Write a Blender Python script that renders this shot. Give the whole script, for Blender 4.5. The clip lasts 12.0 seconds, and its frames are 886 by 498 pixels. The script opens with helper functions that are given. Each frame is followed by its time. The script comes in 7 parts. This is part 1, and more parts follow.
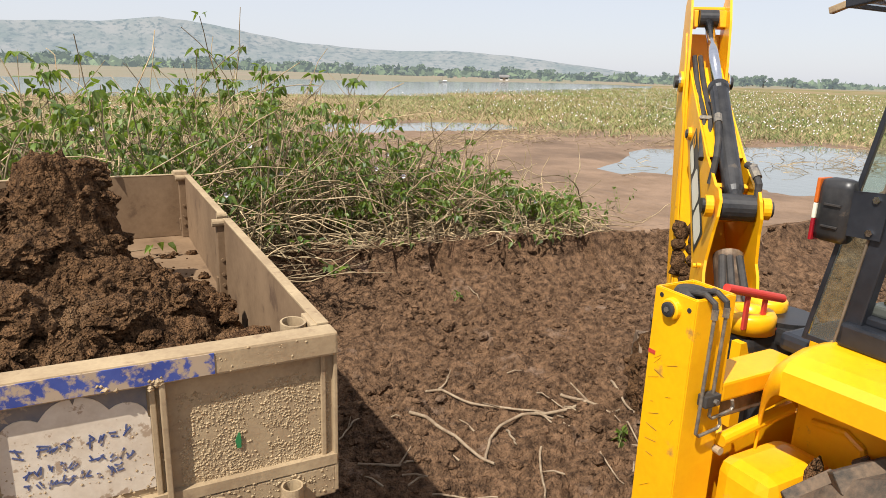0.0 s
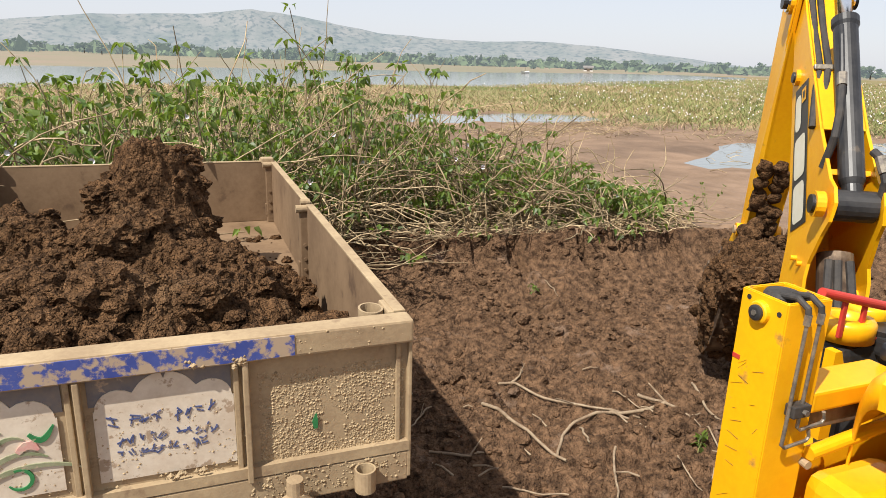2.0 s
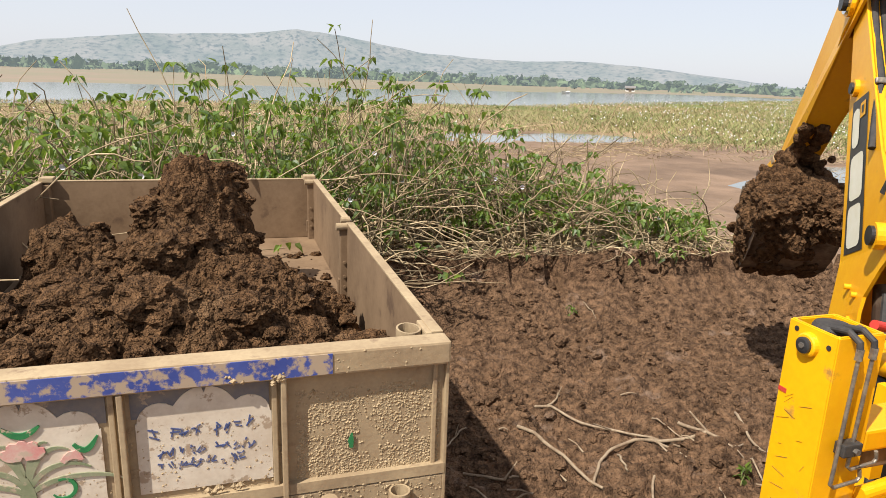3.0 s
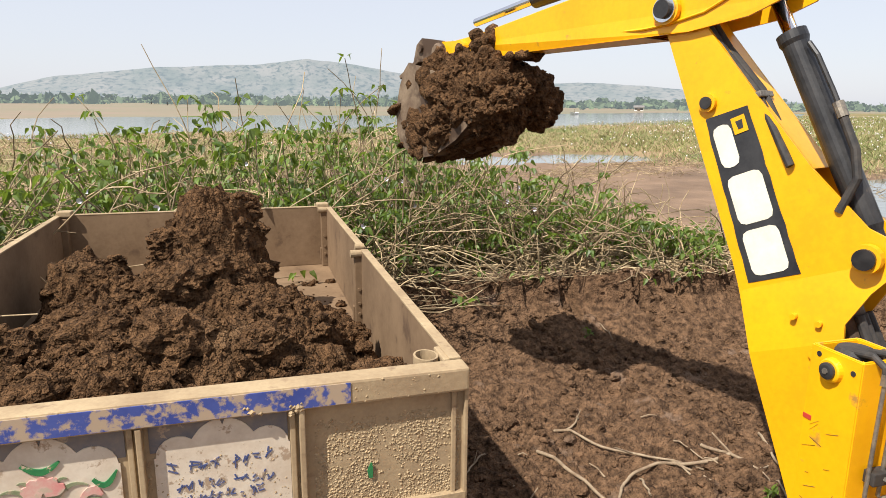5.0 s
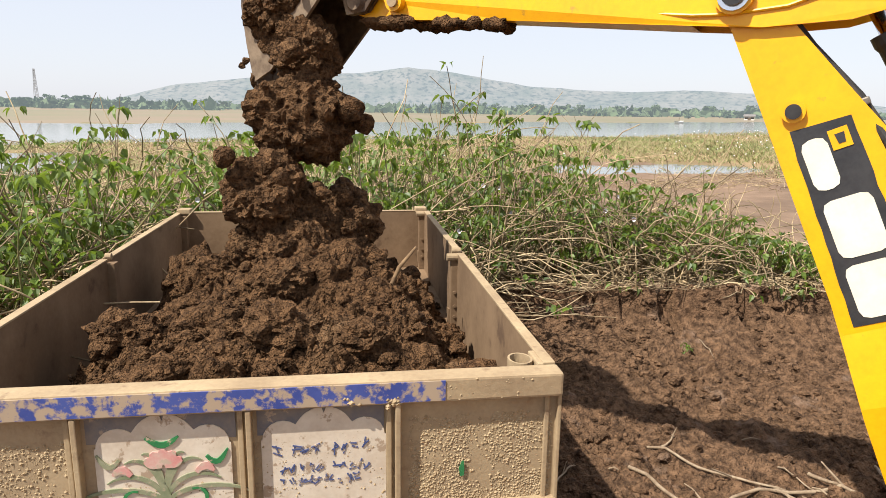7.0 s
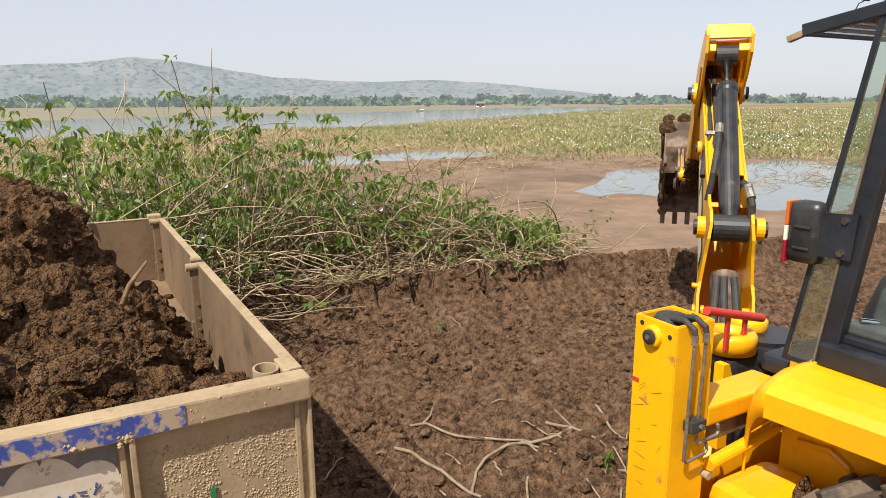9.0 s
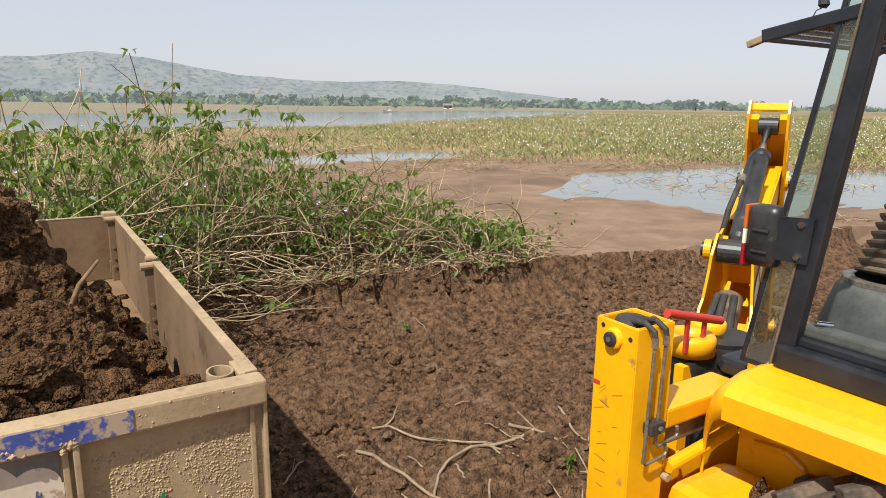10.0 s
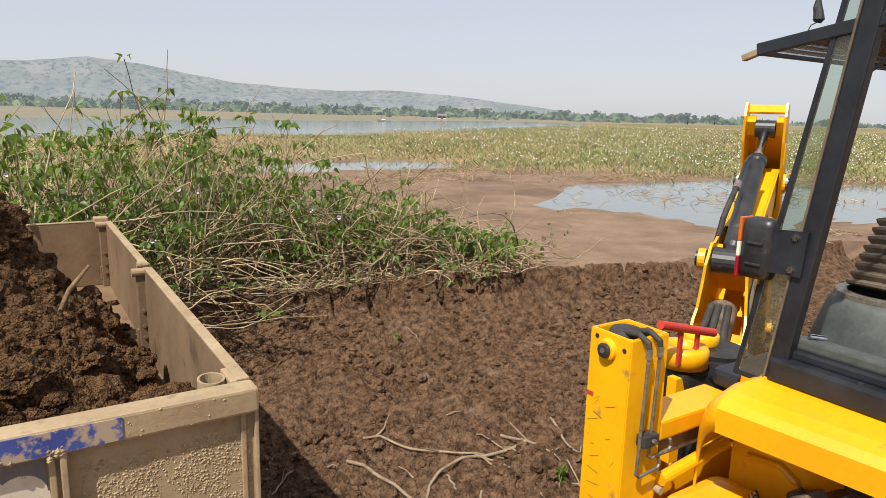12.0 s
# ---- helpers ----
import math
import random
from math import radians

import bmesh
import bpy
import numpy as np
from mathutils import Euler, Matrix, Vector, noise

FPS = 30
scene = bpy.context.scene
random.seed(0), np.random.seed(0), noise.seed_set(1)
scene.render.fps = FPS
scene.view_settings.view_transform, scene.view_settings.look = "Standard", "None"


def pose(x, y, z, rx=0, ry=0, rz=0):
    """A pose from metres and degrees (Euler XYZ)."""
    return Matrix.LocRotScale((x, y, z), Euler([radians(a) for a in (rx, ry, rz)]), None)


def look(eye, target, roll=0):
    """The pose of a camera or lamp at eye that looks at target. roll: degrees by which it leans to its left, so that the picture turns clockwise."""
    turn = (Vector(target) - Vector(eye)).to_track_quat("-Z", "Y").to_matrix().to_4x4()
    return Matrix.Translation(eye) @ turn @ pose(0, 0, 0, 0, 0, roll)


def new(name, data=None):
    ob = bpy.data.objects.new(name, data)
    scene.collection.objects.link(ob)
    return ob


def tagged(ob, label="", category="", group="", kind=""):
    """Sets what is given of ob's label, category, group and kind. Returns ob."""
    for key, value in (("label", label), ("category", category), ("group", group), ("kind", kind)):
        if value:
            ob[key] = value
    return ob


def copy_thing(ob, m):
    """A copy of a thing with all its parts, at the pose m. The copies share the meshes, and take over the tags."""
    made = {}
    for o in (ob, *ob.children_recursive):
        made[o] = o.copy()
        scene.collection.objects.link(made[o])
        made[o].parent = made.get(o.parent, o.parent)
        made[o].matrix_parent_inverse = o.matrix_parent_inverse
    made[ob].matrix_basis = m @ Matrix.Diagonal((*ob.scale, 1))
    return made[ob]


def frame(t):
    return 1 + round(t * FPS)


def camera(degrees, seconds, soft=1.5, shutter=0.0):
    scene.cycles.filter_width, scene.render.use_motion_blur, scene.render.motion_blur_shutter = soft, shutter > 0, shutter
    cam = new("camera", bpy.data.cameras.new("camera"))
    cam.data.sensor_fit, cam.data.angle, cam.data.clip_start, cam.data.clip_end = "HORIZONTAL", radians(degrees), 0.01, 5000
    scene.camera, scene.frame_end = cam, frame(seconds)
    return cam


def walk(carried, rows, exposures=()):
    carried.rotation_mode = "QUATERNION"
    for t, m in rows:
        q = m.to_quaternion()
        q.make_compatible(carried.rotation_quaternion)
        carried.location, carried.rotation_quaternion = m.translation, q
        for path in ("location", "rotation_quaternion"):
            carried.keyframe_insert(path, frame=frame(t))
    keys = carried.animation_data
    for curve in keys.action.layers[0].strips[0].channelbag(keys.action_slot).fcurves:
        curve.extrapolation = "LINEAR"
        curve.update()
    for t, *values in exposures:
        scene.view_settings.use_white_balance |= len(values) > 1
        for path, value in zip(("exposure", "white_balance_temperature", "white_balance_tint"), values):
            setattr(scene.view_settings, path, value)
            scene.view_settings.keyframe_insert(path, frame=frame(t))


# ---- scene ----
cam = camera(67.5, 12.0, soft=0.7)
PATH = [
    (0, (-0.608, -1.85, 2.27), (0.3, -0.143, 1.76), 1.8),
    (0.5, (-0.601, -1.845, 2.271), (0.31, -0.138, 1.764), 2.0),
    (1, (-0.591, -1.824, 2.265), (0.261, -0.111, 1.684), 2.6),
    (1.5, (-0.586, -1.819, 2.264), (0.263, -0.099, 1.698), 2.6),
    (2, (-0.607, -1.835, 2.263), (0.089, -0.04, 1.721), 1.8),
    (2.5, (-0.62, -1.838, 2.272), (-0.062, 0.018, 1.782), 1.4),
    (3, (-0.612, -1.827, 2.272), (-0.019, 0.018, 1.779), 2.1),
    (3.2, (-0.604, -1.841, 2.278), (0.008, -0.005, 1.774), 2.1),
    (4.8, (-0.62, -1.826, 2.275), (-0.035, 0.035, 1.833), 0.6),
    (5, (-0.619, -1.819, 2.278), (-0.059, 0.053, 1.853), 0.5),
    (5.5, (-0.617, -1.82, 2.273), (-0.116, 0.075, 1.878), 0.4),
    (6, (-0.637, -1.842, 2.274), (-0.353, 0.099, 1.884), -0.5),
    (6.5, (-0.648, -1.845, 2.276), (-0.458, 0.099, 1.845), -0.1),
    (6.7, (-0.647, -1.844, 2.271), (-0.426, 0.1, 1.856), 0.2),
    (8.3, (-0.608, -1.909, 2.305), (0.068, -0.074, 1.885), 0.6),
    (8.5, (-0.603, -1.905, 2.316), (0.167, -0.107, 1.9), 0.1),
    (9, (-0.569, -1.874, 2.309), (0.39, -0.172, 1.878), -0.4),
    (9.5, (-0.548, -1.848, 2.298), (0.507, -0.21, 1.846), 1.4),
    (10, (-0.54, -1.854, 2.299), (0.506, -0.204, 1.873), 0.7),
    (10.5, (-0.525, -1.835, 2.289), (0.589, -0.232, 1.854), 2.0),
    (11, (-0.544, -1.819, 2.29), (0.516, -0.179, 1.859), 1.8),
    (11.5, (-0.551, -1.832, 2.291), (0.502, -0.187, 1.862), 2.0),
    (12, (-0.543, -1.842, 2.294), (0.526, -0.198, 1.897), 1.5),
]
walk(cam, [(t, look(eye, target, roll)) for t, eye, target, roll in PATH],
     exposures=((0, 0.50), (3, 0.55), (4.8, 0.58), (5.5, 0.56), (6.6, 0.69), (8.3, 0.55), (9.2, 0.40), (10, 0.33), (12, 0.30)))

# ---- world, sun ----
world = bpy.data.worlds.new("world")
scene.world = world
world.use_nodes = True
wn = world.node_tree
sky = wn.nodes.new("ShaderNodeTexSky")
sky.sky_type = "NISHITA"
sky.sun_disc = False
SUN = Vector((-0.63, -0.34, 1.0)).normalized()
sky.sun_elevation = math.asin(SUN.z)
sky.sun_rotation = math.atan2(SUN.x, SUN.y)
sky.air_density, sky.dust_density, sky.ozone_density = 1.0, 1.0, 1.0
haze = wn.nodes.new("ShaderNodeMix")
haze.data_type = "RGBA"
haze.inputs["Factor"].default_value = 0.72
haze.inputs["B"].default_value = (7.0, 7.15, 7.9, 1)
wn.links.new(sky.outputs[0], haze.inputs["A"])
wn.links.new(haze.outputs["Result"], wn.nodes["Background"].inputs[0])
wn.nodes["Background"].inputs[1].default_value = 0.085
sun = new("sun", bpy.data.lights.new("sun", "SUN"))
sun.data.energy, sun.data.angle, sun.data.color = 4.9, radians(0.6), (1.0, 0.95, 0.87)
sun.matrix_world = look((0, 0, 30), tuple(Vector((0, 0, 30)) - SUN))
scene.view_settings.exposure = 0.45


# ---- materials ----
def mat(name, a, b, scale=6.0, rough=0.8, metal=0.0, bump=0.3, fine=60.0, dist=0.01, c=None, cut=(0.35, 0.65),
        cscale=3.0, ccut=(0.55, 0.62), spec=0.5, per=0.0, glow=None, crumb=0.0):
    """Two colours mixed by coarse and fine noise, an optional third in patches (wear, stains), and relief."""
    m = bpy.data.materials.new(name)
    m.use_nodes = True
    nt = m.node_tree
    n, l = nt.nodes, nt.links
    bs = n["Principled BSDF"]
    co = n.new("ShaderNodeTexCoord").outputs["Object"]

    def noise_node(s, detail=6.0):
        t = n.new("ShaderNodeTexNoise")
        t.inputs["Scale"].default_value, t.inputs["Detail"].default_value = s, detail
        t.inputs["Roughness"].default_value = 0.62
        l.new(co, t.inputs["Vector"])
        return t.outputs["Fac"]

    def ramp(src, lo, hi):
        r = n.new("ShaderNodeMapRange")
        r.inputs["From Min"].default_value, r.inputs["From Max"].default_value = lo, hi
        l.new(src, r.inputs["Value"])
        return r.outputs["Result"]

    def mix(f, x, y):
        q = n.new("ShaderNodeMix")
        q.data_type = "RGBA"
        l.new(f, q.inputs["Factor"])
        for sock, v in ((q.inputs["A"], x), (q.inputs["B"], y)):
            if isinstance(v, tuple):
                sock.default_value = (*v, 1)
            else:
                l.new(v, sock)
        return q.outputs["Result"]

    coarse, small = noise_node(scale), noise_node(fine, 4.0)
    add = n.new("ShaderNodeMath")
    add.operation = "MULTIPLY_ADD"
    l.new(small, add.inputs[0])
    add.inputs[1].default_value = 0.35
    l.new(coarse, add.inputs[2])
    out = mix(ramp(add.outputs[0], cut[0] + 0.17, cut[1] + 0.17), a, b)
    if c:
        out = mix(ramp(noise_node(cscale, 9.0), *ccut), out, c)
    if per:
        info = n.new("ShaderNodeNewGeometry").outputs["Random Per Island"]
        hsv = n.new("ShaderNodeHueSaturation")
        l.new(out, hsv.inputs["Color"])
        l.new(ramp(info, 0, 1), hsv.inputs["Value"])
        hsv.inputs["Value"].default_value = 1
        r = n.new("ShaderNodeMapRange")
        r.inputs["To Min"].default_value, r.inputs["To Max"].default_value = 1 - per, 1 + per
        l.new(info, r.inputs["Value"])
        l.new(r.outputs["Result"], hsv.inputs["Value"])
        out = hsv.outputs["Color"]
    l.new(out, bs.inputs["Base Color"])
    rr = n.new("ShaderNodeMapRange")
    rr.inputs["To Min"].default_value, rr.inputs["To Max"].default_value = max(0.05, rough - 0.12), min(1, rough + 0.12)
    l.new(coarse, rr.inputs["Value"])
    l.new(rr.outputs["Result"], bs.inputs["Roughness"])
    bs.inputs["Metallic"].default_value = metal
    bs.inputs["Specular IOR Level"].default_value = spec
    if bump:
        bp = n.new("ShaderNodeBump")
        bp.inputs["Strength"].default_value, bp.inputs["Distance"].default_value = bump, dist
        l.new(add.outputs[0], bp.inputs["Height"])
        l.new(bp.outputs[0], bs.inputs["Normal"])
        # crumbs of two sizes on top of the coarse relief
        for size, depth in ((48.0, crumb), (115.0, crumb * 0.5)) if crumb else ():
            vo = n.new("ShaderNodeTexVoronoi")
            vo.inputs["Scale"].default_value = size
            l.new(co, vo.inputs["Vector"])
            b2 = n.new("ShaderNodeBump")
            b2.invert = True
            b2.inputs["Strength"].default_value, b2.inputs["Distance"].default_value = 1.0, depth
            l.new(vo.outputs["Distance"], b2.inputs["Height"])
            l.new(bp.outputs[0], b2.inputs["Normal"])
            l.new(b2.outputs[0], bs.inputs["Normal"])
            bp = b2
    # glow: emission, used to put distance haze into far materials
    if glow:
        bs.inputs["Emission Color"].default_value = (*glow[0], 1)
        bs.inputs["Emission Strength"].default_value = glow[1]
    return m


SOIL = mat("dark_soil", (0.040, 0.0215, 0.011), (0.185, 0.100, 0.048), 26, 0.97, 0, 1.0, 120, 0.022, c=(0.21, 0.125, 0.065), cscale=3.0, ccut=(0.58, 0.75), spec=0.1, crumb=0.018)
PITSOIL = mat("pit_soil", (0.048, 0.0275, 0.0158), (0.205, 0.120, 0.068), 14, 0.96, 0, 1.0, 110, 0.018, c=(0.25, 0.17, 0.12), cscale=2.4, ccut=(0.60, 0.72), spec=0.12, crumb=0.012)
MUD = mat("drying_mud", (0.165, 0.105, 0.063), (0.24, 0.158, 0.102), 1.6, 0.8, 0, 0.8, 22, 0.025, c=(0.125, 0.08, 0.05), cscale=0.5, ccut=(0.48, 0.66), spec=0.3)
MEADOW = mat("marsh_ground", (0.20, 0.145, 0.075), (0.30, 0.205, 0.115), 0.25, 0.9, 0, 0.6, 5, 0.05, c=(0.10, 0.13, 0.03), cscale=0.07, ccut=(0.45, 0.6), spec=0.2)
# faint bluish emission stands in for haze over the far shore
FARLAND = mat("far_shore_ground_haze_glow", (0.21, 0.14, 0.09), (0.15, 0.14, 0.07), 0.02, 0.9, 0, 0.0, 0.3, c=(0.15, 0.13, 0.07), cscale=0.006, ccut=(0.45, 0.6), glow=((0.55, 0.62, 0.68), 0.08))
# the hills glow blue-grey in place of distance haze
HILL = mat("scrub_hill_haze_glow", (0.055, 0.065, 0.042), (0.125, 0.115, 0.09), 0.014, 0.95, 0, 0.0, 0.12, c=(0.02, 0.03, 0.017), cscale=0.085, ccut=(0.50, 0.62), glow=((0.47, 0.57, 0.72), 0.31))
# haze is painted into the foliage as a pale blue emission
FARTREE = mat("far_foliage_haze_glow", (0.05, 0.075, 0.03), (0.09, 0.12, 0.05), 0.5, 0.9, 0, 0.0, 3, per=0.3, glow=((0.47, 0.56, 0.64), 0.19))
TRUNK = mat("bark", (0.10, 0.07, 0.05), (0.17, 0.13, 0.09), 4, 0.9)
YELLOW = mat("yellow_machine_paint", (0.84, 0.42, 0.005), (0.78, 0.35, 0.004), 2.5, 0.36, 0, 0.08, 40, 0.004, c=(0.40, 0.21, 0.045), cscale=9, ccut=(0.64, 0.72))
BLACK = mat("black_paint", (0.012, 0.012, 0.013), (0.035, 0.033, 0.032), 7, 0.42, 0, 0.1, 60, 0.003, c=(0.13, 0.10, 0.07), cscale=6, ccut=(0.66, 0.74))
NAVY = mat("dark_cab_paint", (0.008, 0.010, 0.014), (0.020, 0.022, 0.028), 5, 0.45, 0, 0.08, 50, 0.003, c=(0.10, 0.09, 0.08), cscale=9, ccut=(0.68, 0.78))
RUBBER = mat("hose_rubber", (0.016, 0.015, 0.015), (0.05, 0.042, 0.035), 12, 0.7, 0, 0.2)
TYRE = mat("muddy_tyre_rubber", (0.045, 0.038, 0.03), (0.16, 0.11, 0.072), 8, 0.9, 0, 0.5)
CHROME = mat("chromed_rod", (0.75, 0.76, 0.78), (0.62, 0.63, 0.66), 9, 0.14, 1.0, 0.02)
STEELPIPE = mat("dusty_steel_pipe", (0.30, 0.26, 0.20), (0.17, 0.15, 0.13), 30, 0.5, 0.6, 0.1)
DUSTY = mat("dusty_tan_steel", (0.40, 0.30, 0.178), (0.28, 0.20, 0.118), 4, 0.85, 0, 0.5, 70, 0.006, c=(0.21, 0.14, 0.085), cscale=17, ccut=(0.58, 0.72), spec=0.3)
INSIDE = mat("brown_mud_stained_steel", (0.215, 0.140, 0.080), (0.15, 0.094, 0.052), 3, 0.85, 0, 0.25, 45, 0.004, c=(0.10, 0.06, 0.035), cscale=6, ccut=(0.60, 0.70), spec=0.3)
DUSTMUD = mat("dried_tan_mud", (0.43, 0.325, 0.195), (0.31, 0.225, 0.13), 25, 0.95, 0, 0.8, 120, 0.008, per=0.18, spec=0.2)
BLUE = mat("chipped_blue_paint", (0.03, 0.05, 0.22), (0.05, 0.075, 0.27), 6, 0.7, 0, 0.2, 60, 0.003, c=(0.36, 0.27, 0.185), cscale=21, ccut=(0.47, 0.55))
GREYBLUE = mat("dusty_blue_grey_paint_and_shade", (0.115, 0.115, 0.13), (0.22, 0.18, 0.145), 5, 0.8, 0, 0.2, 50, 0.003, c=(0.34, 0.26, 0.185), cscale=14, ccut=(0.60, 0.64))
WHITE = mat("dusty_cream_paint", (0.62, 0.54, 0.43), (0.50, 0.41, 0.31), 7, 0.75, 0, 0.2, 60, 0.003, c=(0.34, 0.25, 0.17), cscale=16, ccut=(0.57, 0.61))
INK = mat("faded_blue_lettering", (0.04, 0.06, 0.17), (0.10, 0.11, 0.19), 20, 0.7, 0, 0.0, c=(0.40, 0.31, 0.22), cscale=40, ccut=(0.55, 0.6))
GREEN = mat("painted_green", (0.02, 0.15, 0.05), (0.03, 0.20, 0.06), 20, 0.6, 0, 0.0, c=(0.4, 0.31, 0.22), cscale=30, ccut=(0.6, 0.66))
OLIVE = mat("painted_olive", (0.16, 0.19, 0.10), (0.26, 0.26, 0.16), 20, 0.7, 0, 0.0, c=(0.4, 0.31, 0.22), cscale=30, ccut=(0.58, 0.66))
PINK = mat("painted_pink", (0.55, 0.22, 0.20), (0.56, 0.38, 0.31), 20, 0.7, 0, 0.0, c=(0.45, 0.35, 0.26), cscale=30, ccut=(0.55, 0.62))
BUCKET = mat("worn_muddy_bucket_steel", (0.26, 0.19, 0.125), (0.15, 0.10, 0.065), 6, 0.65, 0.3, 0.4, 50, 0.006, c=(0.07, 0.042, 0.026), cscale=4, ccut=(0.45, 0.58))
CONE = mat("dusty_dark_plastic", (0.04, 0.05, 0.046), (0.085, 0.09, 0.078), 6, 0.62, 0, 0.1)
BELLOWS = mat("dusty_brown_rubber", (0.09, 0.068, 0.045), (0.16, 0.12, 0.08), 14, 0.8, 0, 0.2)
RED = mat("red_handle_paint", (0.52, 0.035, 0.022), (0.45, 0.05, 0.03), 9, 0.5, 0, 0.1)
LENS_R = mat("red_lamp_lens", (0.30, 0.01, 0.015), (0.25, 0.01, 0.02), 30, 0.25, 0, 0.0)
LENS_A = mat("amber_lamp_lens", (0.55, 0.13, 0.02), (0.5, 0.11, 0.02), 30, 0.25, 0, 0.0)
DECALW = mat("cream_sticker", (0.78, 0.75, 0.62), (0.72, 0.68, 0.52), 8, 0.4, 0, 0.0)
DECALK = mat("black_sticker", (0.020, 0.021, 0.024), (0.04, 0.04, 0.042), 8, 0.4, 0, 0.0)
STEM = mat("pale_dry_stem", (0.44, 0.34, 0.205), (0.19, 0.13, 0.07), 6, 0.8, 0, 0.2, 60, 0.003, per=0.45, spec=0.3)
BROWNSTICK = mat("damp_brown_stick", (0.24, 0.15, 0.07), (0.12, 0.07, 0.035), 14, 0.85, 0, 0.4, 90, 0.004)
TWIG = mat("bleached_stick", (0.34, 0.26, 0.17), (0.19, 0.13, 0.08), 14, 0.85, 0, 0.4, 90, 0.004)
GSTEM = mat("green_stem", (0.14, 0.16, 0.05), (0.22, 0.19, 0.08), 6, 0.7, 0, 0.1, per=0.3)
DRYGRASS = mat("dry_marsh_grass", (0.30, 0.21, 0.12), (0.42, 0.31, 0.185), 0.4, 0.9, 0, 0.0, per=0.4)
GRASS = mat("green_marsh_plants", (0.13, 0.165, 0.045), (0.23, 0.25, 0.08), 0.2, 0.8, 0, 0.0, per=0.4)
FLOWER = mat("white_blossom", (0.8, 0.78, 0.8), (0.7, 0.66, 0.7), 9, 0.7, 0, 0.0)
WALLW = mat("whitewashed_wall", (0.7, 0.68, 0.63), (0.6, 0.57, 0.52), 0.5, 0.9, 0, 0.0)
ROOFM = mat("tin_roof", (0.25, 0.25, 0.26), (0.33, 0.31, 0.30), 0.5, 0.6, 0, 0.0)


def leaf_material():
    m = mat("soft_green_leaf", (0.034, 0.072, 0.009), (0.14, 0.195, 0.03), 5, 0.5, 0, 0.15, 80, 0.002, per=0.5)
    nt = m.node_tree
    bs = nt.nodes["Principled BSDF"]
    tr = nt.nodes.new("ShaderNodeBsdfTranslucent")
    tr.inputs["Color"].default_value = (0.27, 0.38, 0.04, 1)
    mx = nt.nodes.new("ShaderNodeMixShader")
    mx.inputs[0].default_value = 0.33
    nt.links.new(bs.outputs[0], mx.inputs[1])
    nt.links.new(tr.outputs[0], mx.inputs[2])
    nt.links.new(mx.outputs[0], nt.nodes["Material Output"].inputs["Surface"])
    return m


LEAF = leaf_material()


def water_material():
    m = bpy.data.materials.new("shallow_water")
    m.use_nodes = True
    n, l = m.node_tree.nodes, m.node_tree.links
    bs = n["Principled BSDF"]
    bs.inputs["Base Color"].default_value = (0.16, 0.17, 0.15, 1)
    bs.inputs["Roughness"].default_value = 0.08
    bs.inputs["IOR"].default_value = 1.33
    bs.inputs["Specular IOR Level"].default_value = 0.9
    co = n.new("ShaderNodeTexCoord").outputs["Object"]
    t = n.new("ShaderNodeTexNoise")
    t.inputs["Scale"].default_value, t.inputs["Detail"].default_value = 2.2, 5
    l.new(co, t.inputs["Vector"])
    bp = n.new("ShaderNodeBump")
    bp.inputs["Strength"].default_value, bp.inputs["Distance"].default_value = 0.10, 0.05
    l.new(t.outputs["Fac"], bp.inputs["Height"])
    l.new(bp.outputs[0], bs.inputs["Normal"])
    return m


def glass_material(name="tinted_cab_glass", tint=(0.78, 0.85, 0.80), clear=0.93, ior=1.5):
    m = bpy.data.materials.new(name)
    m.use_nodes = True
    n, l = m.node_tree.nodes, m.node_tree.links
    n.remove(n["Principled BSDF"])
    tr = n.new("ShaderNodeBsdfTransparent")
    tr.inputs[0].default_value = (*tint, 1)
    gl = n.new("ShaderNodeBsdfGlossy")
    gl.inputs["Roughness"].default_value = 0.05
    df = n.new("ShaderNodeBsdfDiffuse")
    df.inputs[0].default_value = (0.35, 0.30, 0.22, 1)
    fr = n.new("ShaderNodeFresnel")
    fr.inputs[0].default_value = ior
    m1, m2 = n.new("ShaderNodeMixShader"), n.new("ShaderNodeMixShader")
    m1.inputs[0].default_value = 1 - clear
    l.new(tr.outputs[0], m1.inputs[1])
    l.new(df.outputs[0], m1.inputs[2])
    l.new(fr.outputs[0], m2.inputs[0])
    l.new(m1.outputs[0], m2.inputs[1])
    l.new(gl.outputs[0], m2.inputs[2])
    l.new(m2.outputs[0], n["Material Output"].inputs["Surface"])
    return m


WATER, GLASS = water_material(), glass_material()
VISOR = glass_material("visor_glass", (0.84, 0.87, 0.90), 0.93, 1.1)


# ---- building helpers ----
def link_mesh(name, bm, material, smooth=False):
    me = bpy.data.meshes.new(name)
    bm.normal_update()
    bm.to_mesh(me)
    bm.free()
    for q in material if isinstance(material, (list, tuple)) else (material,):
        me.materials.append(q)
    if smooth:
        me.polygons.foreach_set("use_smooth", [True] * len(me.polygons))
    return new(name, me)


def part(name, bm, material, parent, label="", smooth=False):
    """One mesh object under a thing or a part; the mesh is given in the parent's space."""
    ob = link_mesh(name, bm, material, smooth)
    ob.parent = parent
    return tagged(ob, label)


def thing(name, m, label, category, group="", kind=""):
    ob = new(name)
    ob.empty_display_size = 0.2
    ob.matrix_basis = m
    return tagged(ob, label, category, group, kind)


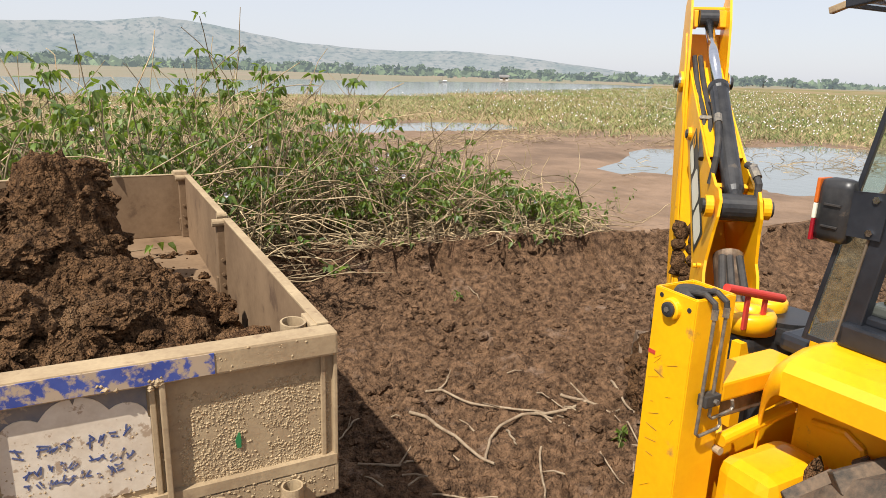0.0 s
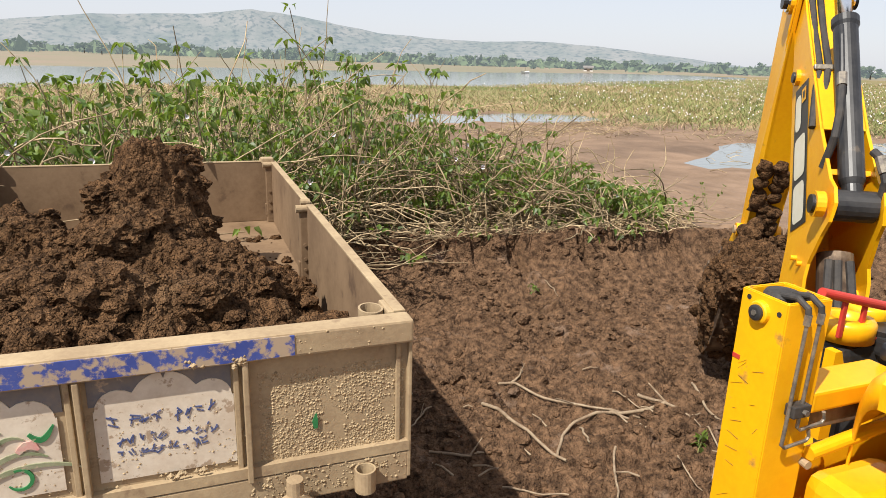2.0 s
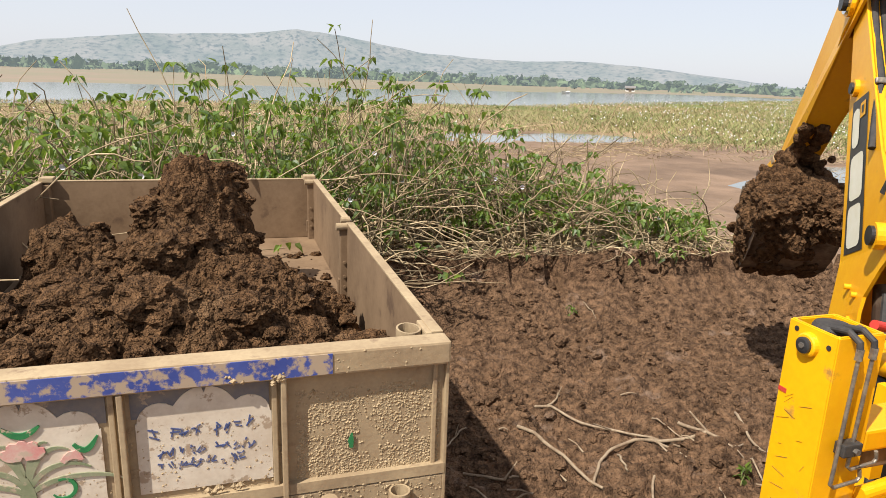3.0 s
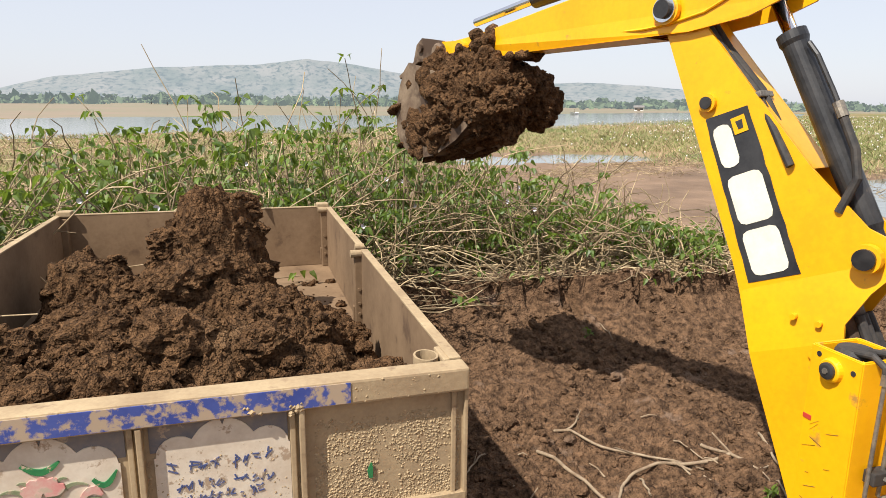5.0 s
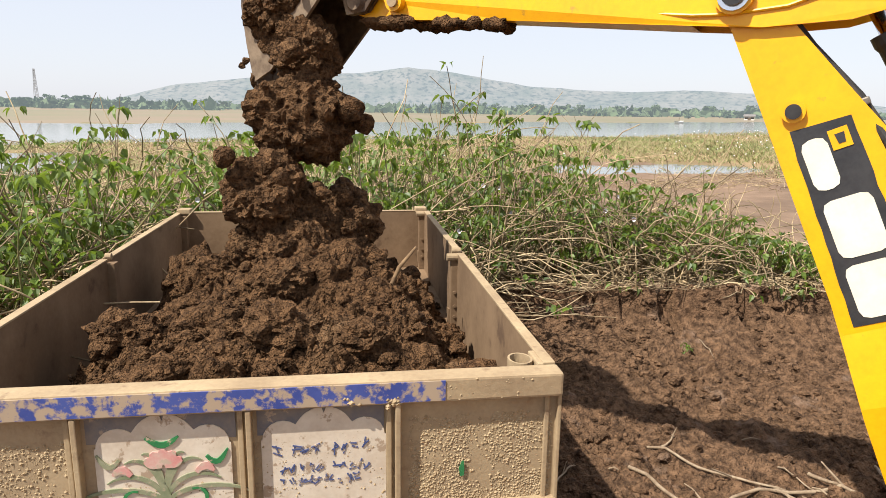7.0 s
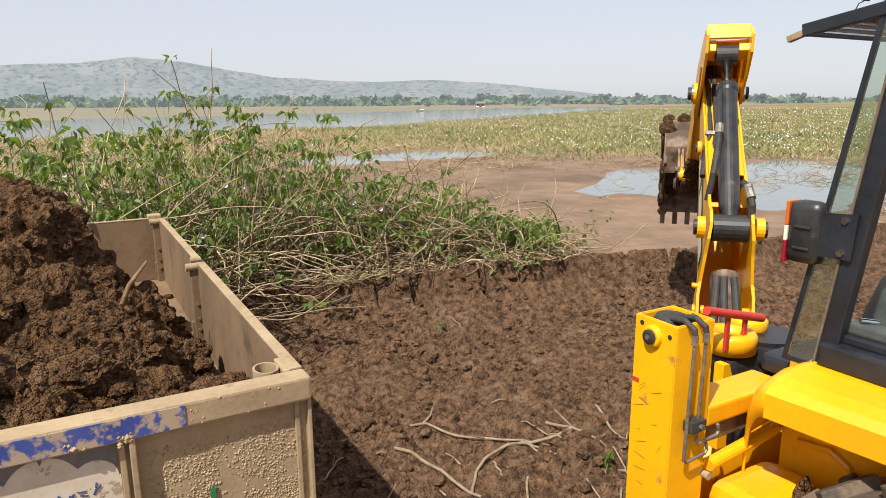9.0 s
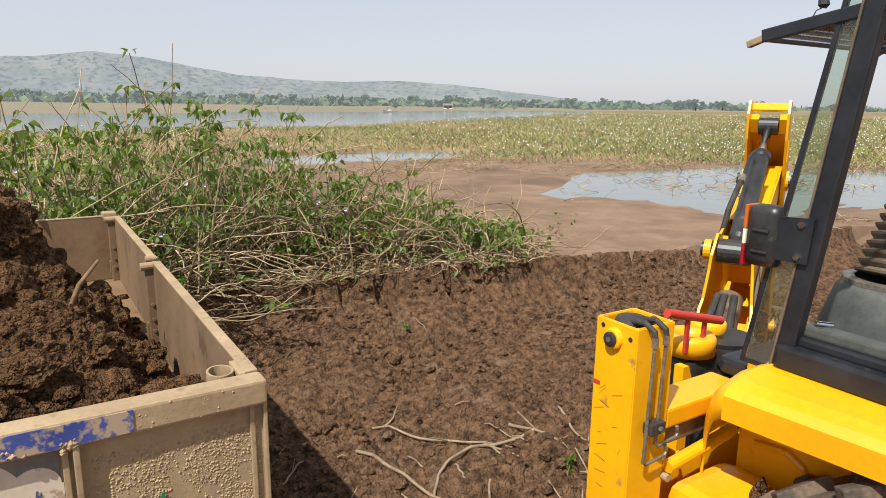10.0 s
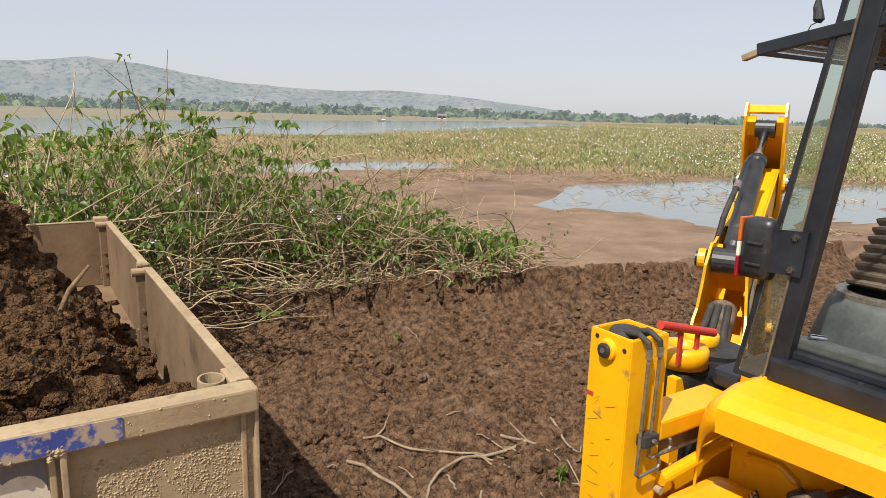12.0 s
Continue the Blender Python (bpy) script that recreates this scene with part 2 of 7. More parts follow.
def from_arrays(name, verts, faces, material, smooth=False, slots=None):
    me = bpy.data.meshes.new(name)
    me.from_pydata([tuple(v) for v in verts] if not isinstance(verts, np.ndarray) else verts.tolist(), [], faces if isinstance(faces, list) else faces.tolist())
    for q in material if isinstance(material, (list, tuple)) else (material,):
        me.materials.append(q)
    if slots is not None:
        me.polygons.foreach_set("material_index", slots)
    if smooth:
        me.polygons.foreach_set("use_smooth", [True] * len(me.polygons))
    return new(name, me)


def bev(bm, geom_verts, w, seg=2):
    es = {e for v in geom_verts for e in v.link_edges}
    bmesh.ops.bevel(bm, geom=list(es), offset=w, segments=seg, affect="EDGES", profile=0.6)


def box(bm, lo, hi, bevel=0.004, m=None):
    c = [(a + b) / 2 for a, b in zip(lo, hi)]
    s = [max(abs(b - a), 1e-4) for a, b in zip(lo, hi)]
    mt = Matrix.Translation(c) @ Matrix.Diagonal((*s, 1))
    vs = bmesh.ops.create_cube(bm, size=1, matrix=(m @ mt) if m else mt)["verts"]
    if bevel:
        bev(bm, vs, min(bevel, min(s) * 0.4), 2)
    return bm


def tube(bm, pts, r, seg=10, cap=True):
    """A round bar along points; r may be a number or one radius a point."""
    pts = [Vector(p) for p in pts]
    rs = r if isinstance(r, (list, tuple)) else [r] * len(pts)
    rings, side = [], None
    for i, p in enumerate(pts):
        d = (pts[min(i + 1, len(pts) - 1)] - pts[max(i - 1, 0)]).normalized()
        if side is None:
            side = d.cross(Vector((0, 0, 1)) if abs(d.z) < 0.9 else Vector((1, 0, 0))).normalized()
        side = (side - d * side.dot(d)).normalized()
        up = d.cross(side)
        rings.append([bm.verts.new(p + (side * math.cos(a) + up * math.sin(a)) * rs[i]) for a in [2 * math.pi * k / seg for k in range(seg)]])
    for a, b in zip(rings, rings[1:]):
        for k in range(seg):
            bm.faces.new((a[k], a[(k + 1) % seg], b[(k + 1) % seg], b[k]))
    if cap:
        bm.faces.new(rings[0][::-1])
        bm.faces.new(rings[-1])
    return bm


def plate(bm, poly, y0, y1, bevel=0.003):
    """A flat plate: an outline in x, z, from y0 to y1 (each a number or a function of x)."""
    f0 = y0 if callable(y0) else (lambda x: y0)
    f1 = y1 if callable(y1) else (lambda x: y1)
    a = [bm.verts.new((x, f0(x), z)) for x, z in poly]
    b = [bm.verts.new((x, f1(x), z)) for x, z in poly]
    n = len(poly)
    bm.faces.new(a)
    bm.faces.new(b[::-1])
    for i in range(n):
        bm.faces.new((a[i], b[i], b[(i + 1) % n], a[(i + 1) % n]))
    bmesh.ops.recalc_face_normals(bm, faces=bm.faces[:])
    return bm


def arc(cx, cz, r, a0, a1, n):
    return [(cx + r * math.cos(radians(a0 + (a1 - a0) * i / n)), cz + r * math.sin(radians(a0 + (a1 - a0) * i / n))) for i in range(n + 1)]


RNG = np.random.RandomState(7)
LATTICE = RNG.rand(256, 256)
CUBE = RNG.rand(64, 64, 64)


def vnoise(x, y):
    xi, yi = np.floor(x).astype(int), np.floor(y).astype(int)
    fx, fy = x - xi, y - yi
    fx, fy = fx * fx * (3 - 2 * fx), fy * fy * (3 - 2 * fy)
    g = lambda i, j: LATTICE[(xi + i) % 256, (yi + j) % 256]
    return (g(0, 0) * (1 - fx) + g(1, 0) * fx) * (1 - fy) + (g(0, 1) * (1 - fx) + g(1, 1) * fx) * fy


def fbm(x, y, octaves=4, gain=0.5):
    s, a, t = 0, 1.0, 0
    for o in range(octaves):
        s = s + a * vnoise(x * 2 ** o + 17.3 * o, y * 2 ** o + 9.1 * o)
        t, a = t + a, a * gain
    return s / t - 0.5


def billow(x, y, octaves=4, gain=0.5):
    """Rounded lumps with sharp creases between them."""
    s, a, t = 0, 1.0, 0
    for o in range(octaves):
        s = s + a * (1 - np.abs(2 * vnoise(x * 2 ** o + 31.7 * o, y * 2 ** o + 5.3 * o) - 1) ** 0.8)
        t, a = t + a, a * gain
    return s / t


def cells(x, y):
    """Rounded crumbs of uneven height packed side by side."""
    xi, yi = np.floor(x).astype(int), np.floor(y).astype(int)
    out = np.zeros_like(np.asarray(x, float))
    for dx in (-1, 0, 1):
        for dy in (-1, 0, 1):
            i, j = xi + dx, yi + dy
            px, py = i + LATTICE[i % 256, j % 256], j + LATTICE[(j + 91) % 256, (i + 37) % 256]
            h = LATTICE[(i + 13) % 256, (j + 171) % 256]
            d = ((x - px) ** 2 + (y - py) ** 2) / (0.35 + 0.5 * h)
            out = np.maximum(out, (0.35 + 0.65 * h) * np.sqrt(np.clip(1 - d, 0, 1)))
    return out


def cells3(p):
    """The same in space, for clods."""
    b = np.floor(p).astype(int)
    out = np.zeros(len(p))
    for dx in (-1, 0, 1):
        for dy in (-1, 0, 1):
            for dz in (-1, 0, 1):
                i, j, k = b[:, 0] + dx, b[:, 1] + dy, b[:, 2] + dz
                r = [CUBE[(i + a) % 64, (j + 2 * a) % 64, (k + 3 * a) % 64] for a in (0, 17, 29, 41)]
                d = (p[:, 0] - i - r[0]) ** 2 + (p[:, 1] - j - r[1]) ** 2 + (p[:, 2] - k - r[2]) ** 2
                out = np.maximum(out, (0.35 + 0.65 * r[3]) * np.sqrt(np.clip(1 - d / (0.35 + 0.5 * r[3]), 0, 1)))
    return out


def vnoise3(p):
    i = np.floor(p).astype(int)
    f = p - i
    f = f * f * (3 - 2 * f)
    out = 0
    for dx in (0, 1):
        for dy in (0, 1):
            for dz in (0, 1):
                w = (f[:, 0] if dx else 1 - f[:, 0]) * (f[:, 1] if dy else 1 - f[:, 1]) * (f[:, 2] if dz else 1 - f[:, 2])
                out = out + w * CUBE[(i[:, 0] + dx) % 64, (i[:, 1] + dy) % 64, (i[:, 2] + dz) % 64]
    return out


def lump_arrays(rx, ry, rz, seed, level=4, rough=0.42, freq=2.2):
    """A crumbly clod of earth: a ball pushed in and out by noise."""
    bm = bmesh.new()
    bmesh.ops.create_icosphere(bm, subdivisions=level, radius=1)
    v = np.array([x.co[:] for x in bm.verts])
    f = [[q.index for q in p.verts] for p in bm.faces]
    bm.free()
    d = 0.9 * (vnoise3(v * freq + seed * 3.71 + 11) - 0.5) + 0.5 * (vnoise3(v * freq * 2.3 + seed * 1.3 + 5) - 0.5)
    for a, k in ((0.50, 1.7), (0.36, 3.9), (0.24, 8.5), (0.13, 16.0))[:level - 1]:
        d = d + a * (cells3(v * freq * k + seed * 2.17 + 20) - 0.45)
    v = v * (1 + rough * d)[:, None] * np.array([rx, ry, rz])
    return v, f


# ---- ground ----
def lines(lo, hi, dense_lo, dense_hi, step, grow=1.16):
    mid = list(np.arange(dense_lo, dense_hi + 1e-6, step))
    s, p, up = step, dense_hi, []
    while p < hi:
        s *= grow
        p += s
        up.append(p)
    s, p, dn = step, dense_lo, []
    while p > lo:
        s *= grow
        p -= s
        dn.append(p)
    return np.array(dn[::-1] + mid + up)


FLAT, LAKE = 0.45, 0.405


def bank_y(x):
    return np.interp(x, [-3.5, 0.3, 1.0, 1.9, 2.75, 3.6, 4.6, 6.5, 8.5, 11.5, 16], [3.3, 4.6, 4.75, 4.5, 4.4, 4.25, 4.05, 3.45, 3.55, 2.9, 1.5])


def lake_near(x):
    return np.interp(x, [-400, -60, -40, -18, -8, 0, 22, 62, 121, 195], [20, 26, 30, 33, 42, 46, 51, 80, 126, 200])


def lake_far(x):
    return np.interp(x, [-400, -36, 24, 73, 121, 195], [60, 74, 113, 138, 168, 200])


def ell(x, y, cx, cy, rx, ry):
    return ((x - cx) / rx) ** 2 + ((y - cy) / ry) ** 2


def ground_z(x, y):
    wob = fbm(x * 0.5, y * 0.5, 4)
    by = bank_y(x) + 0.22 * fbm(x * 2.3 + 5, y * 0.4, 3)
    claws = np.clip((vnoise(x * 6.5, 0 * x + 0.3) - 0.62) / 0.12, 0, 1) * np.clip((x - 1.2) / 0.8, 0, 1)
    by = by + 0.17 * claws + 0.05 * fbm(x * 14, y * 6 + 3, 2)
    t = np.clip((y - (by - 0.80)) / 0.80, 0, 1)
    step = np.clip((y - (by - 0.10)) / 0.10, 0, 1)
    share = 0.14 + 0.42 * vnoise(x * 1.7, 0 * x + 4.2)
    west = np.clip((-1.95 - x) / 0.6, 0, 1)
    east = np.clip((x - 13) / 5, 0, 1)
    top = np.maximum(np.maximum((1 - share) * t ** 1.4 + share * step, west), east)
    loose = np.clip(0.75 + 1.9 * fbm(x * 1.4 + 8, y * 1.4, 3), 0.12, 1)
    lumps = 0.09 * (billow(x * 1.9, y * 1.9, 2, 0.55) - 0.55) + 0.08 * fbm(x * 0.9, y * 0.9, 2) + 0.20 * fbm(x * 4.3 + 4, y * 4.3, 6, 0.66)
    wx, wy = x + 0.10 * fbm(x * 7, y * 7, 3), y + 0.10 * fbm(x * 7 + 50, y * 7, 3)
    lumps = lumps + loose * (0.045 * cells(wx * 4.5, wy * 5.5) + 0.036 * cells(wx * 11 + 3, wy * 13) + 0.026 * cells(wx * 25, wy * 29 + 7) - 0.05)
    claw = 0.04 * np.abs(np.sin(x * 9.5 + 1.5 * fbm(x, y * 0.5, 2))) * np.clip(1 - np.abs(t - 0.75) * 3, 0, 1)
    flat = FLAT + 0.05 * wob + 0.012 * fbm(x * 6, y * 6, 3)
    rim = 0.10 * np.exp(-((y - by) / 0.28) ** 2) * (billow(x * 3.1, y * 3.1, 4, 0.6))
    z = (-0.02 + lumps) * (1 - top) + flat * top - claw * (1 - west) + rim * (1 - west) * (1 - east)
    far = np.clip((y - 6) / 3, 0, 1)
    pud = np.minimum(np.minimum(ell(x, y, 15.8, 8.4, 6.1, 3.8), ell(x, y, 11, 20.8, 6.0, 1.5)), ell(x, y, -15, 19, 6.0, 8.5)) + 2.0 * fbm(x * 0.55, y * 0.55, 5, 0.6)
    z = np.where(top > 0.9, z - 0.16 * np.clip(1.15 - pud, 0, 1) ** 0.7, z)
    lake = np.clip(np.minimum(y - lake_near(x), lake_far(x) - y) / 3 + 2 * fbm(x * 0.1, y * 0.1, 3), 0, 1)
    z = z - 0.5 * lake * far
    beyond = np.clip((y - lake_far(x)) / 60, 0, 1)
    return z + beyond * (0.25 + 0.0035 * np.clip(y - lake_far(x), 0, 500))


def build_ground():
    xs = lines(-3000, 3500, 0.05, 6.2, 0.0125, 1.2)
    ys = lines(-400, 3600, 0.2, 5.1, 0.0125, 1.2)
    X, Y = np.meshgrid(xs, ys)
    Z = ground_z(X, Y)
    nx, ny = len(xs), len(ys)
    V = np.stack([X.ravel(), Y.ravel(), Z.ravel()], 1)
    i = np.arange(nx * ny).reshape(ny, nx)
    F = np.stack([i[:-1, :-1], i[:-1, 1:], i[1:, 1:], i[1:, :-1]], -1).reshape(-1, 4)
    C = V[F].mean(1)
    x, y = C[:, 0], C[:, 1]
    n = fbm(x * 2.5, y * 2.5, 3)
    pit = (y < bank_y(x) + 0.14 + 0.5 * n) & (x > -2.5) & (x < 15)
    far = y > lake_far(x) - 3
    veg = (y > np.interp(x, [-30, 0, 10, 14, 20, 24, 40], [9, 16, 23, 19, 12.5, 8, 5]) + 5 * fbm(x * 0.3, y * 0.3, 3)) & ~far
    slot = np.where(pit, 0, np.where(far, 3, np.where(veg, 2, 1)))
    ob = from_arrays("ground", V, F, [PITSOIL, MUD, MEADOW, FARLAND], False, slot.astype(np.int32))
    tagged(ob, "dark dug soil, drying brown mud flat and marsh", "ground", kind="structure")
    bm = bmesh.new()
    vs = [bm.verts.new(p) for p in ((-900, 8, LAKE), (5, 5.0, LAKE), (12, 4.2, LAKE), (30, 1.5, LAKE), (900, 1.5, LAKE), (900, 420, LAKE), (-900, 420, LAKE))]
    bm.faces.new(vs)
    w = link_mesh("water", bm, WATER)
    tagged(w, "calm pale blue lake and shallow puddles", "water", kind="structure")


build_ground()


def build_hills():
    az = np.radians(np.linspace(-32, 62, 240))
    prof_a = [-32, -24, -18.4, -13.7, -9, -4.9, 0, 2.5, 5.4, 9.4, 12.5, 15.4, 20.8, 24, 27.8, 32.9, 36, 39.9, 45, 62]
    prof_e = [0.05, 0.12, 0.38, 1.7, 2.35, 2.75, 2.95, 3.15, 3.6, 3.15, 2.6, 2.15, 1.85, 1.75, 1.9, 1.65, 1.35, 0.9, 0.3, 0.05]
    el = np.interp(np.degrees(az), prof_a, prof_e)
    rows = [(1340 + 160 * k, k ** 1.15) for k in np.linspace(0, 1, 15)] + [(1560, 0.8), (1700, 0.0)]
    V, F = [], []
    for d, k in rows:
        for a, e in zip(az, el):
            h = math.tan(radians(e)) * 1500 * k + 2
            h *= 1 + 0.14 * float(fbm(np.array(a * 45 + d * 0.002), np.array(d * 0.02), 3)) * (1 if k < 1 else 0.45)
            V.append((math.sin(a) * d, math.cos(a) * d, h))
    n = len(az)
    for r in range(len(rows) - 1):
        for i in range(n - 1):
            F.append((r * n + i, r * n + i + 1, (r + 1) * n + i + 1, (r + 1) * n + i))
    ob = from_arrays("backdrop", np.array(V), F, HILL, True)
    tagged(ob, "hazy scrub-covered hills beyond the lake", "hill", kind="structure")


build_hills()

# ---- the trailer ----
W, LEN, TOP, BED = 1.9, 3.36, 1.5, 1.04


def build_trailer():
    tr = thing("farm_trailer", pose(0, 0, 0), "mud-spattered tan steel farm trailer with painted tailgate, loaded with soil", "trailer")
    bm = bmesh.new()
    box(bm, (-W, 0.0, BED - 0.06), (0, LEN, BED), 0.004)
    part("floor_plate", bm, INSIDE, tr, "mud-streaked steel floor")
    # tailgate
    bm = bmesh.new()
    box(bm, (-W, 0.0, 1.02), (0, 0.03, 1.43), 0.003)
    gate = part("tailgate", bm, DUSTY, tr, "tailgate with painted panels under dried mud")
    bm = bmesh.new()
    box(bm, (-W - 0.004, -0.035, 1.425), (0.004, 0.045, TOP), 0.008)
    part("top_rail", bm, DUSTY, gate)
    bm = bmesh.new()
    box(bm, (-1.60, -0.038, 1.432), (-0.36, -0.034, 1.494), 0)
    part("blue_band", bm, BLUE, gate, "chipped blue paint along the rail")
    for x in (-0.5, -0.93, -1.4):
        bm = bmesh.new()
        box(bm, (x - 0.008, -0.036, 1.03), (x + 0.008, 0.0, 1.425), 0.003)
        box(bm, (x - 0.034, -0.014, 1.06), (x - 0.018, 0.0, 1.42), 0.003)
        part("rib", bm, DUSTY, gate)
    # blue-grey paint whose dark tone also stands in for shade under the rail
    for x0, x1 in ((-1.38, -0.97), (-0.91, -0.54)):
        bm = bmesh.new()
        box(bm, (x0, -0.0035, 1.335), (x1, 0.0, 1.422), 0)
        part("paint_and_shade_band", bm, GREYBLUE, gate, "dusty blue-grey paint, also the rail's shade")
    # lower ledge and the bent lip over the chassis
    bm = bmesh.new()
    plate(bm, [(-W, 1.075), (0.0, 1.075), (0.0, 1.04), (-W, 1.04)], -0.022, 0.0)
    part("lower_ledge", bm, DUSTY, gate)
    bm = bmesh.new()
    box(bm, (-0.045, -0.012, 1.04), (-0.03, 0.0, 1.42), 0.003)
    box(bm, (-0.006, -0.02, 0.94), (0.006, 0.03, 1.43), 0.003)
    part("edge_strip", bm, DUSTY, gate)

    def scallop(x0, x1, zb, zt):
        w = x1 - x0
        pts = [(x0, zb), (x1, zb), (x1, zt - 0.055)]
        pts += arc(x1 - 0.17 * w, zt - 0.055, 0.16 * w, 0, 130, 7)
        pts += arc(x0 + 0.5 * w, zt - 0.045, 0.24 * w, 35, 85, 5)
        pts += [(x0 + 0.5 * w, zt + 0.022)]
        pts += arc(x0 + 0.5 * w, zt - 0.045, 0.24 * w, 95, 145, 5)
        pts += arc(x0 + 0.17 * w, zt - 0.055, 0.16 * w, 50, 180, 7)
        pts += [(x0, zt - 0.055)]
        return pts

    for x0, x1 in ((-1.36, -0.985), (-0.90, -0.535)):
        bm = bmesh.new()
        plate(bm, scallop(x0, x1, 1.10, 1.375), -0.0065, -0.0005)
        part("painted_panel", bm, WHITE, gate, "scalloped cream panel, worn")
    # handwriting, worn beyond reading: rows of slanted strokes
    rnd = random.Random(4)
    bm = bmesh.new()
    for z, x0, x1, h, slope in ((1.268, -0.865, -0.565, 0.036, 0.03), (1.213, -0.845, -0.60, 0.026, 0.0), (1.172, -0.85, -0.62, 0.026, 0.0)):
        x = x0
        while x < x1:
            w = h * rnd.uniform(0.55, 0.85)
            zz = z + slope * (x - x0) + rnd.uniform(-0.003, 0.003)
            for k in range(rnd.choice((2, 3, 3))):
                ca, cb = x + w * rnd.uniform(0.2, 0.8), zz + h * rnd.uniform(0.15, 0.85)
                ang, ln, t = rnd.uniform(-0.5, 2.4), h * rnd.uniform(0.25, 0.5), 0.0021
                dx, dz = math.cos(ang), math.sin(ang)
                plate(bm, [(ca - dx * ln - dz * t, cb - dz * ln + dx * t), (ca - dx * ln + dz * t, cb - dz * ln - dx * t), (ca + dx * ln + dz * t, cb + dz * ln - dx * t), (ca + dx * ln - dz * t, cb + dz * ln + dx * t)], -0.0085 - 0.0004 * k, -0.006)
            x += w + rnd.uniform(0.001, 0.008) + (0.02 if rnd.random() < 0.12 else 0)
    tagged(part("faded_lettering", bm, INK, gate, "illegible faded blue hand-painted lines"), kind="stuff")

    def stroke(pts, w0, w1, material, nm, y=-0.0095):
        bm = bmesh.new()
        n = len(pts)
        L_, R_ = [], []
        for i, p in enumerate(pts):
            a, b = pts[max(i - 1, 0)], pts[min(i + 1, n - 1)]
            d = Vector((b[0] - a[0], b[1] - a[1])).normalized()
            k = i / (n - 1)
            w = (w0 + (w1 - w0) * k) * math.sin(math.pi * min(0.97, max(0.10, k))) ** 0.5
            L_.append((p[0] - d.y * w, p[1] + d.x * w))
            R_.append((p[0] + d.y * w, p[1] - d.x * w))
        plate(bm, L_ + R_[::-1], y, -0.006)
        part(nm, bm, material, gate)

    cx, cz = -1.175, 1.13
    for s in (-1, 1):
        for k, (rx, rz, a1, mt) in enumerate(((0.05, 0.17, 100, OLIVE), (0.08, 0.15, 110, OLIVE), (0.10, 0.10, 125, OLIVE), (0.13, 0.06, 150, OLIVE))):
            stroke([(cx + s * (rx - rx * math.cos(radians(a))), cz + rz * math.sin(radians(a))) for a in np.linspace(4, a1, 12)], 0.009, 0.005, mt, "painted_leaf", -0.0095 - 0.0004 * k)
        stroke([(cx + s * (0.085 + 0.03 * math.cos(radians(a))), 1.155 + 0.03 * math.sin(radians(a))) for a in np.linspace(110, -150, 12)], 0.006, 0.004, GREEN, "painted_leaf", -0.0115)
        stroke([(cx + s * (0.12 + 0.06 * k), 1.285 - 0.03 * math.sin(k * 3.1) + 0.02 * k) for k in np.linspace(0, 1, 8)], 0.008, 0.008, GREEN if s > 0 else OLIVE, "painted_leaf", -0.0118)
        stroke([(cx + s * (0.09 + 0.05 * k), 1.235 + 0.02 * math.sin(k * 3)) for k in np.linspace(0, 1, 6)], 0.012, 0.012, PINK, "painted_petal", -0.0121)
    stroke([(cx - 0.045 + 0.09 * k, 1.35 - 0.025 * math.sin(math.pi * k)) for k in np.linspace(0, 1, 8)], 0.009, 0.009, GREEN, "painted_leaf", -0.0116)
    for a in np.linspace(20, 160, 5):
        ca, sa = math.cos(radians(a)), math.sin(radians(a))
        stroke([(cx + 0.055 * ca * k, 1.262 + 0.05 * sa * k) for k in np.linspace(0.05, 1, 6)], 0.016, 0.02, PINK, "painted_petal", -0.0125 - a * 1e-6)
    stroke([(cx, 1.10 + 0.1 * k) for k in np.linspace(0, 1, 6)], 0.026, 0.012, OLIVE, "painted_stalk", -0.0112)
    stroke([(-0.30, 1.165), (-0.302, 1.19), (-0.298, 1.215)], 0.010, 0.008, GREEN, "paint_fleck", -0.0085)

    # dried mud thrown on the tailgate
    V, F = [], []
    rs = np.random.RandomState(3)

    def clods(n, fx, fz, y, smin, smax):
        for _ in range(n):
            x, z = fx(), fz()
            if n > 400 and vnoise(np.array(x * 16.0), np.array(z * 22.0)) + 0.5 * vnoise(np.array(x * 45.0 + 9), np.array(z * 50.0)) < 0.35 + 0.45 * rs.rand():
                continue
            s = smin + (smax - smin) * rs.rand() ** 3
            b = len(V)
            jit = rs.uniform(0.7, 1.3, 6)
            V.extend([(x - s * jit[0], y, z), (x + s * jit[1], y, z), (x, y, z - s * jit[2]), (x, y, z + s * jit[3]), (x + s * 0.2 * jit[4], y - s * 0.55, z + s * 0.15), (x - s * 0.3, y - s * 0.4 * jit[5], z - 0.3 * s)])
            F.extend([(b, b + 5, b + 4), (b, b + 4, b + 3), (b + 1, b + 3, b + 4), (b + 1, b + 4, b + 2), (b + 2, b + 4, b + 5), (b, b + 2, b + 5)])

    u = rs.uniform
    clods(9000, lambda: -0.015 - 0.45 * rs.rand() ** 1.15, lambda: 1.07 + 0.30 * rs.rand() ** 1.25, -0.0005, 0.0007, 0.0058)
    clods(2600, lambda: u(-1.88, -1.42), lambda: u(1.07, 1.345), -0.0005, 0.001, 0.0065)
    clods(500, lambda: u(-0.92, -0.5), lambda: u(1.075, 1.32), -0.006, 0.0015, 0.006)
    clods(220, lambda: u(-1.38, -0.97), lambda: u(1.075, 1.2), -0.006, 0.0015, 0.005)
    clods(420, lambda: u(-1.88, -0.01), lambda: u(1.43, 1.497), -0.0345, 0.0012, 0.0065)
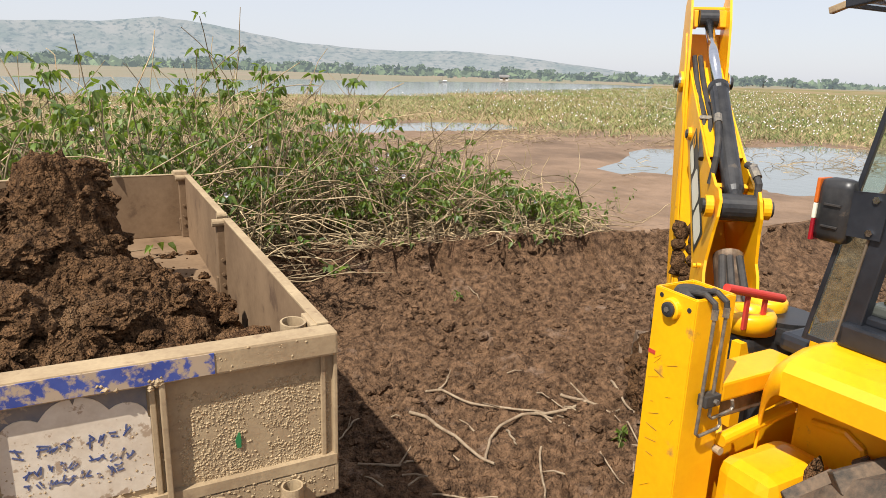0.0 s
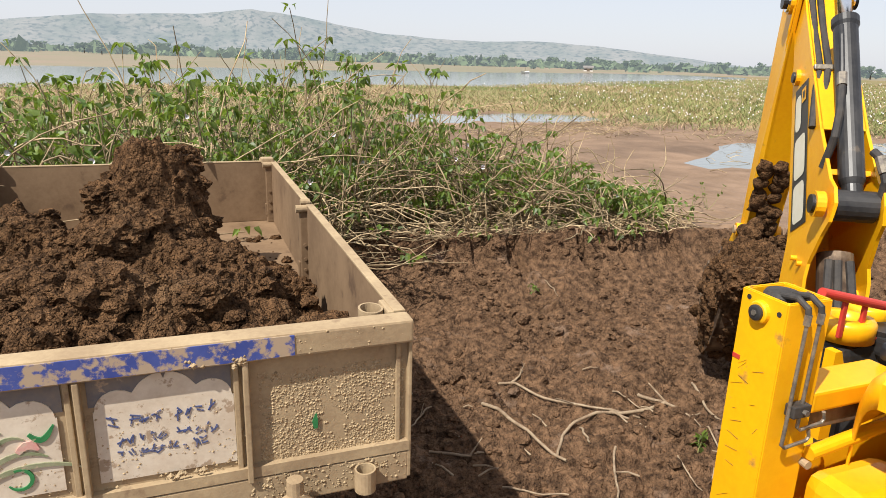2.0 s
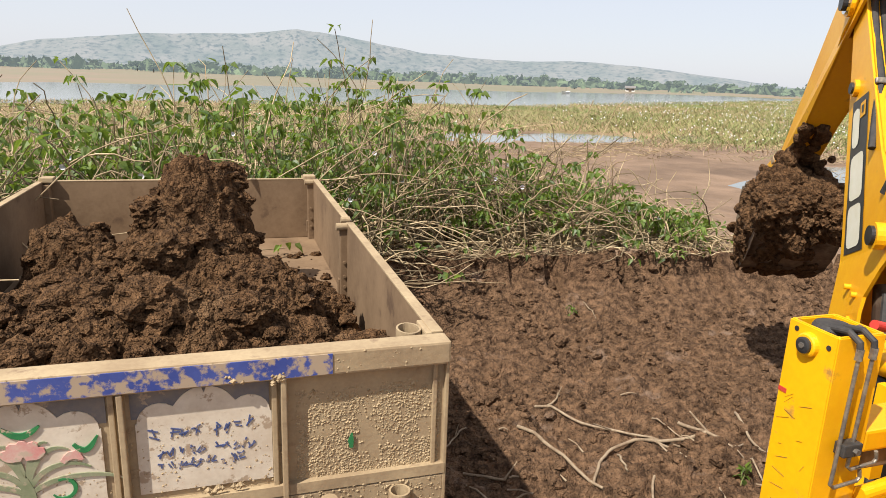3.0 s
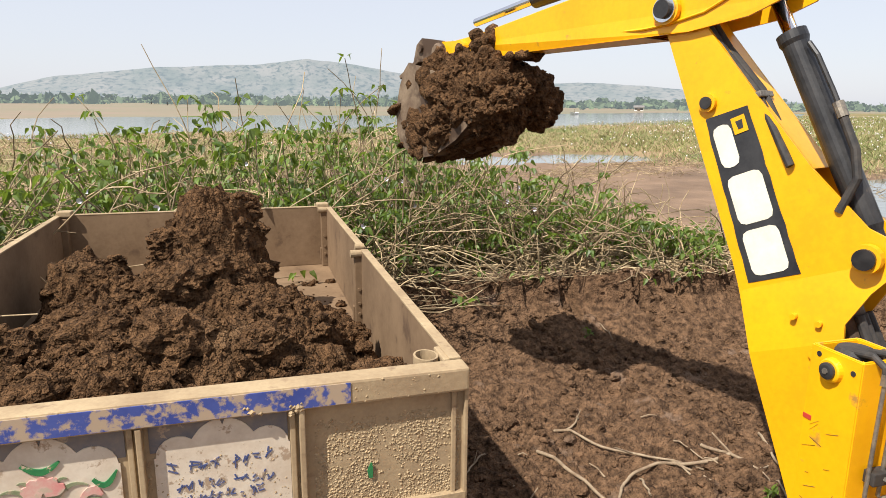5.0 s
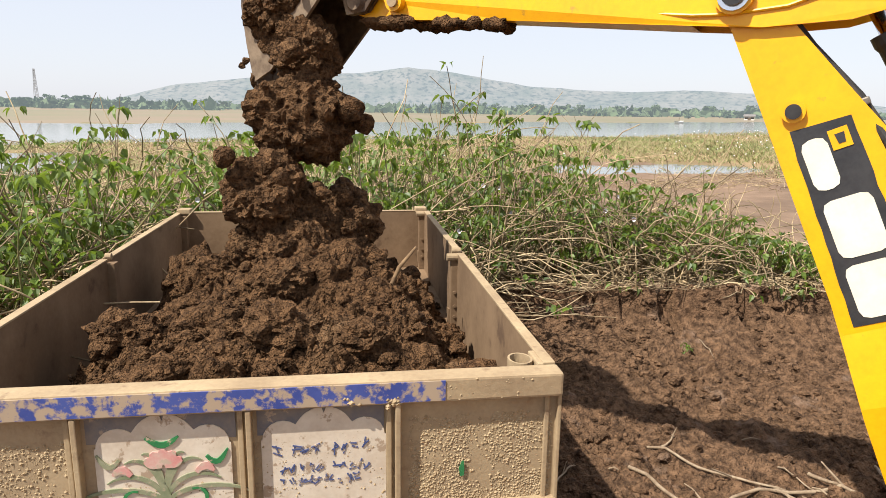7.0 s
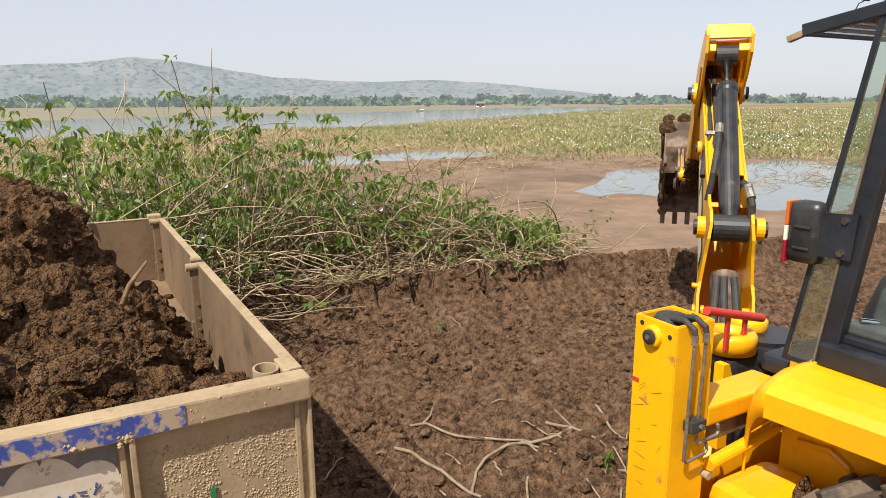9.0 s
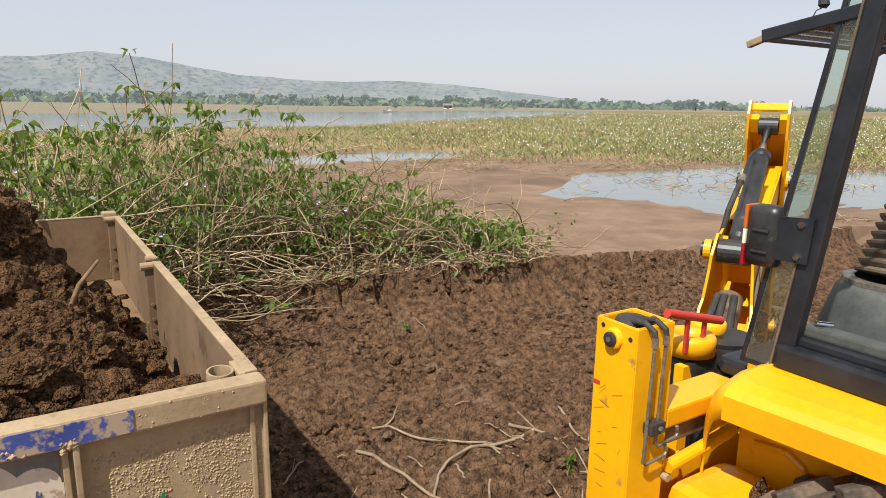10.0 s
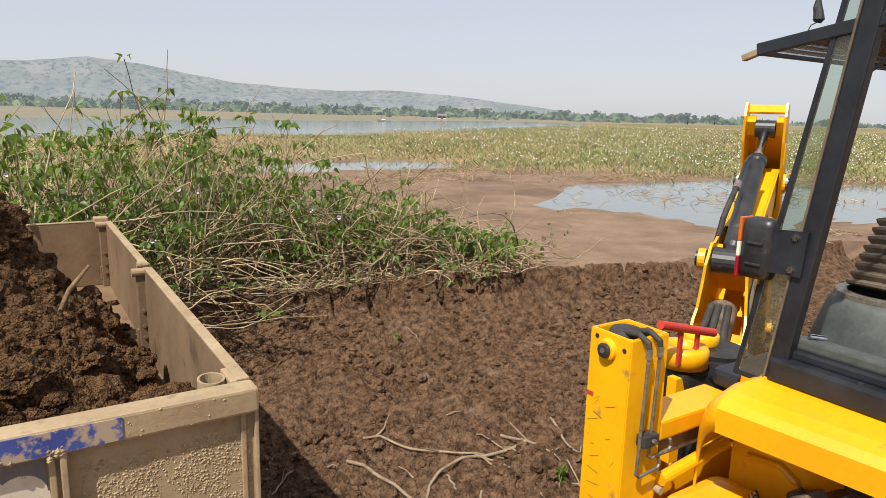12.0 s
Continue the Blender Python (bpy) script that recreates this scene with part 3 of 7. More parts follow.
    clods(300, lambda: u(-0.5, -0.01), lambda: u(0.95, 1.04), -0.021, 0.002, 0.007)
    clods(16, lambda: -0.5 - abs(rs.normal(0, 0.02)), lambda: u(1.415, 1.45), -0.036, 0.008, 0.016)
    clods(10, lambda: u(-0.66, -0.6), lambda: u(1.43, 1.46), -0.036, 0.006, 0.014)
    clods(12, lambda: u(-0.72, -0.62), lambda: u(1.085, 1.10), -0.02, 0.008, 0.018)
    ob = from_arrays("mud_crust", np.array(V), F, DUSTMUD)
    ob.parent = gate
    tagged(ob, "dried mud spatter", kind="stuff")

    # boards round the bed
    for nm, lo, hi in (("side_board", (-0.035, 0.05, BED), (0, 1.70, TOP - 0.003)), ("side_board", (-0.035, 1.74, BED), (0, LEN - 0.04, TOP - 0.003)),
                       ("side_board", (-W, 0.05, BED), (-W + 0.035, 1.70, TOP - 0.003)), ("side_board", (-W, 1.74, BED), (-W + 0.035, LEN - 0.04, TOP - 0.003)),
                       ("front_board", (-W, LEN - 0.035, BED), (0, LEN, TOP - 0.002))):
        bm = bmesh.new()
        box(bm, lo, hi, 0.005)
        bd = part(nm, bm, INSIDE, tr, "rust-brown steel board, inner face streaked with mud")
        bm = bmesh.new()
        if nm == "side_board":
            box(bm, (lo[0] - 0.002, lo[1], TOP - 0.005), (hi[0] + 0.002, hi[1], TOP + 0.003), 0.002)
        else:
            box(bm, (lo[0], lo[1] - 0.002, TOP - 0.005), (hi[0], hi[1] + 0.002, TOP + 0.002), 0.002)
        part("top_edge", bm, DUSTY, bd, "dusty tan top edge")
    # posts with their hinge eyes
    for x, y, s in ((-0.05, 1.72, 1), (-W + 0.05, 1.72, -1), (-0.055, LEN - 0.06, 1), (-W + 0.055, LEN - 0.06, -1)):
        bm = bmesh.new()
        box(bm, (x - 0.022, y - 0.035, BED), (x + 0.022, y + 0.03, TOP - 0.02), 0.005)
        box(bm, (x - 0.032, y - 0.018, BED + 0.05), (x - 0.02 if s > 0 else x + 0.032, y + 0.018, BED + 0.14), 0.003)
        p = part("post", bm, INSIDE, tr)
        bm = bmesh.new()
        tube(bm, [(x - 0.045, y - 0.03, TOP - 0.018), (x + 0.06 * s * 0.8, y - 0.03, TOP - 0.018)], 0.021, 12)
        part("hinge_eye", bm, DUSTY, p)
        bm = bmesh.new()
        tube(bm, [(x - 0.01, y + 0.03, TOP + 0.006), (x + 0.04 * s, y + 0.03, TOP + 0.006)], 0.018, 12)
        part("hinge_eye", bm, DUSTY, p)
        for k in (0.1, 0.16, 0.24):
            bm = bmesh.new()
            tube(bm, [(x, y - 0.034, BED + k), (x, y - 0.043, BED + k)], 0.009, 8)
            part("bolt", bm, INSIDE, p)
    for x in (-0.06, -W + 0.06):
        bm = bmesh.new()
        box(bm, (x - 0.045, LEN - 0.08, TOP - 0.01), (x + 0.045, LEN + 0.01, TOP + 0.03), 0.008)
        part("corner_lug", bm, DUSTY, tr)
    # ring socket in the rear corner
    bm = bmesh.new()
    ring = [(-0.095 + 0.04 * math.cos(a), 0.115 + 0.05 * math.sin(a)) for a in np.linspace(0, 2 * math.pi, 24, endpoint=False)]
    rin = [(-0.095 + 0.033 * math.cos(a), 0.115 + 0.043 * math.sin(a)) for a in np.linspace(0, 2 * math.pi, 24, endpoint=False)]
    vo = [[bm.verts.new((x, y, z)) for x, y in ring] for z in (TOP - 0.06, TOP - 0.005)]
    vi = [[bm.verts.new((x, y, z)) for x, y in rin] for z in (TOP - 0.06, TOP - 0.005)]
    for i in range(24):
        j = (i + 1) % 24
        bm.faces.new((vo[0][i], vo[0][j], vo[1][j], vo[1][i]))
        bm.faces.new((vi[0][j], vi[0][i], vi[1][i], vi[1][j]))
        bm.faces.new((vo[1][i], vo[1][j], vi[1][j], vi[1][i]))
    part("ring_socket", bm, DUSTY, tr)
    bm = bmesh.new()
    box(bm, (-0.055, 0.05, TOP - 0.09), (0.0, 0.17, TOP), 0.006)
    part("corner_block", bm, DUSTY, tr)
    # chassis, socket pipe, tow plate
    bm = bmesh.new()
    box(bm, (-W + 0.02, -0.02, 0.93), (-0.004, 0.10, 1.035), 0.005)
    part("rear_beam", bm, DUSTY, tr, "rear cross beam caked with tan mud")
    for x in (-0.55, -1.35):
        bm = bmesh.new()
        box(bm, (x - 0.05, 0.10, 0.84), (x + 0.05, LEN + 0.5, 0.98), 0.006)
        part("chassis_rail", bm, DUSTY, tr)
    bm = bmesh.new()
    out = [(-0.155 + 0.034 * math.cos(a), -0.05 + 0.034 * math.sin(a)) for a in np.linspace(0, 2 * math.pi, 20, endpoint=False)]
    inn = [(-0.155 + 0.028 * math.cos(a), -0.05 + 0.028 * math.sin(a)) for a in np.linspace(0, 2 * math.pi, 20, endpoint=False)]
    vo = [[bm.verts.new((x, y, z)) for x, y in out] for z in (0.945, 1.02)]
    vi = [[bm.verts.new((x, y, z)) for x, y in inn] for z in (0.945, 1.02)]
    for i in range(20):
        j = (i + 1) % 20
        bm.faces.new((vo[0][i], vo[0][j], vo[1][j], vo[1][i]))
        bm.faces.new((vi[0][j], vi[0][i], vi[1][i], vi[1][j]))
        bm.faces.new((vo[1][i], vo[1][j], vi[1][j], vi[1][i]))
    part("socket_pipe", bm, DUSTY, tr)
    bm = bmesh.new()
    poly = [(-0.53, 0.74), (-0.26, 0.74)] + arc(-0.335, 0.915, 0.055, -10, 80, 6) + [(-0.355, 1.0), (-0.40, 1.0)] + arc(-0.44, 0.915, 0.06, 100, 190, 6)
    plate(bm, poly, -0.10, -0.075)
    box(bm, (-0.46, -0.08, 0.86), (-0.32, -0.015, 0.92), 0.004)
    tp = part("tow_plate", bm, DUSTY, tr, "rounded tan tow plate")
    bm = bmesh.new()
    tube(bm, [(-0.378, -0.075, 0.98), (-0.378, -0.075, 1.045)], [0.027, 0.025], 14)
    part("stud", bm, DUSTY, tp)
    bm = bmesh.new()
    box(bm, (-0.72, -0.09, 0.80), (-0.66, -0.05, 0.985), 0.008)
    part("side_lug", bm, DUSTY, tr)
    # axle and wheels
    bm = bmesh.new()
    tube(bm, [(-W + 0.15, 1.6, 0.42), (-0.15, 1.6, 0.42)], 0.045, 10)
    box(bm, (-1.42, 1.5, 0.42), (-1.28, 1.7, 0.86), 0.01)
    box(bm, (-0.62, 1.5, 0.42), (-0.48, 1.7, 0.86), 0.01)
    part("axle", bm, BLACK, tr)
    for x in (-W + 0.16, -0.16):
        bm = bmesh.new()
        lathe(bm, (x, 1.6, 0.42), [(0.20, -0.10), (0.38, -0.10), (0.42, -0.06), (0.42, 0.06), (0.38, 0.10), (0.20, 0.10)], 28)
        wh = part("wheel", bm, TYRE, tr, smooth=True)
        bm = bmesh.new()
        lathe(bm, (x, 1.6, 0.42), [(0.03, -0.05), (0.19, -0.07), (0.20, -0.1), (0.20, 0.1), (0.19, 0.07), (0.03, 0.05)], 20)
        part("rim", bm, BLACK, wh)
    return tr


def lathe(bm, c, prof, seg=24, axis="x"):
    """A closed ring: radius and offset pairs, turned about an axis through c."""
    rows = []
    for k in range(seg):
        a = 2 * math.pi * k / seg
        row = []
        for r, o in prof:
            p = (o, r * math.cos(a), r * math.sin(a)) if axis == "x" else (r * math.cos(a), r * math.sin(a), o)
            row.append(bm.verts.new(Vector(c) + Vector(p)))
        rows.append(row)
    n = len(prof)
    for k in range(seg):
        a, b = rows[k], rows[(k + 1) % seg]
        for i in range(n):
            j = (i + 1) % n
            bm.faces.new((a[i], a[j], b[j], b[i]))
    bmesh.ops.recalc_face_normals(bm, faces=bm.faces[:])
    return bm


build_trailer()


def heap_z(x, y):
    """The soil in the trailer: a low bed, a ridge and a tall lump towards the front."""
    z = 1.06 + 0.24 * np.exp(-(((x + 1.0) / 0.75) ** 2 + ((y - 1.0) / 1.05) ** 2) ** 2)
    z = z + 0.12 * np.exp(-(((x + 0.45) / 0.30) ** 2 + ((y - 0.75) / 0.55) ** 2))
    z = z + 0.09 * np.exp(-(((x + 0.28) / 0.22) ** 2 + ((y - 1.0) / 0.55) ** 2))
    z = z + 0.10 * np.exp(-(((x + 0.9) / 0.6) ** 2 + ((y - 0.35) / 0.4) ** 2))
    z = z + 0.22 * np.exp(-(((x + 0.95) / 0.42) ** 2 + ((y - 1.7) / 0.55) ** 2))
    pk = 1 / (1 + np.exp((ell(x, y, -0.77, 2.05, 0.27, 0.40) + 0.9 * fbm(x * 3.5, y * 3.5, 3) - 0.8) * 5))
    z = z + 0.50 * pk * (1.0 - 0.35 * np.clip((y - 1.95) / 0.5, -1, 1) ** 2)
    l2 = 1 / (1 + np.exp((ell(x, y, -1.50, 2.3, 0.26, 0.30) + 0.9 * fbm(x * 4, y * 4, 3) - 0.8) * 6))
    z = z + 0.30 * l2
    amp = np.clip((z - 1.06) / 0.12, 0, 1)
    z = z + amp * (0.13 * (billow(x * 3.6 + 3, y * 3.6, 2, 0.58) - 0.6) + 0.15 * fbm(x * 5.5, y * 5.5 + 7, 5, 0.6))
    wx, wy = x + 0.08 * fbm(x * 8, y * 8, 3), y + 0.08 * fbm(x * 8 + 50, y * 8, 3)
    z = z + amp * (0.055 * cells(wx * 6 + 2, wy * 6) + 0.055 * cells(wx * 13, wy * 13 + 5) + 0.042 * cells(wx * 27 + 9, wy * 27) + 0.026 * cells(wx * 50, wy * 50 + 4) - 0.09)
    edge = np.clip(np.minimum(-0.04 - x, x + W - 0.04) / 0.12, 0, 1)
    front = np.clip((2.55 + 0.5 * fbm(x * 2, y * 2, 2) - 0.55 * np.clip(x + 0.75, 0, 1) - y) / 0.25, 0, 1)
    return BED - 0.03 + (z - BED + 0.03) * (0.35 + 0.65 * edge) * front


def build_heap():
    xs = np.arange(-W + 0.04, -0.035, 0.0072)
    ys = np.arange(0.05, 3.0, 0.0072)
    X, Y = np.meshgrid(xs, ys)
    Z = heap_z(X, Y)
    X = X + 0.05 * fbm(X * 9 + 40, Y * 9 + Z * 9, 3)
    Y = Y + 0.05 * fbm(X * 9, Y * 9 + 30 + Z * 9, 3)
    X = np.clip(X, -W + 0.037, -0.037)
    Y = np.clip(Y, 0.048, LEN - 0.05)
    i = np.arange(X.size).reshape(X.shape)
    F = np.stack([i[:-1, :-1], i[:-1, 1:], i[1:, 1:], i[1:, :-1]], -1).reshape(-1, 4)
    ob = from_arrays("soil_heap", np.stack([X.ravel(), Y.ravel(), Z.ravel()], 1), F, SOIL, False)
    tagged(ob, "heap of dark crumbly soil lying in the trailer", "soil heap")
    rs = np.random.RandomState(12)
    V, FF = [], []
    # larger clods half sunk in the heap
    for n in range(75):
        x, y = rs.uniform(-1.7, -0.15), 0.12 + 2.5 * rs.rand()
        z = float(heap_z(np.array(x), np.array(y)))
        if z < BED + 0.05:
            continue
        s = 0.035 + 0.085 * rs.rand() ** 1.6
        v, f = lump_arrays(s, s * rs.uniform(0.7, 1), s * rs.uniform(0.6, 0.9), 300 + n, 4, 0.62, 1.5)
        v = np.array(v) + np.array([x, y, z + s * 0.25])
        v[:, 0] = np.clip(v[:, 0], -W + 0.037, -0.037)
        v[:, 1] = np.maximum(v[:, 1], 0.048)
        b = len(V)
        V.extend(v)
        FF.extend([[q + b for q in p] for p in f])
    cl = from_arrays("soil_clods", np.array(V), FF, SOIL, False)
    tagged(cl, "rough clods of dark soil lying on the heap", "soil", kind="stuff")
    V, FF = [], []
    forms = [lump_arrays(1, 0.9, 0.7, s, 2, 0.85, 1.5) for s in range(6)]
    n = 0
    while n < 1500:
        x, y = rs.uniform(-1.8, -0.08), rs.uniform(0.08, 2.95)
        z = float(heap_z(np.array(x), np.array(y)))
        if z < BED and rs.rand() > 0.3:
            continue
        s = 0.006 + 0.03 * rs.rand() ** 4
        v, f = forms[n % 6]
        b = len(V)
        a = rs.rand() * 6.28
        R = np.array([[math.cos(a), -math.sin(a), 0], [math.sin(a), math.cos(a), 0], [0, 0, 1]])
        V.extend((v * s) @ R.T + np.array([x, y, max(z, BED) + s * 0.3]))
        FF.extend([[q + b for q in p] for p in f])
        n += 1
    cl = from_arrays("soil_crumbs", np.array(V), FF, SOIL)
    tagged(cl, "loose crumbs of dark soil on the heap", "soil", kind="stuff")


build_heap()


# ---- the backhoe loader ----
KX, KY, R0, FOOT, BOOM, DIP = 2.091, 0.016, 0.333, 0.363, 2.6, 1.85
HUMP, EYE = (1.19, 0.534), (-0.459, 0.032)
BASE = Vector((2.1, -1.6, -0.05))
# the camera's last eye point, from which the loader body is scaled
CAMERA_EYE = Vector((-0.543, -1.842, 2.294))


def build_loader():
    jc = thing("backhoe_loader", Matrix.Translation(BASE), "yellow backhoe loader with black cab parked on the dug soil", "excavator")

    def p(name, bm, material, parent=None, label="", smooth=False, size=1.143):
        # body placed at 7/8 size to fit the camera's view, scaled from its eye
        bmesh.ops.transform(bm, verts=bm.verts[:], matrix=Matrix.Translation(CAMERA_EYE - BASE) @ Matrix.Scale(size, 4) @ Matrix.Translation(-CAMERA_EYE))
        return part(name, bm, material, parent or jc, label, smooth)

    # stabiliser legs: a square housing with its pin, cap and pipes
    for s, x0 in ((1, 0.787), (-1, 2.735)):
        x1 = x0 + 0.15
        lo, hi = min(x0, x1), max(x0, x1)
        y0, y1, zt = -0.722, -0.572, 1.722
        bm = bmesh.new()
        rings = []
        for z, t in ((0.6, 0.0), (zt, 0.0), (zt, 0.012), (0.6, 0.012)):
            rings.append([bm.verts.new(q) for q in ((lo + t, y0 + t, z), (hi - t, y0 + t, z), (hi - t, y1 - t, z), (lo + t, y1 - t, z))])
        for i in range(4):
            for j in range(4):
                bm.faces.new((rings[i][j], rings[i][(j + 1) % 4], rings[(i + 1) % 4][(j + 1) % 4], rings[(i + 1) % 4][j]))
        bmesh.ops.bevel(bm, geom=bm.edges[:], offset=0.003, segments=2, affect="EDGES")
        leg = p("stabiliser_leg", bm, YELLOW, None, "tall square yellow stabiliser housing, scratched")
        bm = bmesh.new()
        box(bm, (lo + 0.02, y0 + 0.02, 0.32), (hi - 0.02, y1 - 0.02, zt - 0.10), 0.004)
        p("inner_leg", bm, BLACK, leg)
        bm = bmesh.new()
        box(bm, (lo - 0.12, y0 - 0.1, 0.28), (hi + 0.12, y1 + 0.1, 0.32), 0.01)
        p("foot_pad", bm, BLACK, leg)
        if s < 0:
            continue
        bm = bmesh.new()
        tube(bm, [(0.852, -0.642, zt - 0.06), (0.852, -0.642, zt - 0.006), (0.852, -0.642, zt + 0.004)], [0.046, 0.046, 0.040], 22)
        p("cylinder_cap", bm, RUBBER, leg, "black cylinder end cap")
        bm = bmesh.new()
        tube(bm, [(0.888, -0.66, zt - 0.03), (0.895, -0.69, zt - 0.004)], 0.020, 10)
        p("hose_elbow", bm, BUCKET, leg)
        bm = bmesh.new()
        tube(bm, [(0.788, -0.642, 1.675), (0.776, -0.642, 1.675), (0.773, -0.642, 1.675)], [0.032, 0.030, 0.026], 24)
        boss = p("pin_boss", bm, YELLOW, leg)
        bm = bmesh.new()
        tube(bm, [(0.775, -0.642, 1.675), (0.766, -0.642, 1.675), (0.764, -0.642, 1.675)], [0.021, 0.021, 0.015], 18)
        pin = p("pin", bm, BLACK, boss)
        bm = bmesh.new()
        tube(bm, [(0.765, -0.642, 1.675), (0.761, -0.642, 1.675)], 0.008, 6)
        p("pin_bolt", bm, STEELPIPE, boss)
        # holes shown as thin discs, their dark depth put into the colour
        for dy, dz in ((-0.054, 0.016), (0.046, 0.03)):
            bm = bmesh.new()
            tube(bm, [(0.789, -0.645 + dy, 1.672 + dz), (0.7855, -0.645 + dy, 1.672 + dz)], 0.007, 10)
            p("hole_disc", bm, BLACK, leg)
        bm = bmesh.new()
        box(bm, (0.785, -0.60, 1.522), (0.7875, -0.575, 1.534), 0)
        p("red_mark", bm, RED, leg)
        rq = random.Random(6)
        for k in range(13):
            y, z = rq.uniform(-0.715, -0.60), rq.uniform(1.12, 1.62)
            dy, dz, t = rq.uniform(0.006, 0.045), rq.uniform(-0.03, 0.01), rq.uniform(0.0003, 0.0007)
            if y + dy > -0.577:
                continue
            bm = bmesh.new()
            plate_xyz(bm, [(0.7863, y, z), (0.7863, y + dy, z + dz), (0.7863, y + dy, z + dz + t), (0.7863, y, z + 2 * t)], 0.0008)
            p("scratch", bm, BUCKET, leg)
        # two steel pipes down the face, with hoses over the rim
        for x, low in ((0.827, 1.328), (0.871, 1.373)):
            bm = bmesh.new()
            pts = [(x, -0.66, zt + 0.0), (x, -0.712, zt + 0.010), (x + 0.004, -0.741, zt - 0.008), (x + 0.004, -0.745, zt - 0.03), (x - 0.004, -0.745, low + 0.05), (x - 0.006, -0.745, low + 0.01), (x + 0.006, -0.745, low), (x + 0.080, -0.745, low + 0.008), (x + 0.088, -0.745, low + 0.018), (x + 0.082, -0.745, low + 0.040)]
            tube(bm, pts[3:], 0.005, 10)
            pipe = p("hydraulic_pipe", bm, STEELPIPE, leg, "bent steel hydraulic pipe")
            bm = bmesh.new()
            tube(bm, pts[:4], 0.0085, 10)
            p("hose_end", bm, RUBBER, pipe)
            bm = bmesh.new()
            tube(bm, [(x + 0.004, -0.745, zt - 0.022), (x + 0.003, -0.745, zt - 0.05)], 0.0095, 6)
            p("pipe_nut", bm, STEELPIPE, pipe)
        bm = bmesh.new()
        box(bm, (0.828, -0.760, 1.418), (0.886, -0.728, 1.452), 0.004)
        cl = p("pipe_clamp", bm, RUBBER, leg)
        bm = bmesh.new()
        tube(bm, [(0.862, -0.760, 1.435), (0.862, -0.770, 1.435)], 0.008, 6)
        p("bolt", bm, STEELPIPE, cl)
        bm = bmesh.new()
        tube(bm, [(0.937, -0.745, 1.253), (0.937, -0.715, 1.253)], [0.012, 0.010], 10)
        p("grease_plug", bm, DUSTY, leg)

    # rear frame between the legs, the sliding carriage and the kingpost
    bm = bmesh.new()
    box(bm, (0.94, -0.70, 0.62), (2.6, -0.60, 0.72), 0.01)
    box(bm, (0.94, -0.67, 0.70), (2.6, -0.65, 1.24), 0.004)
    p("rear_frame", bm, YELLOW, None, "yellow rear cross frame")
    bm = bmesh.new()
    box(bm, (0.938, -0.72, 1.395), (1.30, -0.60, 1.455), 0.008)
    p("frame_arm", bm, YELLOW)
    bm = bmesh.new()
    tube(bm, [(0.94, -0.735, 1.285), (1.24, -0.735, 1.322)], 0.020, 14)
    p("frame_bar", bm, YELLOW)
    bm = bmesh.new()
    box(bm, (0.94, -0.70, 1.33), (1.26, -0.67, 1.39), 0.004)
    p("slide_rail", bm, BUCKET, None, "rusty slide rail")
    bm = bmesh.new()
    box(bm, (KX - 0.30, -0.40, 0.42), (KX + 0.30, -0.28, 1.1), 0.02)
    p("carriage", bm, YELLOW, size=1)
    bm = bmesh.new()
    tube(bm, [(KX, KY - 0.12, 0.30), (KX, KY - 0.12, 0.55), (KX, KY - 0.12, 1.05), (KX, KY - 0.12, 1.28)], [0.15, 0.12, 0.12, 0.14], 20)
    box(bm, (KX - 0.13, -0.46, 1.18), (KX + 0.13, KY - 0.02, 1.26), 0.02)
    box(bm, (KX - 0.13, -0.46, 0.40), (KX + 0.13, KY - 0.02, 0.50), 0.02)
    p("kingpost", bm, BLACK, None, "greasy black slew post", size=1)
    bm = bmesh.new()
    lathe(bm, (1.58, -0.30, 1.40), [(0.05, -0.03), (0.10, -0.03), (0.10, 0.03), (0.09, 0.045), (0.05, 0.045)], 22, "z")
    p("slew_eye", bm, YELLOW, None, "yellow slew ram eye, greasy", True)
    bm = bmesh.new()
    lathe(bm, (1.77, -0.24, 1.41), [(0.04, -0.03), (0.075, -0.03), (0.075, 0.03), (0.065, 0.04), (0.04, 0.04)], 20, "z")
    p("slew_eye", bm, YELLOW, None, "", True)
    bm = bmesh.new()
    box(bm, (1.50, -0.38, 1.20), (1.90, -0.20, 1.36), 0.03)
    p("slew_casting", bm, BLACK, None, "black slew casting caked with grease")
    bm = bmesh.new()
    plate(bm, [(1.40, 1.05), (1.45, 1.05), (1.45, 1.33), (1.43, 1.38), (1.40, 1.38)], -0.42, -0.38)
    p("slew_bracket", bm, YELLOW)
    for k, (dz, r) in enumerate(((0.0, 0.026), (0.07, 0.022))):
        bm = bmesh.new()
        tube(bm, [(1.46, -0.42, 1.15 + dz), (1.55, -0.44, 1.18 + dz), (1.66, -0.42, 1.19 + dz), (1.80, -0.36, 1.20 + dz)], r, 10)
        p("slew_hose", bm, RUBBER)
    bm = bmesh.new()
    tube(bm, [(1.66, -0.42, 1.33), (1.70, -0.43, 1.37), (1.75, -0.42, 1.375), (1.79, -0.40, 1.36)], 0.011, 8)
    p("pipe_elbow", bm, CHROME)
    # red locking handle
    bm = bmesh.new()
    tube(bm, [(1.359, -0.36, 1.576), (1.679, -0.36, 1.495)], 0.0165, 16)
    hd = p("locking_handle", bm, RED, None, "red locking handle bar")
    for x0, x1, z1 in ((1.47, 1.49, 1.535), (1.57, 1.59, 1.51)):
        bm = bmesh.new()
        box(bm, (x0, -0.366, 1.40), (x1, -0.354, z1), 0.003)
        p("bracket", bm, RED, hd)
    bm = bmesh.new()
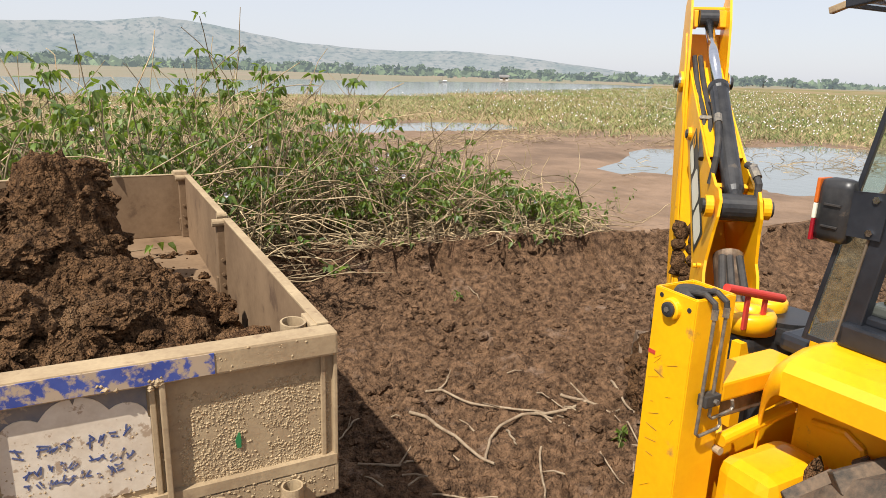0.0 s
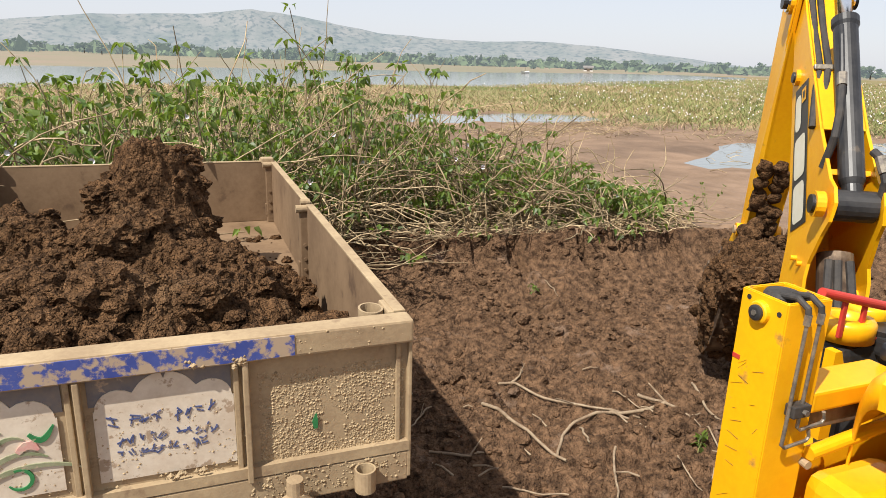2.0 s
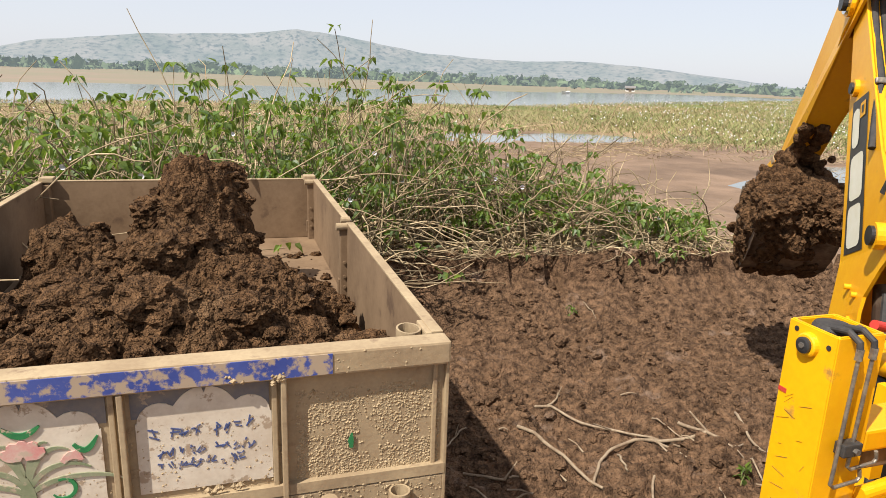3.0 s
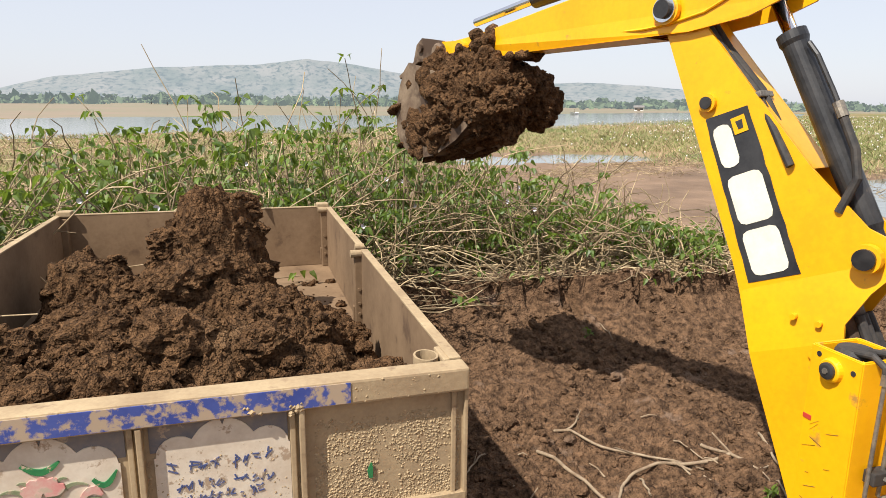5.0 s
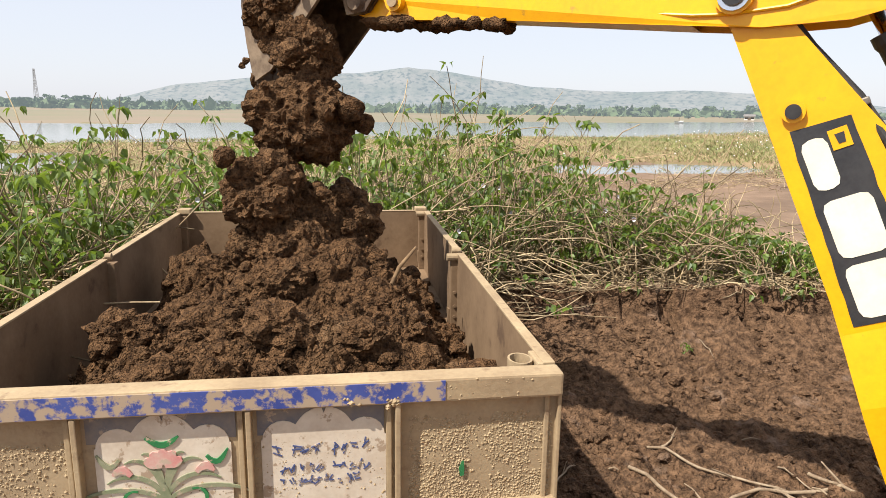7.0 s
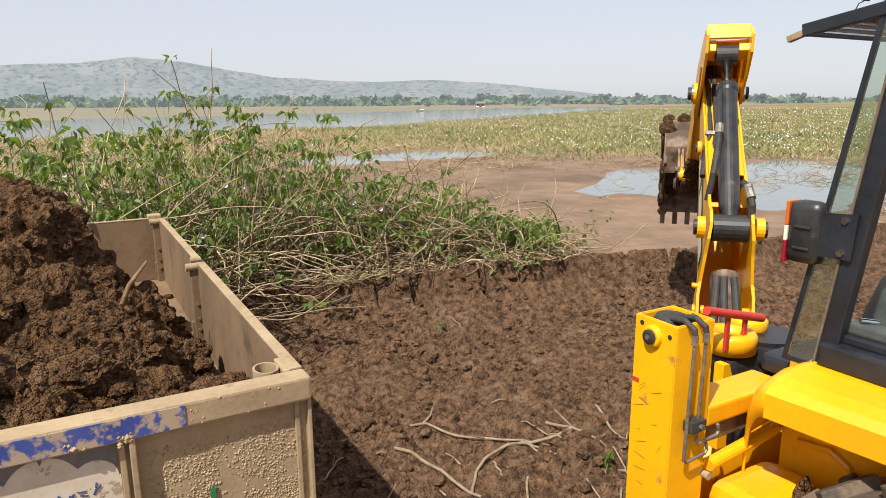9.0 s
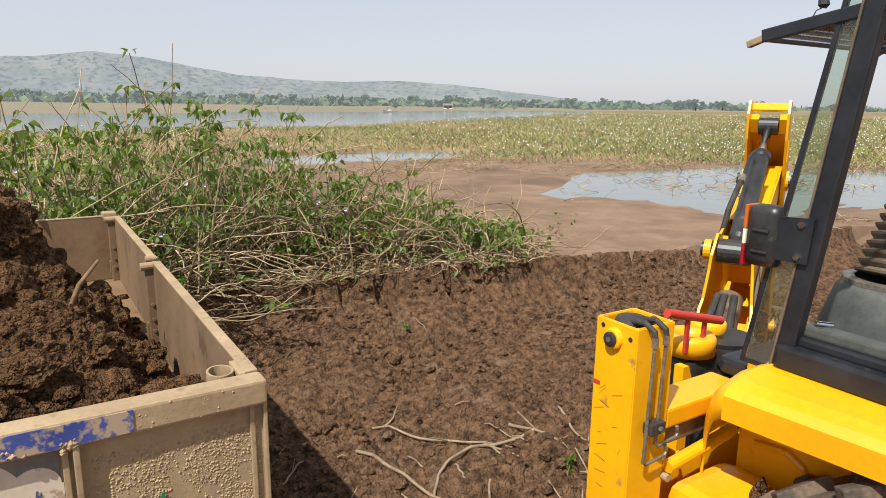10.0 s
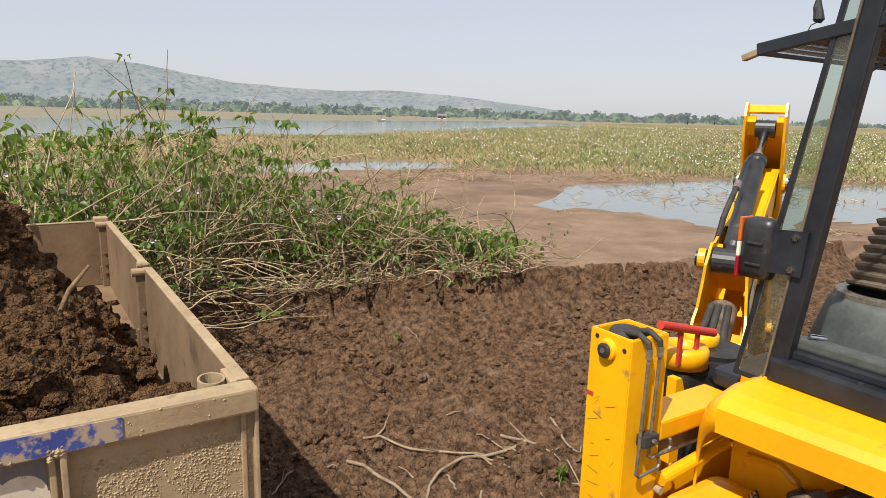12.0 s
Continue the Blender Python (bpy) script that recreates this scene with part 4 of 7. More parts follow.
    box(bm, (1.545, -0.39, 1.385), (1.63, -0.375, 1.395), 0.003)
    p("catch", bm, RED, hd)

    # rear wheel arch (fender), inner skirt, tank
    prof = [(1.30, 1.588), (1.15, 1.586), (1.06, 1.574), (1.015, 1.560), (0.995, 1.538), (0.997, 1.468), (1.009, 1.468), (1.008, 1.530), (1.024, 1.546), (1.07, 1.558), (1.15, 1.570), (1.30, 1.572)]
    bm = bmesh.new()
    rows = [[bm.verts.new((x - 0.10 * (y + 0.85) * (1 if x < 1.2 else 0), y, z)) for x, z in prof] for y in (-0.85, -1.3, -2.4)]
    n = len(prof)
    for a, b in zip(rows, rows[1:]):
        for i in range(n):
            bm.faces.new((a[i], a[(i + 1) % n], b[(i + 1) % n], b[i]))
    bm.faces.new(rows[0])
    bm.faces.new(rows[-1][::-1])
    bmesh.ops.recalc_face_normals(bm, faces=bm.faces[:])
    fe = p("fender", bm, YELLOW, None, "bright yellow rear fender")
    # rounded nose, stepped in from the arch and bending down
    bm = bmesh.new()
    rows = []
    for k in range(11):
        a = radians(90 * k / 10)
        y, drop, x0 = -0.852 + 0.118 * math.sin(a), 0.20 * (1 - math.cos(a)), 1.01 + 0.085 * math.sin(a) ** 2
        rows.append([bm.verts.new((x, y, z - drop)) for x, z in ((1.31, 1.582), (1.15, 1.580), (x0 + 0.06, 1.565), (x0 + 0.018, 1.548), (x0, 1.51), (x0 + 0.004, 1.46 - 0.5 * drop))])
    for a, b in zip(rows, rows[1:]):
        for i in range(5):
            bm.faces.new((a[i], a[i + 1], b[i + 1], b[i]))
    bmesh.ops.recalc_face_normals(bm, faces=bm.faces[:])
    bmesh.ops.solidify(bm, geom=bm.faces[:], thickness=0.008)
    p("fender_nose", bm, YELLOW, fe, smooth=True)
    # side tank, with the pressed arch line on the panel beside it
    bm = bmesh.new()
    box(bm, (0.955, -0.90, 0.62), (1.24, -0.72, 1.225), 0.045)
    p("side_tank", bm, YELLOW, None, "rounded yellow side tank with mud patch")
    bm = bmesh.new()
    tube(bm, [(1.262, -0.80, 1.30), (1.262, -0.90, 1.315), (1.262, -0.95, 1.29), (1.262, -0.975, 1.22), (1.262, -0.98, 0.8)], 0.013, 8)
    p("pressed_rib", bm, YELLOW)
    bm = bmesh.new()
    v, f = lump_arrays(0.028, 0.016, 0.075, 5, 3, 0.6)
    vs = [bm.verts.new(Vector(x) + Vector((1.13, -0.905, 1.20))) for x in v]
    for q in f:
        bm.faces.new([vs[i] for i in q])
    p("mud_patch", bm, SOIL, None)
    bm = bmesh.new()
    box(bm, (1.265, -2.4, 0.6), (1.295, -0.74, 1.55), 0.01)
    p("inner_arch", bm, YELLOW)
    bm = bmesh.new()
    box(bm, (1.3, -3.9, 0.6), (2.22, -0.75, 1.3), 0.05)
    p("chassis", bm, YELLOW)
    # wheels: rear pair with lugs, front pair
    for x, y, r, w in ((1.14, -1.42, 0.61, 0.15), (2.38, -1.42, 0.61, 0.15), (1.15, -3.7, 0.37, 0.12), (2.37, -3.7, 0.37, 0.12)):
        bm = bmesh.new()
        lathe(bm, (x, y, r + 0.236), [(r * 0.5, -w * 0.9), (r * 0.92, -w), (r * 0.985, -w * 0.75), (r * 0.985, w * 0.75), (r * 0.92, w), (r * 0.5, w * 0.9)], 40)
        wh = p("wheel", bm, TYRE, None, "muddy rubber tyre with bar lugs")
        lug = bpy.data.meshes.new("lug")
        bm = bmesh.new()
        box(bm, (-w * 0.57, -0.026, -0.034), (w * 0.57, 0.026, 0.034), 0.006)
        bm.to_mesh(lug)
        bm.free()
        lug.materials.append(TYRE)
        for k in range(22):
            for e in (-1, 1):
                a = 2 * math.pi * (k + 0.25 * e) / 22
                mt = Matrix.Translation((x, y, r + 0.236)) @ Matrix.Rotation(a, 4, "X") @ Matrix.Translation((e * w * 0.45, 0, r * 0.985)) @ Matrix.Rotation(radians(35 * e), 4, "Z")
                ob = new("lug", lug)
                ob.parent = wh
                ob.matrix_basis = Matrix.Translation(CAMERA_EYE - BASE + 1.143 * (mt.translation - CAMERA_EYE)) @ mt.to_3x3().to_4x4()
        bm = bmesh.new()
        lathe(bm, (x, y, r + 0.236), [(0.04, -w * 0.4), (r * 0.48, -w * 0.5), (r * 0.51, -w * 0.9), (r * 0.51, w * 0.9), (r * 0.48, w * 0.5), (0.04, w * 0.4)], 24)
        p("rim", bm, YELLOW, wh)

    # cab: sill, four pillars, roof with its rear visor, glass, lamp
    bm = bmesh.new()
    box(bm, (1.185, -2.35, 1.588), (1.30, -0.865, 1.655), 0.010)
    p("cab_sill", bm, NAVY, None, "scuffed black cab sill")
    bm = bmesh.new()
    box(bm, (1.225, -2.3, 1.655), (1.30, -0.90, 1.680), 0.006)
    p("sill_rail", bm, NAVY)
    bm = bmesh.new()
    box(bm, (1.245, -2.3, 1.680), (1.30, -0.90, 1.712), 0.008)
    p("window_rail", bm, CONE, None, "dusty grey window rail")
    for y in (-1.02, -1.10, -1.2):
        bm = bmesh.new()
        tube(bm, [(1.205, y, 1.653), (1.205, y, 1.659)], 0.008, 6)
        p("bolt", bm, BLACK)
    bm = bmesh.new()
    tube_rect(bm, (1.225, -0.872, 1.56), (1.225, -1.006, 2.66), 0.036, 0.050)
    p("rear_pillar", bm, NAVY, None, "dark slanting cab pillar")
    bm = bmesh.new()
    tube_rect(bm, (2.28, -0.90, 1.60), (2.27, -1.02, 2.62), 0.05, 0.06)
    p("rear_pillar", bm, NAVY)
    for x in (1.27, 2.25):
        bm = bmesh.new()
        tube_rect(bm, (x, -2.3, 1.60), (x, -2.15, 2.66), 0.05, 0.06)
        p("front_pillar", bm, NAVY)
    bm = bmesh.new()
    tube_rect(bm, (1.222, -0.752, 1.56), (1.222, -0.934, 2.66), 0.014, 0.013)
    wb = p("window_bar", bm, NAVY)
    bm = bmesh.new()
    tube_rect(bm, (1.222, -0.752, 1.568), (1.222, -0.86, 1.568), 0.012, 0.016)
    p("window_foot", bm, NAVY, wb)
    bm = bmesh.new()
    tube_rect(bm, (1.208, -0.846, 1.58), (1.208, -0.978, 2.66), 0.006, 0.006)
    p("rubber_seal", bm, BELLOWS, wb)
    bm = bmesh.new()
    plate_xyz(bm, [(1.224, -0.85, 1.575), (1.224, -0.762, 1.575), (1.224, -0.936, 2.64), (1.224, -0.98, 2.64)], 0.006)
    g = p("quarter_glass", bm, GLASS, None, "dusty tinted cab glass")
    g.visible_shadow = False
    bm = bmesh.new()
    box(bm, (1.24, -2.35, 2.70), (2.28, -1.2, 2.78), 0.03)
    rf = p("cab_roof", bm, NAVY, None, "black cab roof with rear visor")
    bm = bmesh.new()
    plate_xyz(bm, [(1.22, -0.705, 2.487), (2.28, -0.705, 2.487), (2.28, -1.06, 2.552), (1.22, -1.06, 2.552)], 0.008)
    p("visor_pane", bm, VISOR, rf, "tinted visor pane")
    bm = bmesh.new()
    tube_rect(bm, (1.222, -0.706, 2.492), (1.222, -1.06, 2.550), 0.024, 0.034)
    vf = p("visor_frame", bm, NAVY, rf)
    bm = bmesh.new()
    tube_rect(bm, (1.22, -0.706, 2.484), (2.28, -0.706, 2.484), 0.012, 0.012)
    p("visor_lip", bm, NAVY, vf)
    bm = bmesh.new()
    tube_rect(bm, (1.222, -0.662, 2.472), (1.222, -0.708, 2.487), 0.020, 0.018)
    p("visor_tip", bm, DUSTY, rf)
    # lucky charm on a beaded cord
    bm = bmesh.new()
    tube(bm, [(1.226, -0.853, 2.60), (1.224, -0.853, 2.66), (1.226, -0.853, 2.78)], 0.007, 8)
    ch = p("charm_cord", bm, LENS_A, rf, "yellow beaded cord with a black charm")
    bm = bmesh.new()
    tube(bm, [(1.226, -0.853, 2.606), (1.226, -0.853, 2.59), (1.226, -0.857, 2.575), (1.226, -0.860, 2.558), (1.226, -0.858, 2.550)], [0.007, 0.011, 0.012, 0.014, 0.008], 12)
    tube(bm, [(1.226, -0.858, 2.552), (1.22, -0.845, 2.545), (1.22, -0.838, 2.53)], 0.0015, 5)
    p("charm", bm, BLACK, ch)
    # raised rear window with its gas strut
    bm = bmesh.new()
    plate_xyz(bm, [(1.30, -1.02, 2.56), (2.2, -1.02, 2.56), (2.2, -1.6, 2.66), (1.30, -1.6, 2.66)], 0.008)
    p("raised_window", bm, VISOR, rf)
    bm = bmesh.new()
    tube(bm, [(1.27, -0.985, 2.43), (1.33, -1.03, 2.49), (1.40, -1.08, 2.55)], [0.005, 0.008, 0.009], 8)
    p("window_strut", bm, BLACK, rf)
    # rear pillar far side (inner post and control bellows)
    bm = bmesh.new()
    box(bm, (1.30, -1.45, 1.46), (2.15, -0.62, 1.52), 0.02)
    p("console_shelf", bm, NAVY)
    bm = bmesh.new()
    lathe(bm, (1.87, -0.857, 1.52), [(0.02, 0.0), (0.215, 0.0), (0.21, 0.06), (0.172, 0.19), (0.155, 0.215), (0.02, 0.215)], 32, "z")
    cs = p("control_cone", bm, CONE, None, "dark control lever cone with silver collar", True)
    bm = bmesh.new()
    lathe(bm, (1.87, -0.857, 1.742), [(0.12, -0.007), (0.156, -0.007), (0.156, 0.007), (0.12, 0.009)], 32, "z")
    p("collar", bm, STEELPIPE, cs)
    bm = bmesh.new()
    prof = []
    for k in range(8):
        prof += [(0.125 - 0.005 * k, 0.032 * k + 0.004), (0.128 - 0.005 * k, 0.032 * k + 0.012), (0.106 - 0.005 * k, 0.032 * k + 0.022)]
    lathe(bm, (0, 0, 0), [(0.01, 0.0)] + prof + [(0.01, 0.26)], 28, "z")
    bmesh.ops.transform(bm, matrix=Matrix.Translation((1.87, -0.857, 1.748)) @ Matrix.Rotation(radians(16), 4, "Y"), verts=bm.verts[:])
    p("bellows", bm, BELLOWS, cs, "ribbed dusty bellows")
    bm = bmesh.new()
    tube(bm, [(1.26, -0.93, 1.722), (1.30, -0.955, 1.716)], 0.007, 10)
    p("sill_pin", bm, CHROME)
    # tail lamp on its bracket
    bm = bmesh.new()
    plate_xyz(bm, [(1.205, -0.800, 2.000), (1.204, -0.83, 2.010), (1.203, -0.925, 2.016), (1.203, -0.918, 1.892), (1.204, -0.812, 1.888), (1.205, -0.800, 1.905)], 0.008)
    br = p("lamp_bracket", bm, NAVY, None, "black lamp bracket with two bolts")
    for y, z in ((-0.893, 1.996), (-0.889, 1.908)):
        bm = bmesh.new()
        tube(bm, [(1.203, y, z), (1.190, y, z)], 0.010, 6)
        p("bolt", bm, CHROME, br)
    bm = bmesh.new()
    box(bm, (1.182, -0.832, 1.858), (1.245, -0.738, 2.036), 0.028)
    lamp = p("tail_lamp", bm, BLACK, None, "black tail lamp with amber and red lens", True)
    for z in (1.905, 1.965):
        bm = bmesh.new()
        box(bm, (1.1765, -0.812, z - 0.003), (1.182, -0.765, z + 0.003), 0.001)
        p("groove", bm, RUBBER, lamp)
    for mt, z0, z1 in ((LENS_A, 1.962, 2.032), (DECALW, 1.918, 1.962), (LENS_R, 1.856, 1.918)):
        bm = bmesh.new()
        box(bm, (1.186, -0.740, z0), (1.242, -0.730, z1), 0.003)
        p("lamp_lens", bm, mt, lamp)
    # front loader arms and bonnet
    bm = bmesh.new()
    box(bm, (1.42, -4.6, 0.9), (2.10, -2.4, 1.45), 0.08)
    p("bonnet", bm, YELLOW)
    for x in (1.3, 2.22):
        bm = bmesh.new()
        tube_rect(bm, (x, -2.5, 1.35), (x, -4.9, 0.7), 0.1, 0.18)
        p("loader_arm", bm, YELLOW)
    bm = bmesh.new()
    plate(bm, [(0.73, 0.32), (2.79, 0.32), (2.79, 0.95), (0.73, 0.95)], -5.15, -4.9)
    p("loader_shovel", bm, YELLOW)
    return jc


def tube_rect(bm, a, b, w, d):
    """A square bar from a to b; w across (x), d along y."""
    a, b = Vector(a), Vector(b)
    dirn = (b - a).normalized()
    sx = Vector((1, 0, 0)) if abs(dirn.x) < 0.9 else Vector((0, 1, 0))
    sx = (sx - dirn * sx.dot(dirn)).normalized()
    sy = dirn.cross(sx)
    vs = [[bm.verts.new(p + sx * w / 2 * i + sy * d / 2 * j) for i, j in ((-1, -1), (1, -1), (1, 1), (-1, 1))] for p in (a, b)]
    bm.faces.new(vs[0][::-1])
    bm.faces.new(vs[1])
    for k in range(4):
        bm.faces.new((vs[0][k], vs[0][(k + 1) % 4], vs[1][(k + 1) % 4], vs[1][k]))
    bmesh.ops.recalc_face_normals(bm, faces=bm.faces[:])
    bev(bm, vs[0] + vs[1], min(w, d) * 0.15, 2)


def plate_xyz(bm, pts, t):
    vs = [bm.verts.new(p) for p in pts]
    f = bm.faces.new(vs)
    bm.normal_update()
    n = f.normal.copy()
    ws = [bm.verts.new(Vector(p) - n * t) for p in pts]
    bm.faces.new(ws[::-1])
    k = len(pts)
    for i in range(k):
        bm.faces.new((vs[i], ws[i], ws[(i + 1) % k], vs[(i + 1) % k]))
    bmesh.ops.recalc_face_normals(bm, faces=bm.faces[:])


LOADER = build_loader()


def strip_plate(bm, low, high, wide, s, t):
    """A bent side plate between a lower and an upper edge, cut into strips along x."""
    low, high = sorted(low), sorted(high)
    xs = sorted({round(x, 4) for x, _ in low + high if x > -0.09} | {1.16, 1.06, 0.96, 0.86, -0.09})
    zl = [float(np.interp(x, [q[0] for q in low], [q[1] for q in low])) for x in xs]
    zh = [float(np.interp(x, [q[0] for q in high], [q[1] for q in high])) for x in xs]
    o = [[bm.verts.new((x, s * wide(x), z)) for z in (a, b)] for x, a, b in zip(xs, zl, zh)]
    i = [[bm.verts.new((x, s * (wide(x) - t), z)) for z in (a, b)] for x, a, b in zip(xs, zl, zh)]
    for k in range(len(xs) - 1):
        bm.faces.new((o[k][0], o[k + 1][0], o[k + 1][1], o[k][1]))
        bm.faces.new((i[k][0], i[k][1], i[k + 1][1], i[k + 1][0]))
        bm.faces.new((o[k][0], i[k][0], i[k + 1][0], o[k + 1][0]))
        bm.faces.new((o[k][1], o[k + 1][1], i[k + 1][1], i[k][1]))
    for k in (0, len(xs) - 1):
        bm.faces.new((o[k][0], o[k][1], i[k][1], i[k][0]))


def build_boom():
    edge = [(2.68, -0.06), (2.45, -0.055), (1.3, -0.06), (0.8, -0.09), (0.35, -0.10), (0.0, -0.11), (-0.09, -0.05), (-0.09, 0.06), (0.05, 0.16), (0.55, 0.25),
            (0.93, 0.37), (1.04, 0.50), (1.09, 0.585), (1.17, 0.63), (1.25, 0.62), (1.31, 0.56), (1.62, 0.42), (2.05, 0.275), (2.44, 0.15), (2.66, 0.09), (2.71, 0.02)]
    wide = lambda x: 0.112 + 0.04 * max(0, min(1, (1.16 - x) / 0.3))
    bm = bmesh.new()
    for k in range(2):
        s = 1 if k else -1
        strip_plate(bm, edge[:8], edge[:7:-1], wide, s, 0.016)
    # front cover and back cover
    for pts in (edge[0:7], edge[16:20]):
        rows = []
        for x, z in pts:
            dz = 0.012 if z < 0.05 else -0.012
            rows.append([bm.verts.new((x, wy * (wide(x) - 0.01), z + e)) for wy, e in ((-1, 0), (1, 0), (1, dz), (-1, dz))])
        for a, b in zip(rows, rows[1:]):
            for i in range(4):
                bm.faces.new((a[i], a[(i + 1) % 4], b[(i + 1) % 4], b[i]))
    bmesh.ops.recalc_face_normals(bm, faces=bm.faces[:])
    boom = part("boom", bm, YELLOW, LOADER, "yellow plate boom with black side sticker")

    def cyl(name, a, b, r, material, seg=18, label="", parent=boom):
        bm = bmesh.new()
        tube(bm, [a, b], r, seg)
        return part(name, bm, material, parent, label)

    for s in (-1, 1):
        bo = cyl("boss", (2.083, s * 0.10, 0.052), (2.083, s * 0.135, 0.052), 0.045, YELLOW)
        cyl("pin", (2.083, s * 0.13, 0.052), (2.083, s * 0.146, 0.052), 0.030, BLACK, parent=bo)
        bo = cyl("boss", (HUMP[0], s * 0.13, HUMP[1]), (HUMP[0], s * 0.172, HUMP[1]), 0.062, YELLOW)
        cyl("pin", (HUMP[0], s * 0.17, HUMP[1]), (HUMP[0], s * 0.188, HUMP[1]), 0.045, BLACK, parent=bo)
        bo = cyl("boss", (BOOM, s * 0.14, 0), (BOOM, s * 0.165, 0), 0.075, YELLOW)
        wa = cyl("washer", (BOOM, s * 0.165, 0), (BOOM, s * 0.178, 0), 0.062, CHROME, parent=boom)
        cyl("pin", (BOOM, s * 0.175, 0), (BOOM, s * 0.20, 0), 0.045, BLACK, parent=wa)
        for u in (0.82, 0.70):
            cyl("lug", (u, s * 0.10, 0.22), (u, s * 0.165, 0.22), 0.03, YELLOW)
        cyl("plug", (1.0, s * 0.13, 0.17), (1.0, s * 0.163, 0.17), 0.014, YELLOW)
        cyl("plug", (0.95, s * 0.13, 0.27), (0.95, s * 0.163, 0.27), 0.014, YELLOW)
    # cross web
    bm = bmesh.new()
    box(bm, (1.36, -0.10, 0.10), (1.39, 0.10, 0.48), 0.004)
    part("cross_web", bm, YELLOW, boom)
    cyl("boom_ram", (0.05, 0, 0.34), (1.0, 0, 0.32), 0.082, BUCKET, 20, "mud-caked boom ram")
    cyl("ram_sleeve", (HUMP[0], -0.09, HUMP[1]), (HUMP[0], 0.09, HUMP[1]), 0.075, BLACK, 20)
    for k, s in enumerate((-0.055, 0.02, 0.075)):
        bm = bmesh.new()
        tube(bm, [(0.1, s * 1.3, 0.42), (0.35, s, 0.44), (0.6, s, 0.42), (0.95, s * 0.7, 0.40)], 0.021, 10)
        part("hose", bm, RUBBER, boom)
        bm = bmesh.new()
        tube(bm, [(0.36, s, 0.441), (0.46, s, 0.438)], 0.027, 10)
        part("hose_fitting", bm, STEELPIPE, boom)
    bm = bmesh.new()
    pts = []
    for k in range(40):
        a = k / 39 * 6 * math.pi
        pts.append((0.56 + 0.02 * k / 39, 0.095 * math.cos(a), 0.39 + 0.075 * math.sin(a)))
    tube(bm, pts, 0.009, 6)
    part("rope", bm, TWIG, boom, "rope tied round the hoses")
    # hoses along the back edge, with their clips
    for s, off in ((0.075, -0.02), (0.035, -0.01)):
        bm = bmesh.new()
        tube(bm, [(2.75, s, 0.10), (2.5, s, 0.15 + off), (2.3, s, 0.20 + off), (2.05, s, 0.29 + off), (1.85, s + 0.03, 0.33 + off), (1.66, s + 0.05, 0.36 + off)], 0.019, 10)
        part("hose", bm, RUBBER, boom)
    bm = bmesh.new()
    box(bm, (2.01, -0.01, 0.23), (2.04, 0.11, 0.305), 0.006)
    part("hose_clip", bm, STEELPIPE, boom)
    # black side sticker with cream block marks and a small yellow badge
    for s in (-1, 1):
        q = [(1.996, 0.231), (2.012, 0.012), (1.186, -0.012), (1.181, 0.241)]
        rows = []
        bm = bmesh.new()
        n = 14
        vs = []
        for i in range(n + 1):
            k = i / n
            row = []
            for j in range(2):
                a = Vector(q[0 if j == 0 else 1])
                b = Vector(q[3 if j == 0 else 2])
                w = a.lerp(b, k)
                row.append(bm.verts.new((w.x, s * (wide(w.x) + 0.0025), w.y + 0.003 * random.uniform(-1, 1))))
            vs.append(row)
        for a, b in zip(vs, vs[1:]):
            bm.faces.new((a[0], a[1], b[1], b[0]))
        bmesh.ops.recalc_face_normals(bm, faces=bm.faces[:])
        part("sticker", bm, DECALK, boom, "long black sticker, edges chipped")

        def mark(polys, nm, material, lift):
            bm = bmesh.new()
            for poly in polys:
                bm.faces.new([bm.verts.new((x, s * (wide(x) + lift), z)) for x, z in poly])
            bmesh.ops.recalc_face_normals(bm, faces=bm.faces[:])
            part(nm, bm, material, boom)

        # three plain cream blocks
        for x1, x0, z0, z1 in ((1.955, 1.745, 0.03, 0.125), (1.70, 1.46, 0.03, 0.205), (1.43, 1.21, 0.025, 0.205)):
            r = 0.035
            pts = [(x1, z0 + r), (x1 - 0.01, z0 + 0.01), (x1 - r, z0), (x0 + r, z0), (x0 + 0.01, z0 + 0.01), (x0, z0 + r), (x0, z1 - r), (x0 + 0.01, z1 - 0.01), (x0 + r, z1), (x1 - r, z1), (x1 - 0.01, z1 - 0.01), (x1, z1 - r)]
            mark([pts], "cream_block", DECALW, 0.005)
        mark([[(1.965, 0.135), (1.965, 0.205), (1.885, 0.205), (1.885, 0.135)]], "badge", YELLOW, 0.006)
        mark([[(1.945, 0.155), (1.945, 0.19), (1.905, 0.185), (1.905, 0.16)]], "badge_mark", DECALK, 0.008)
    return boom


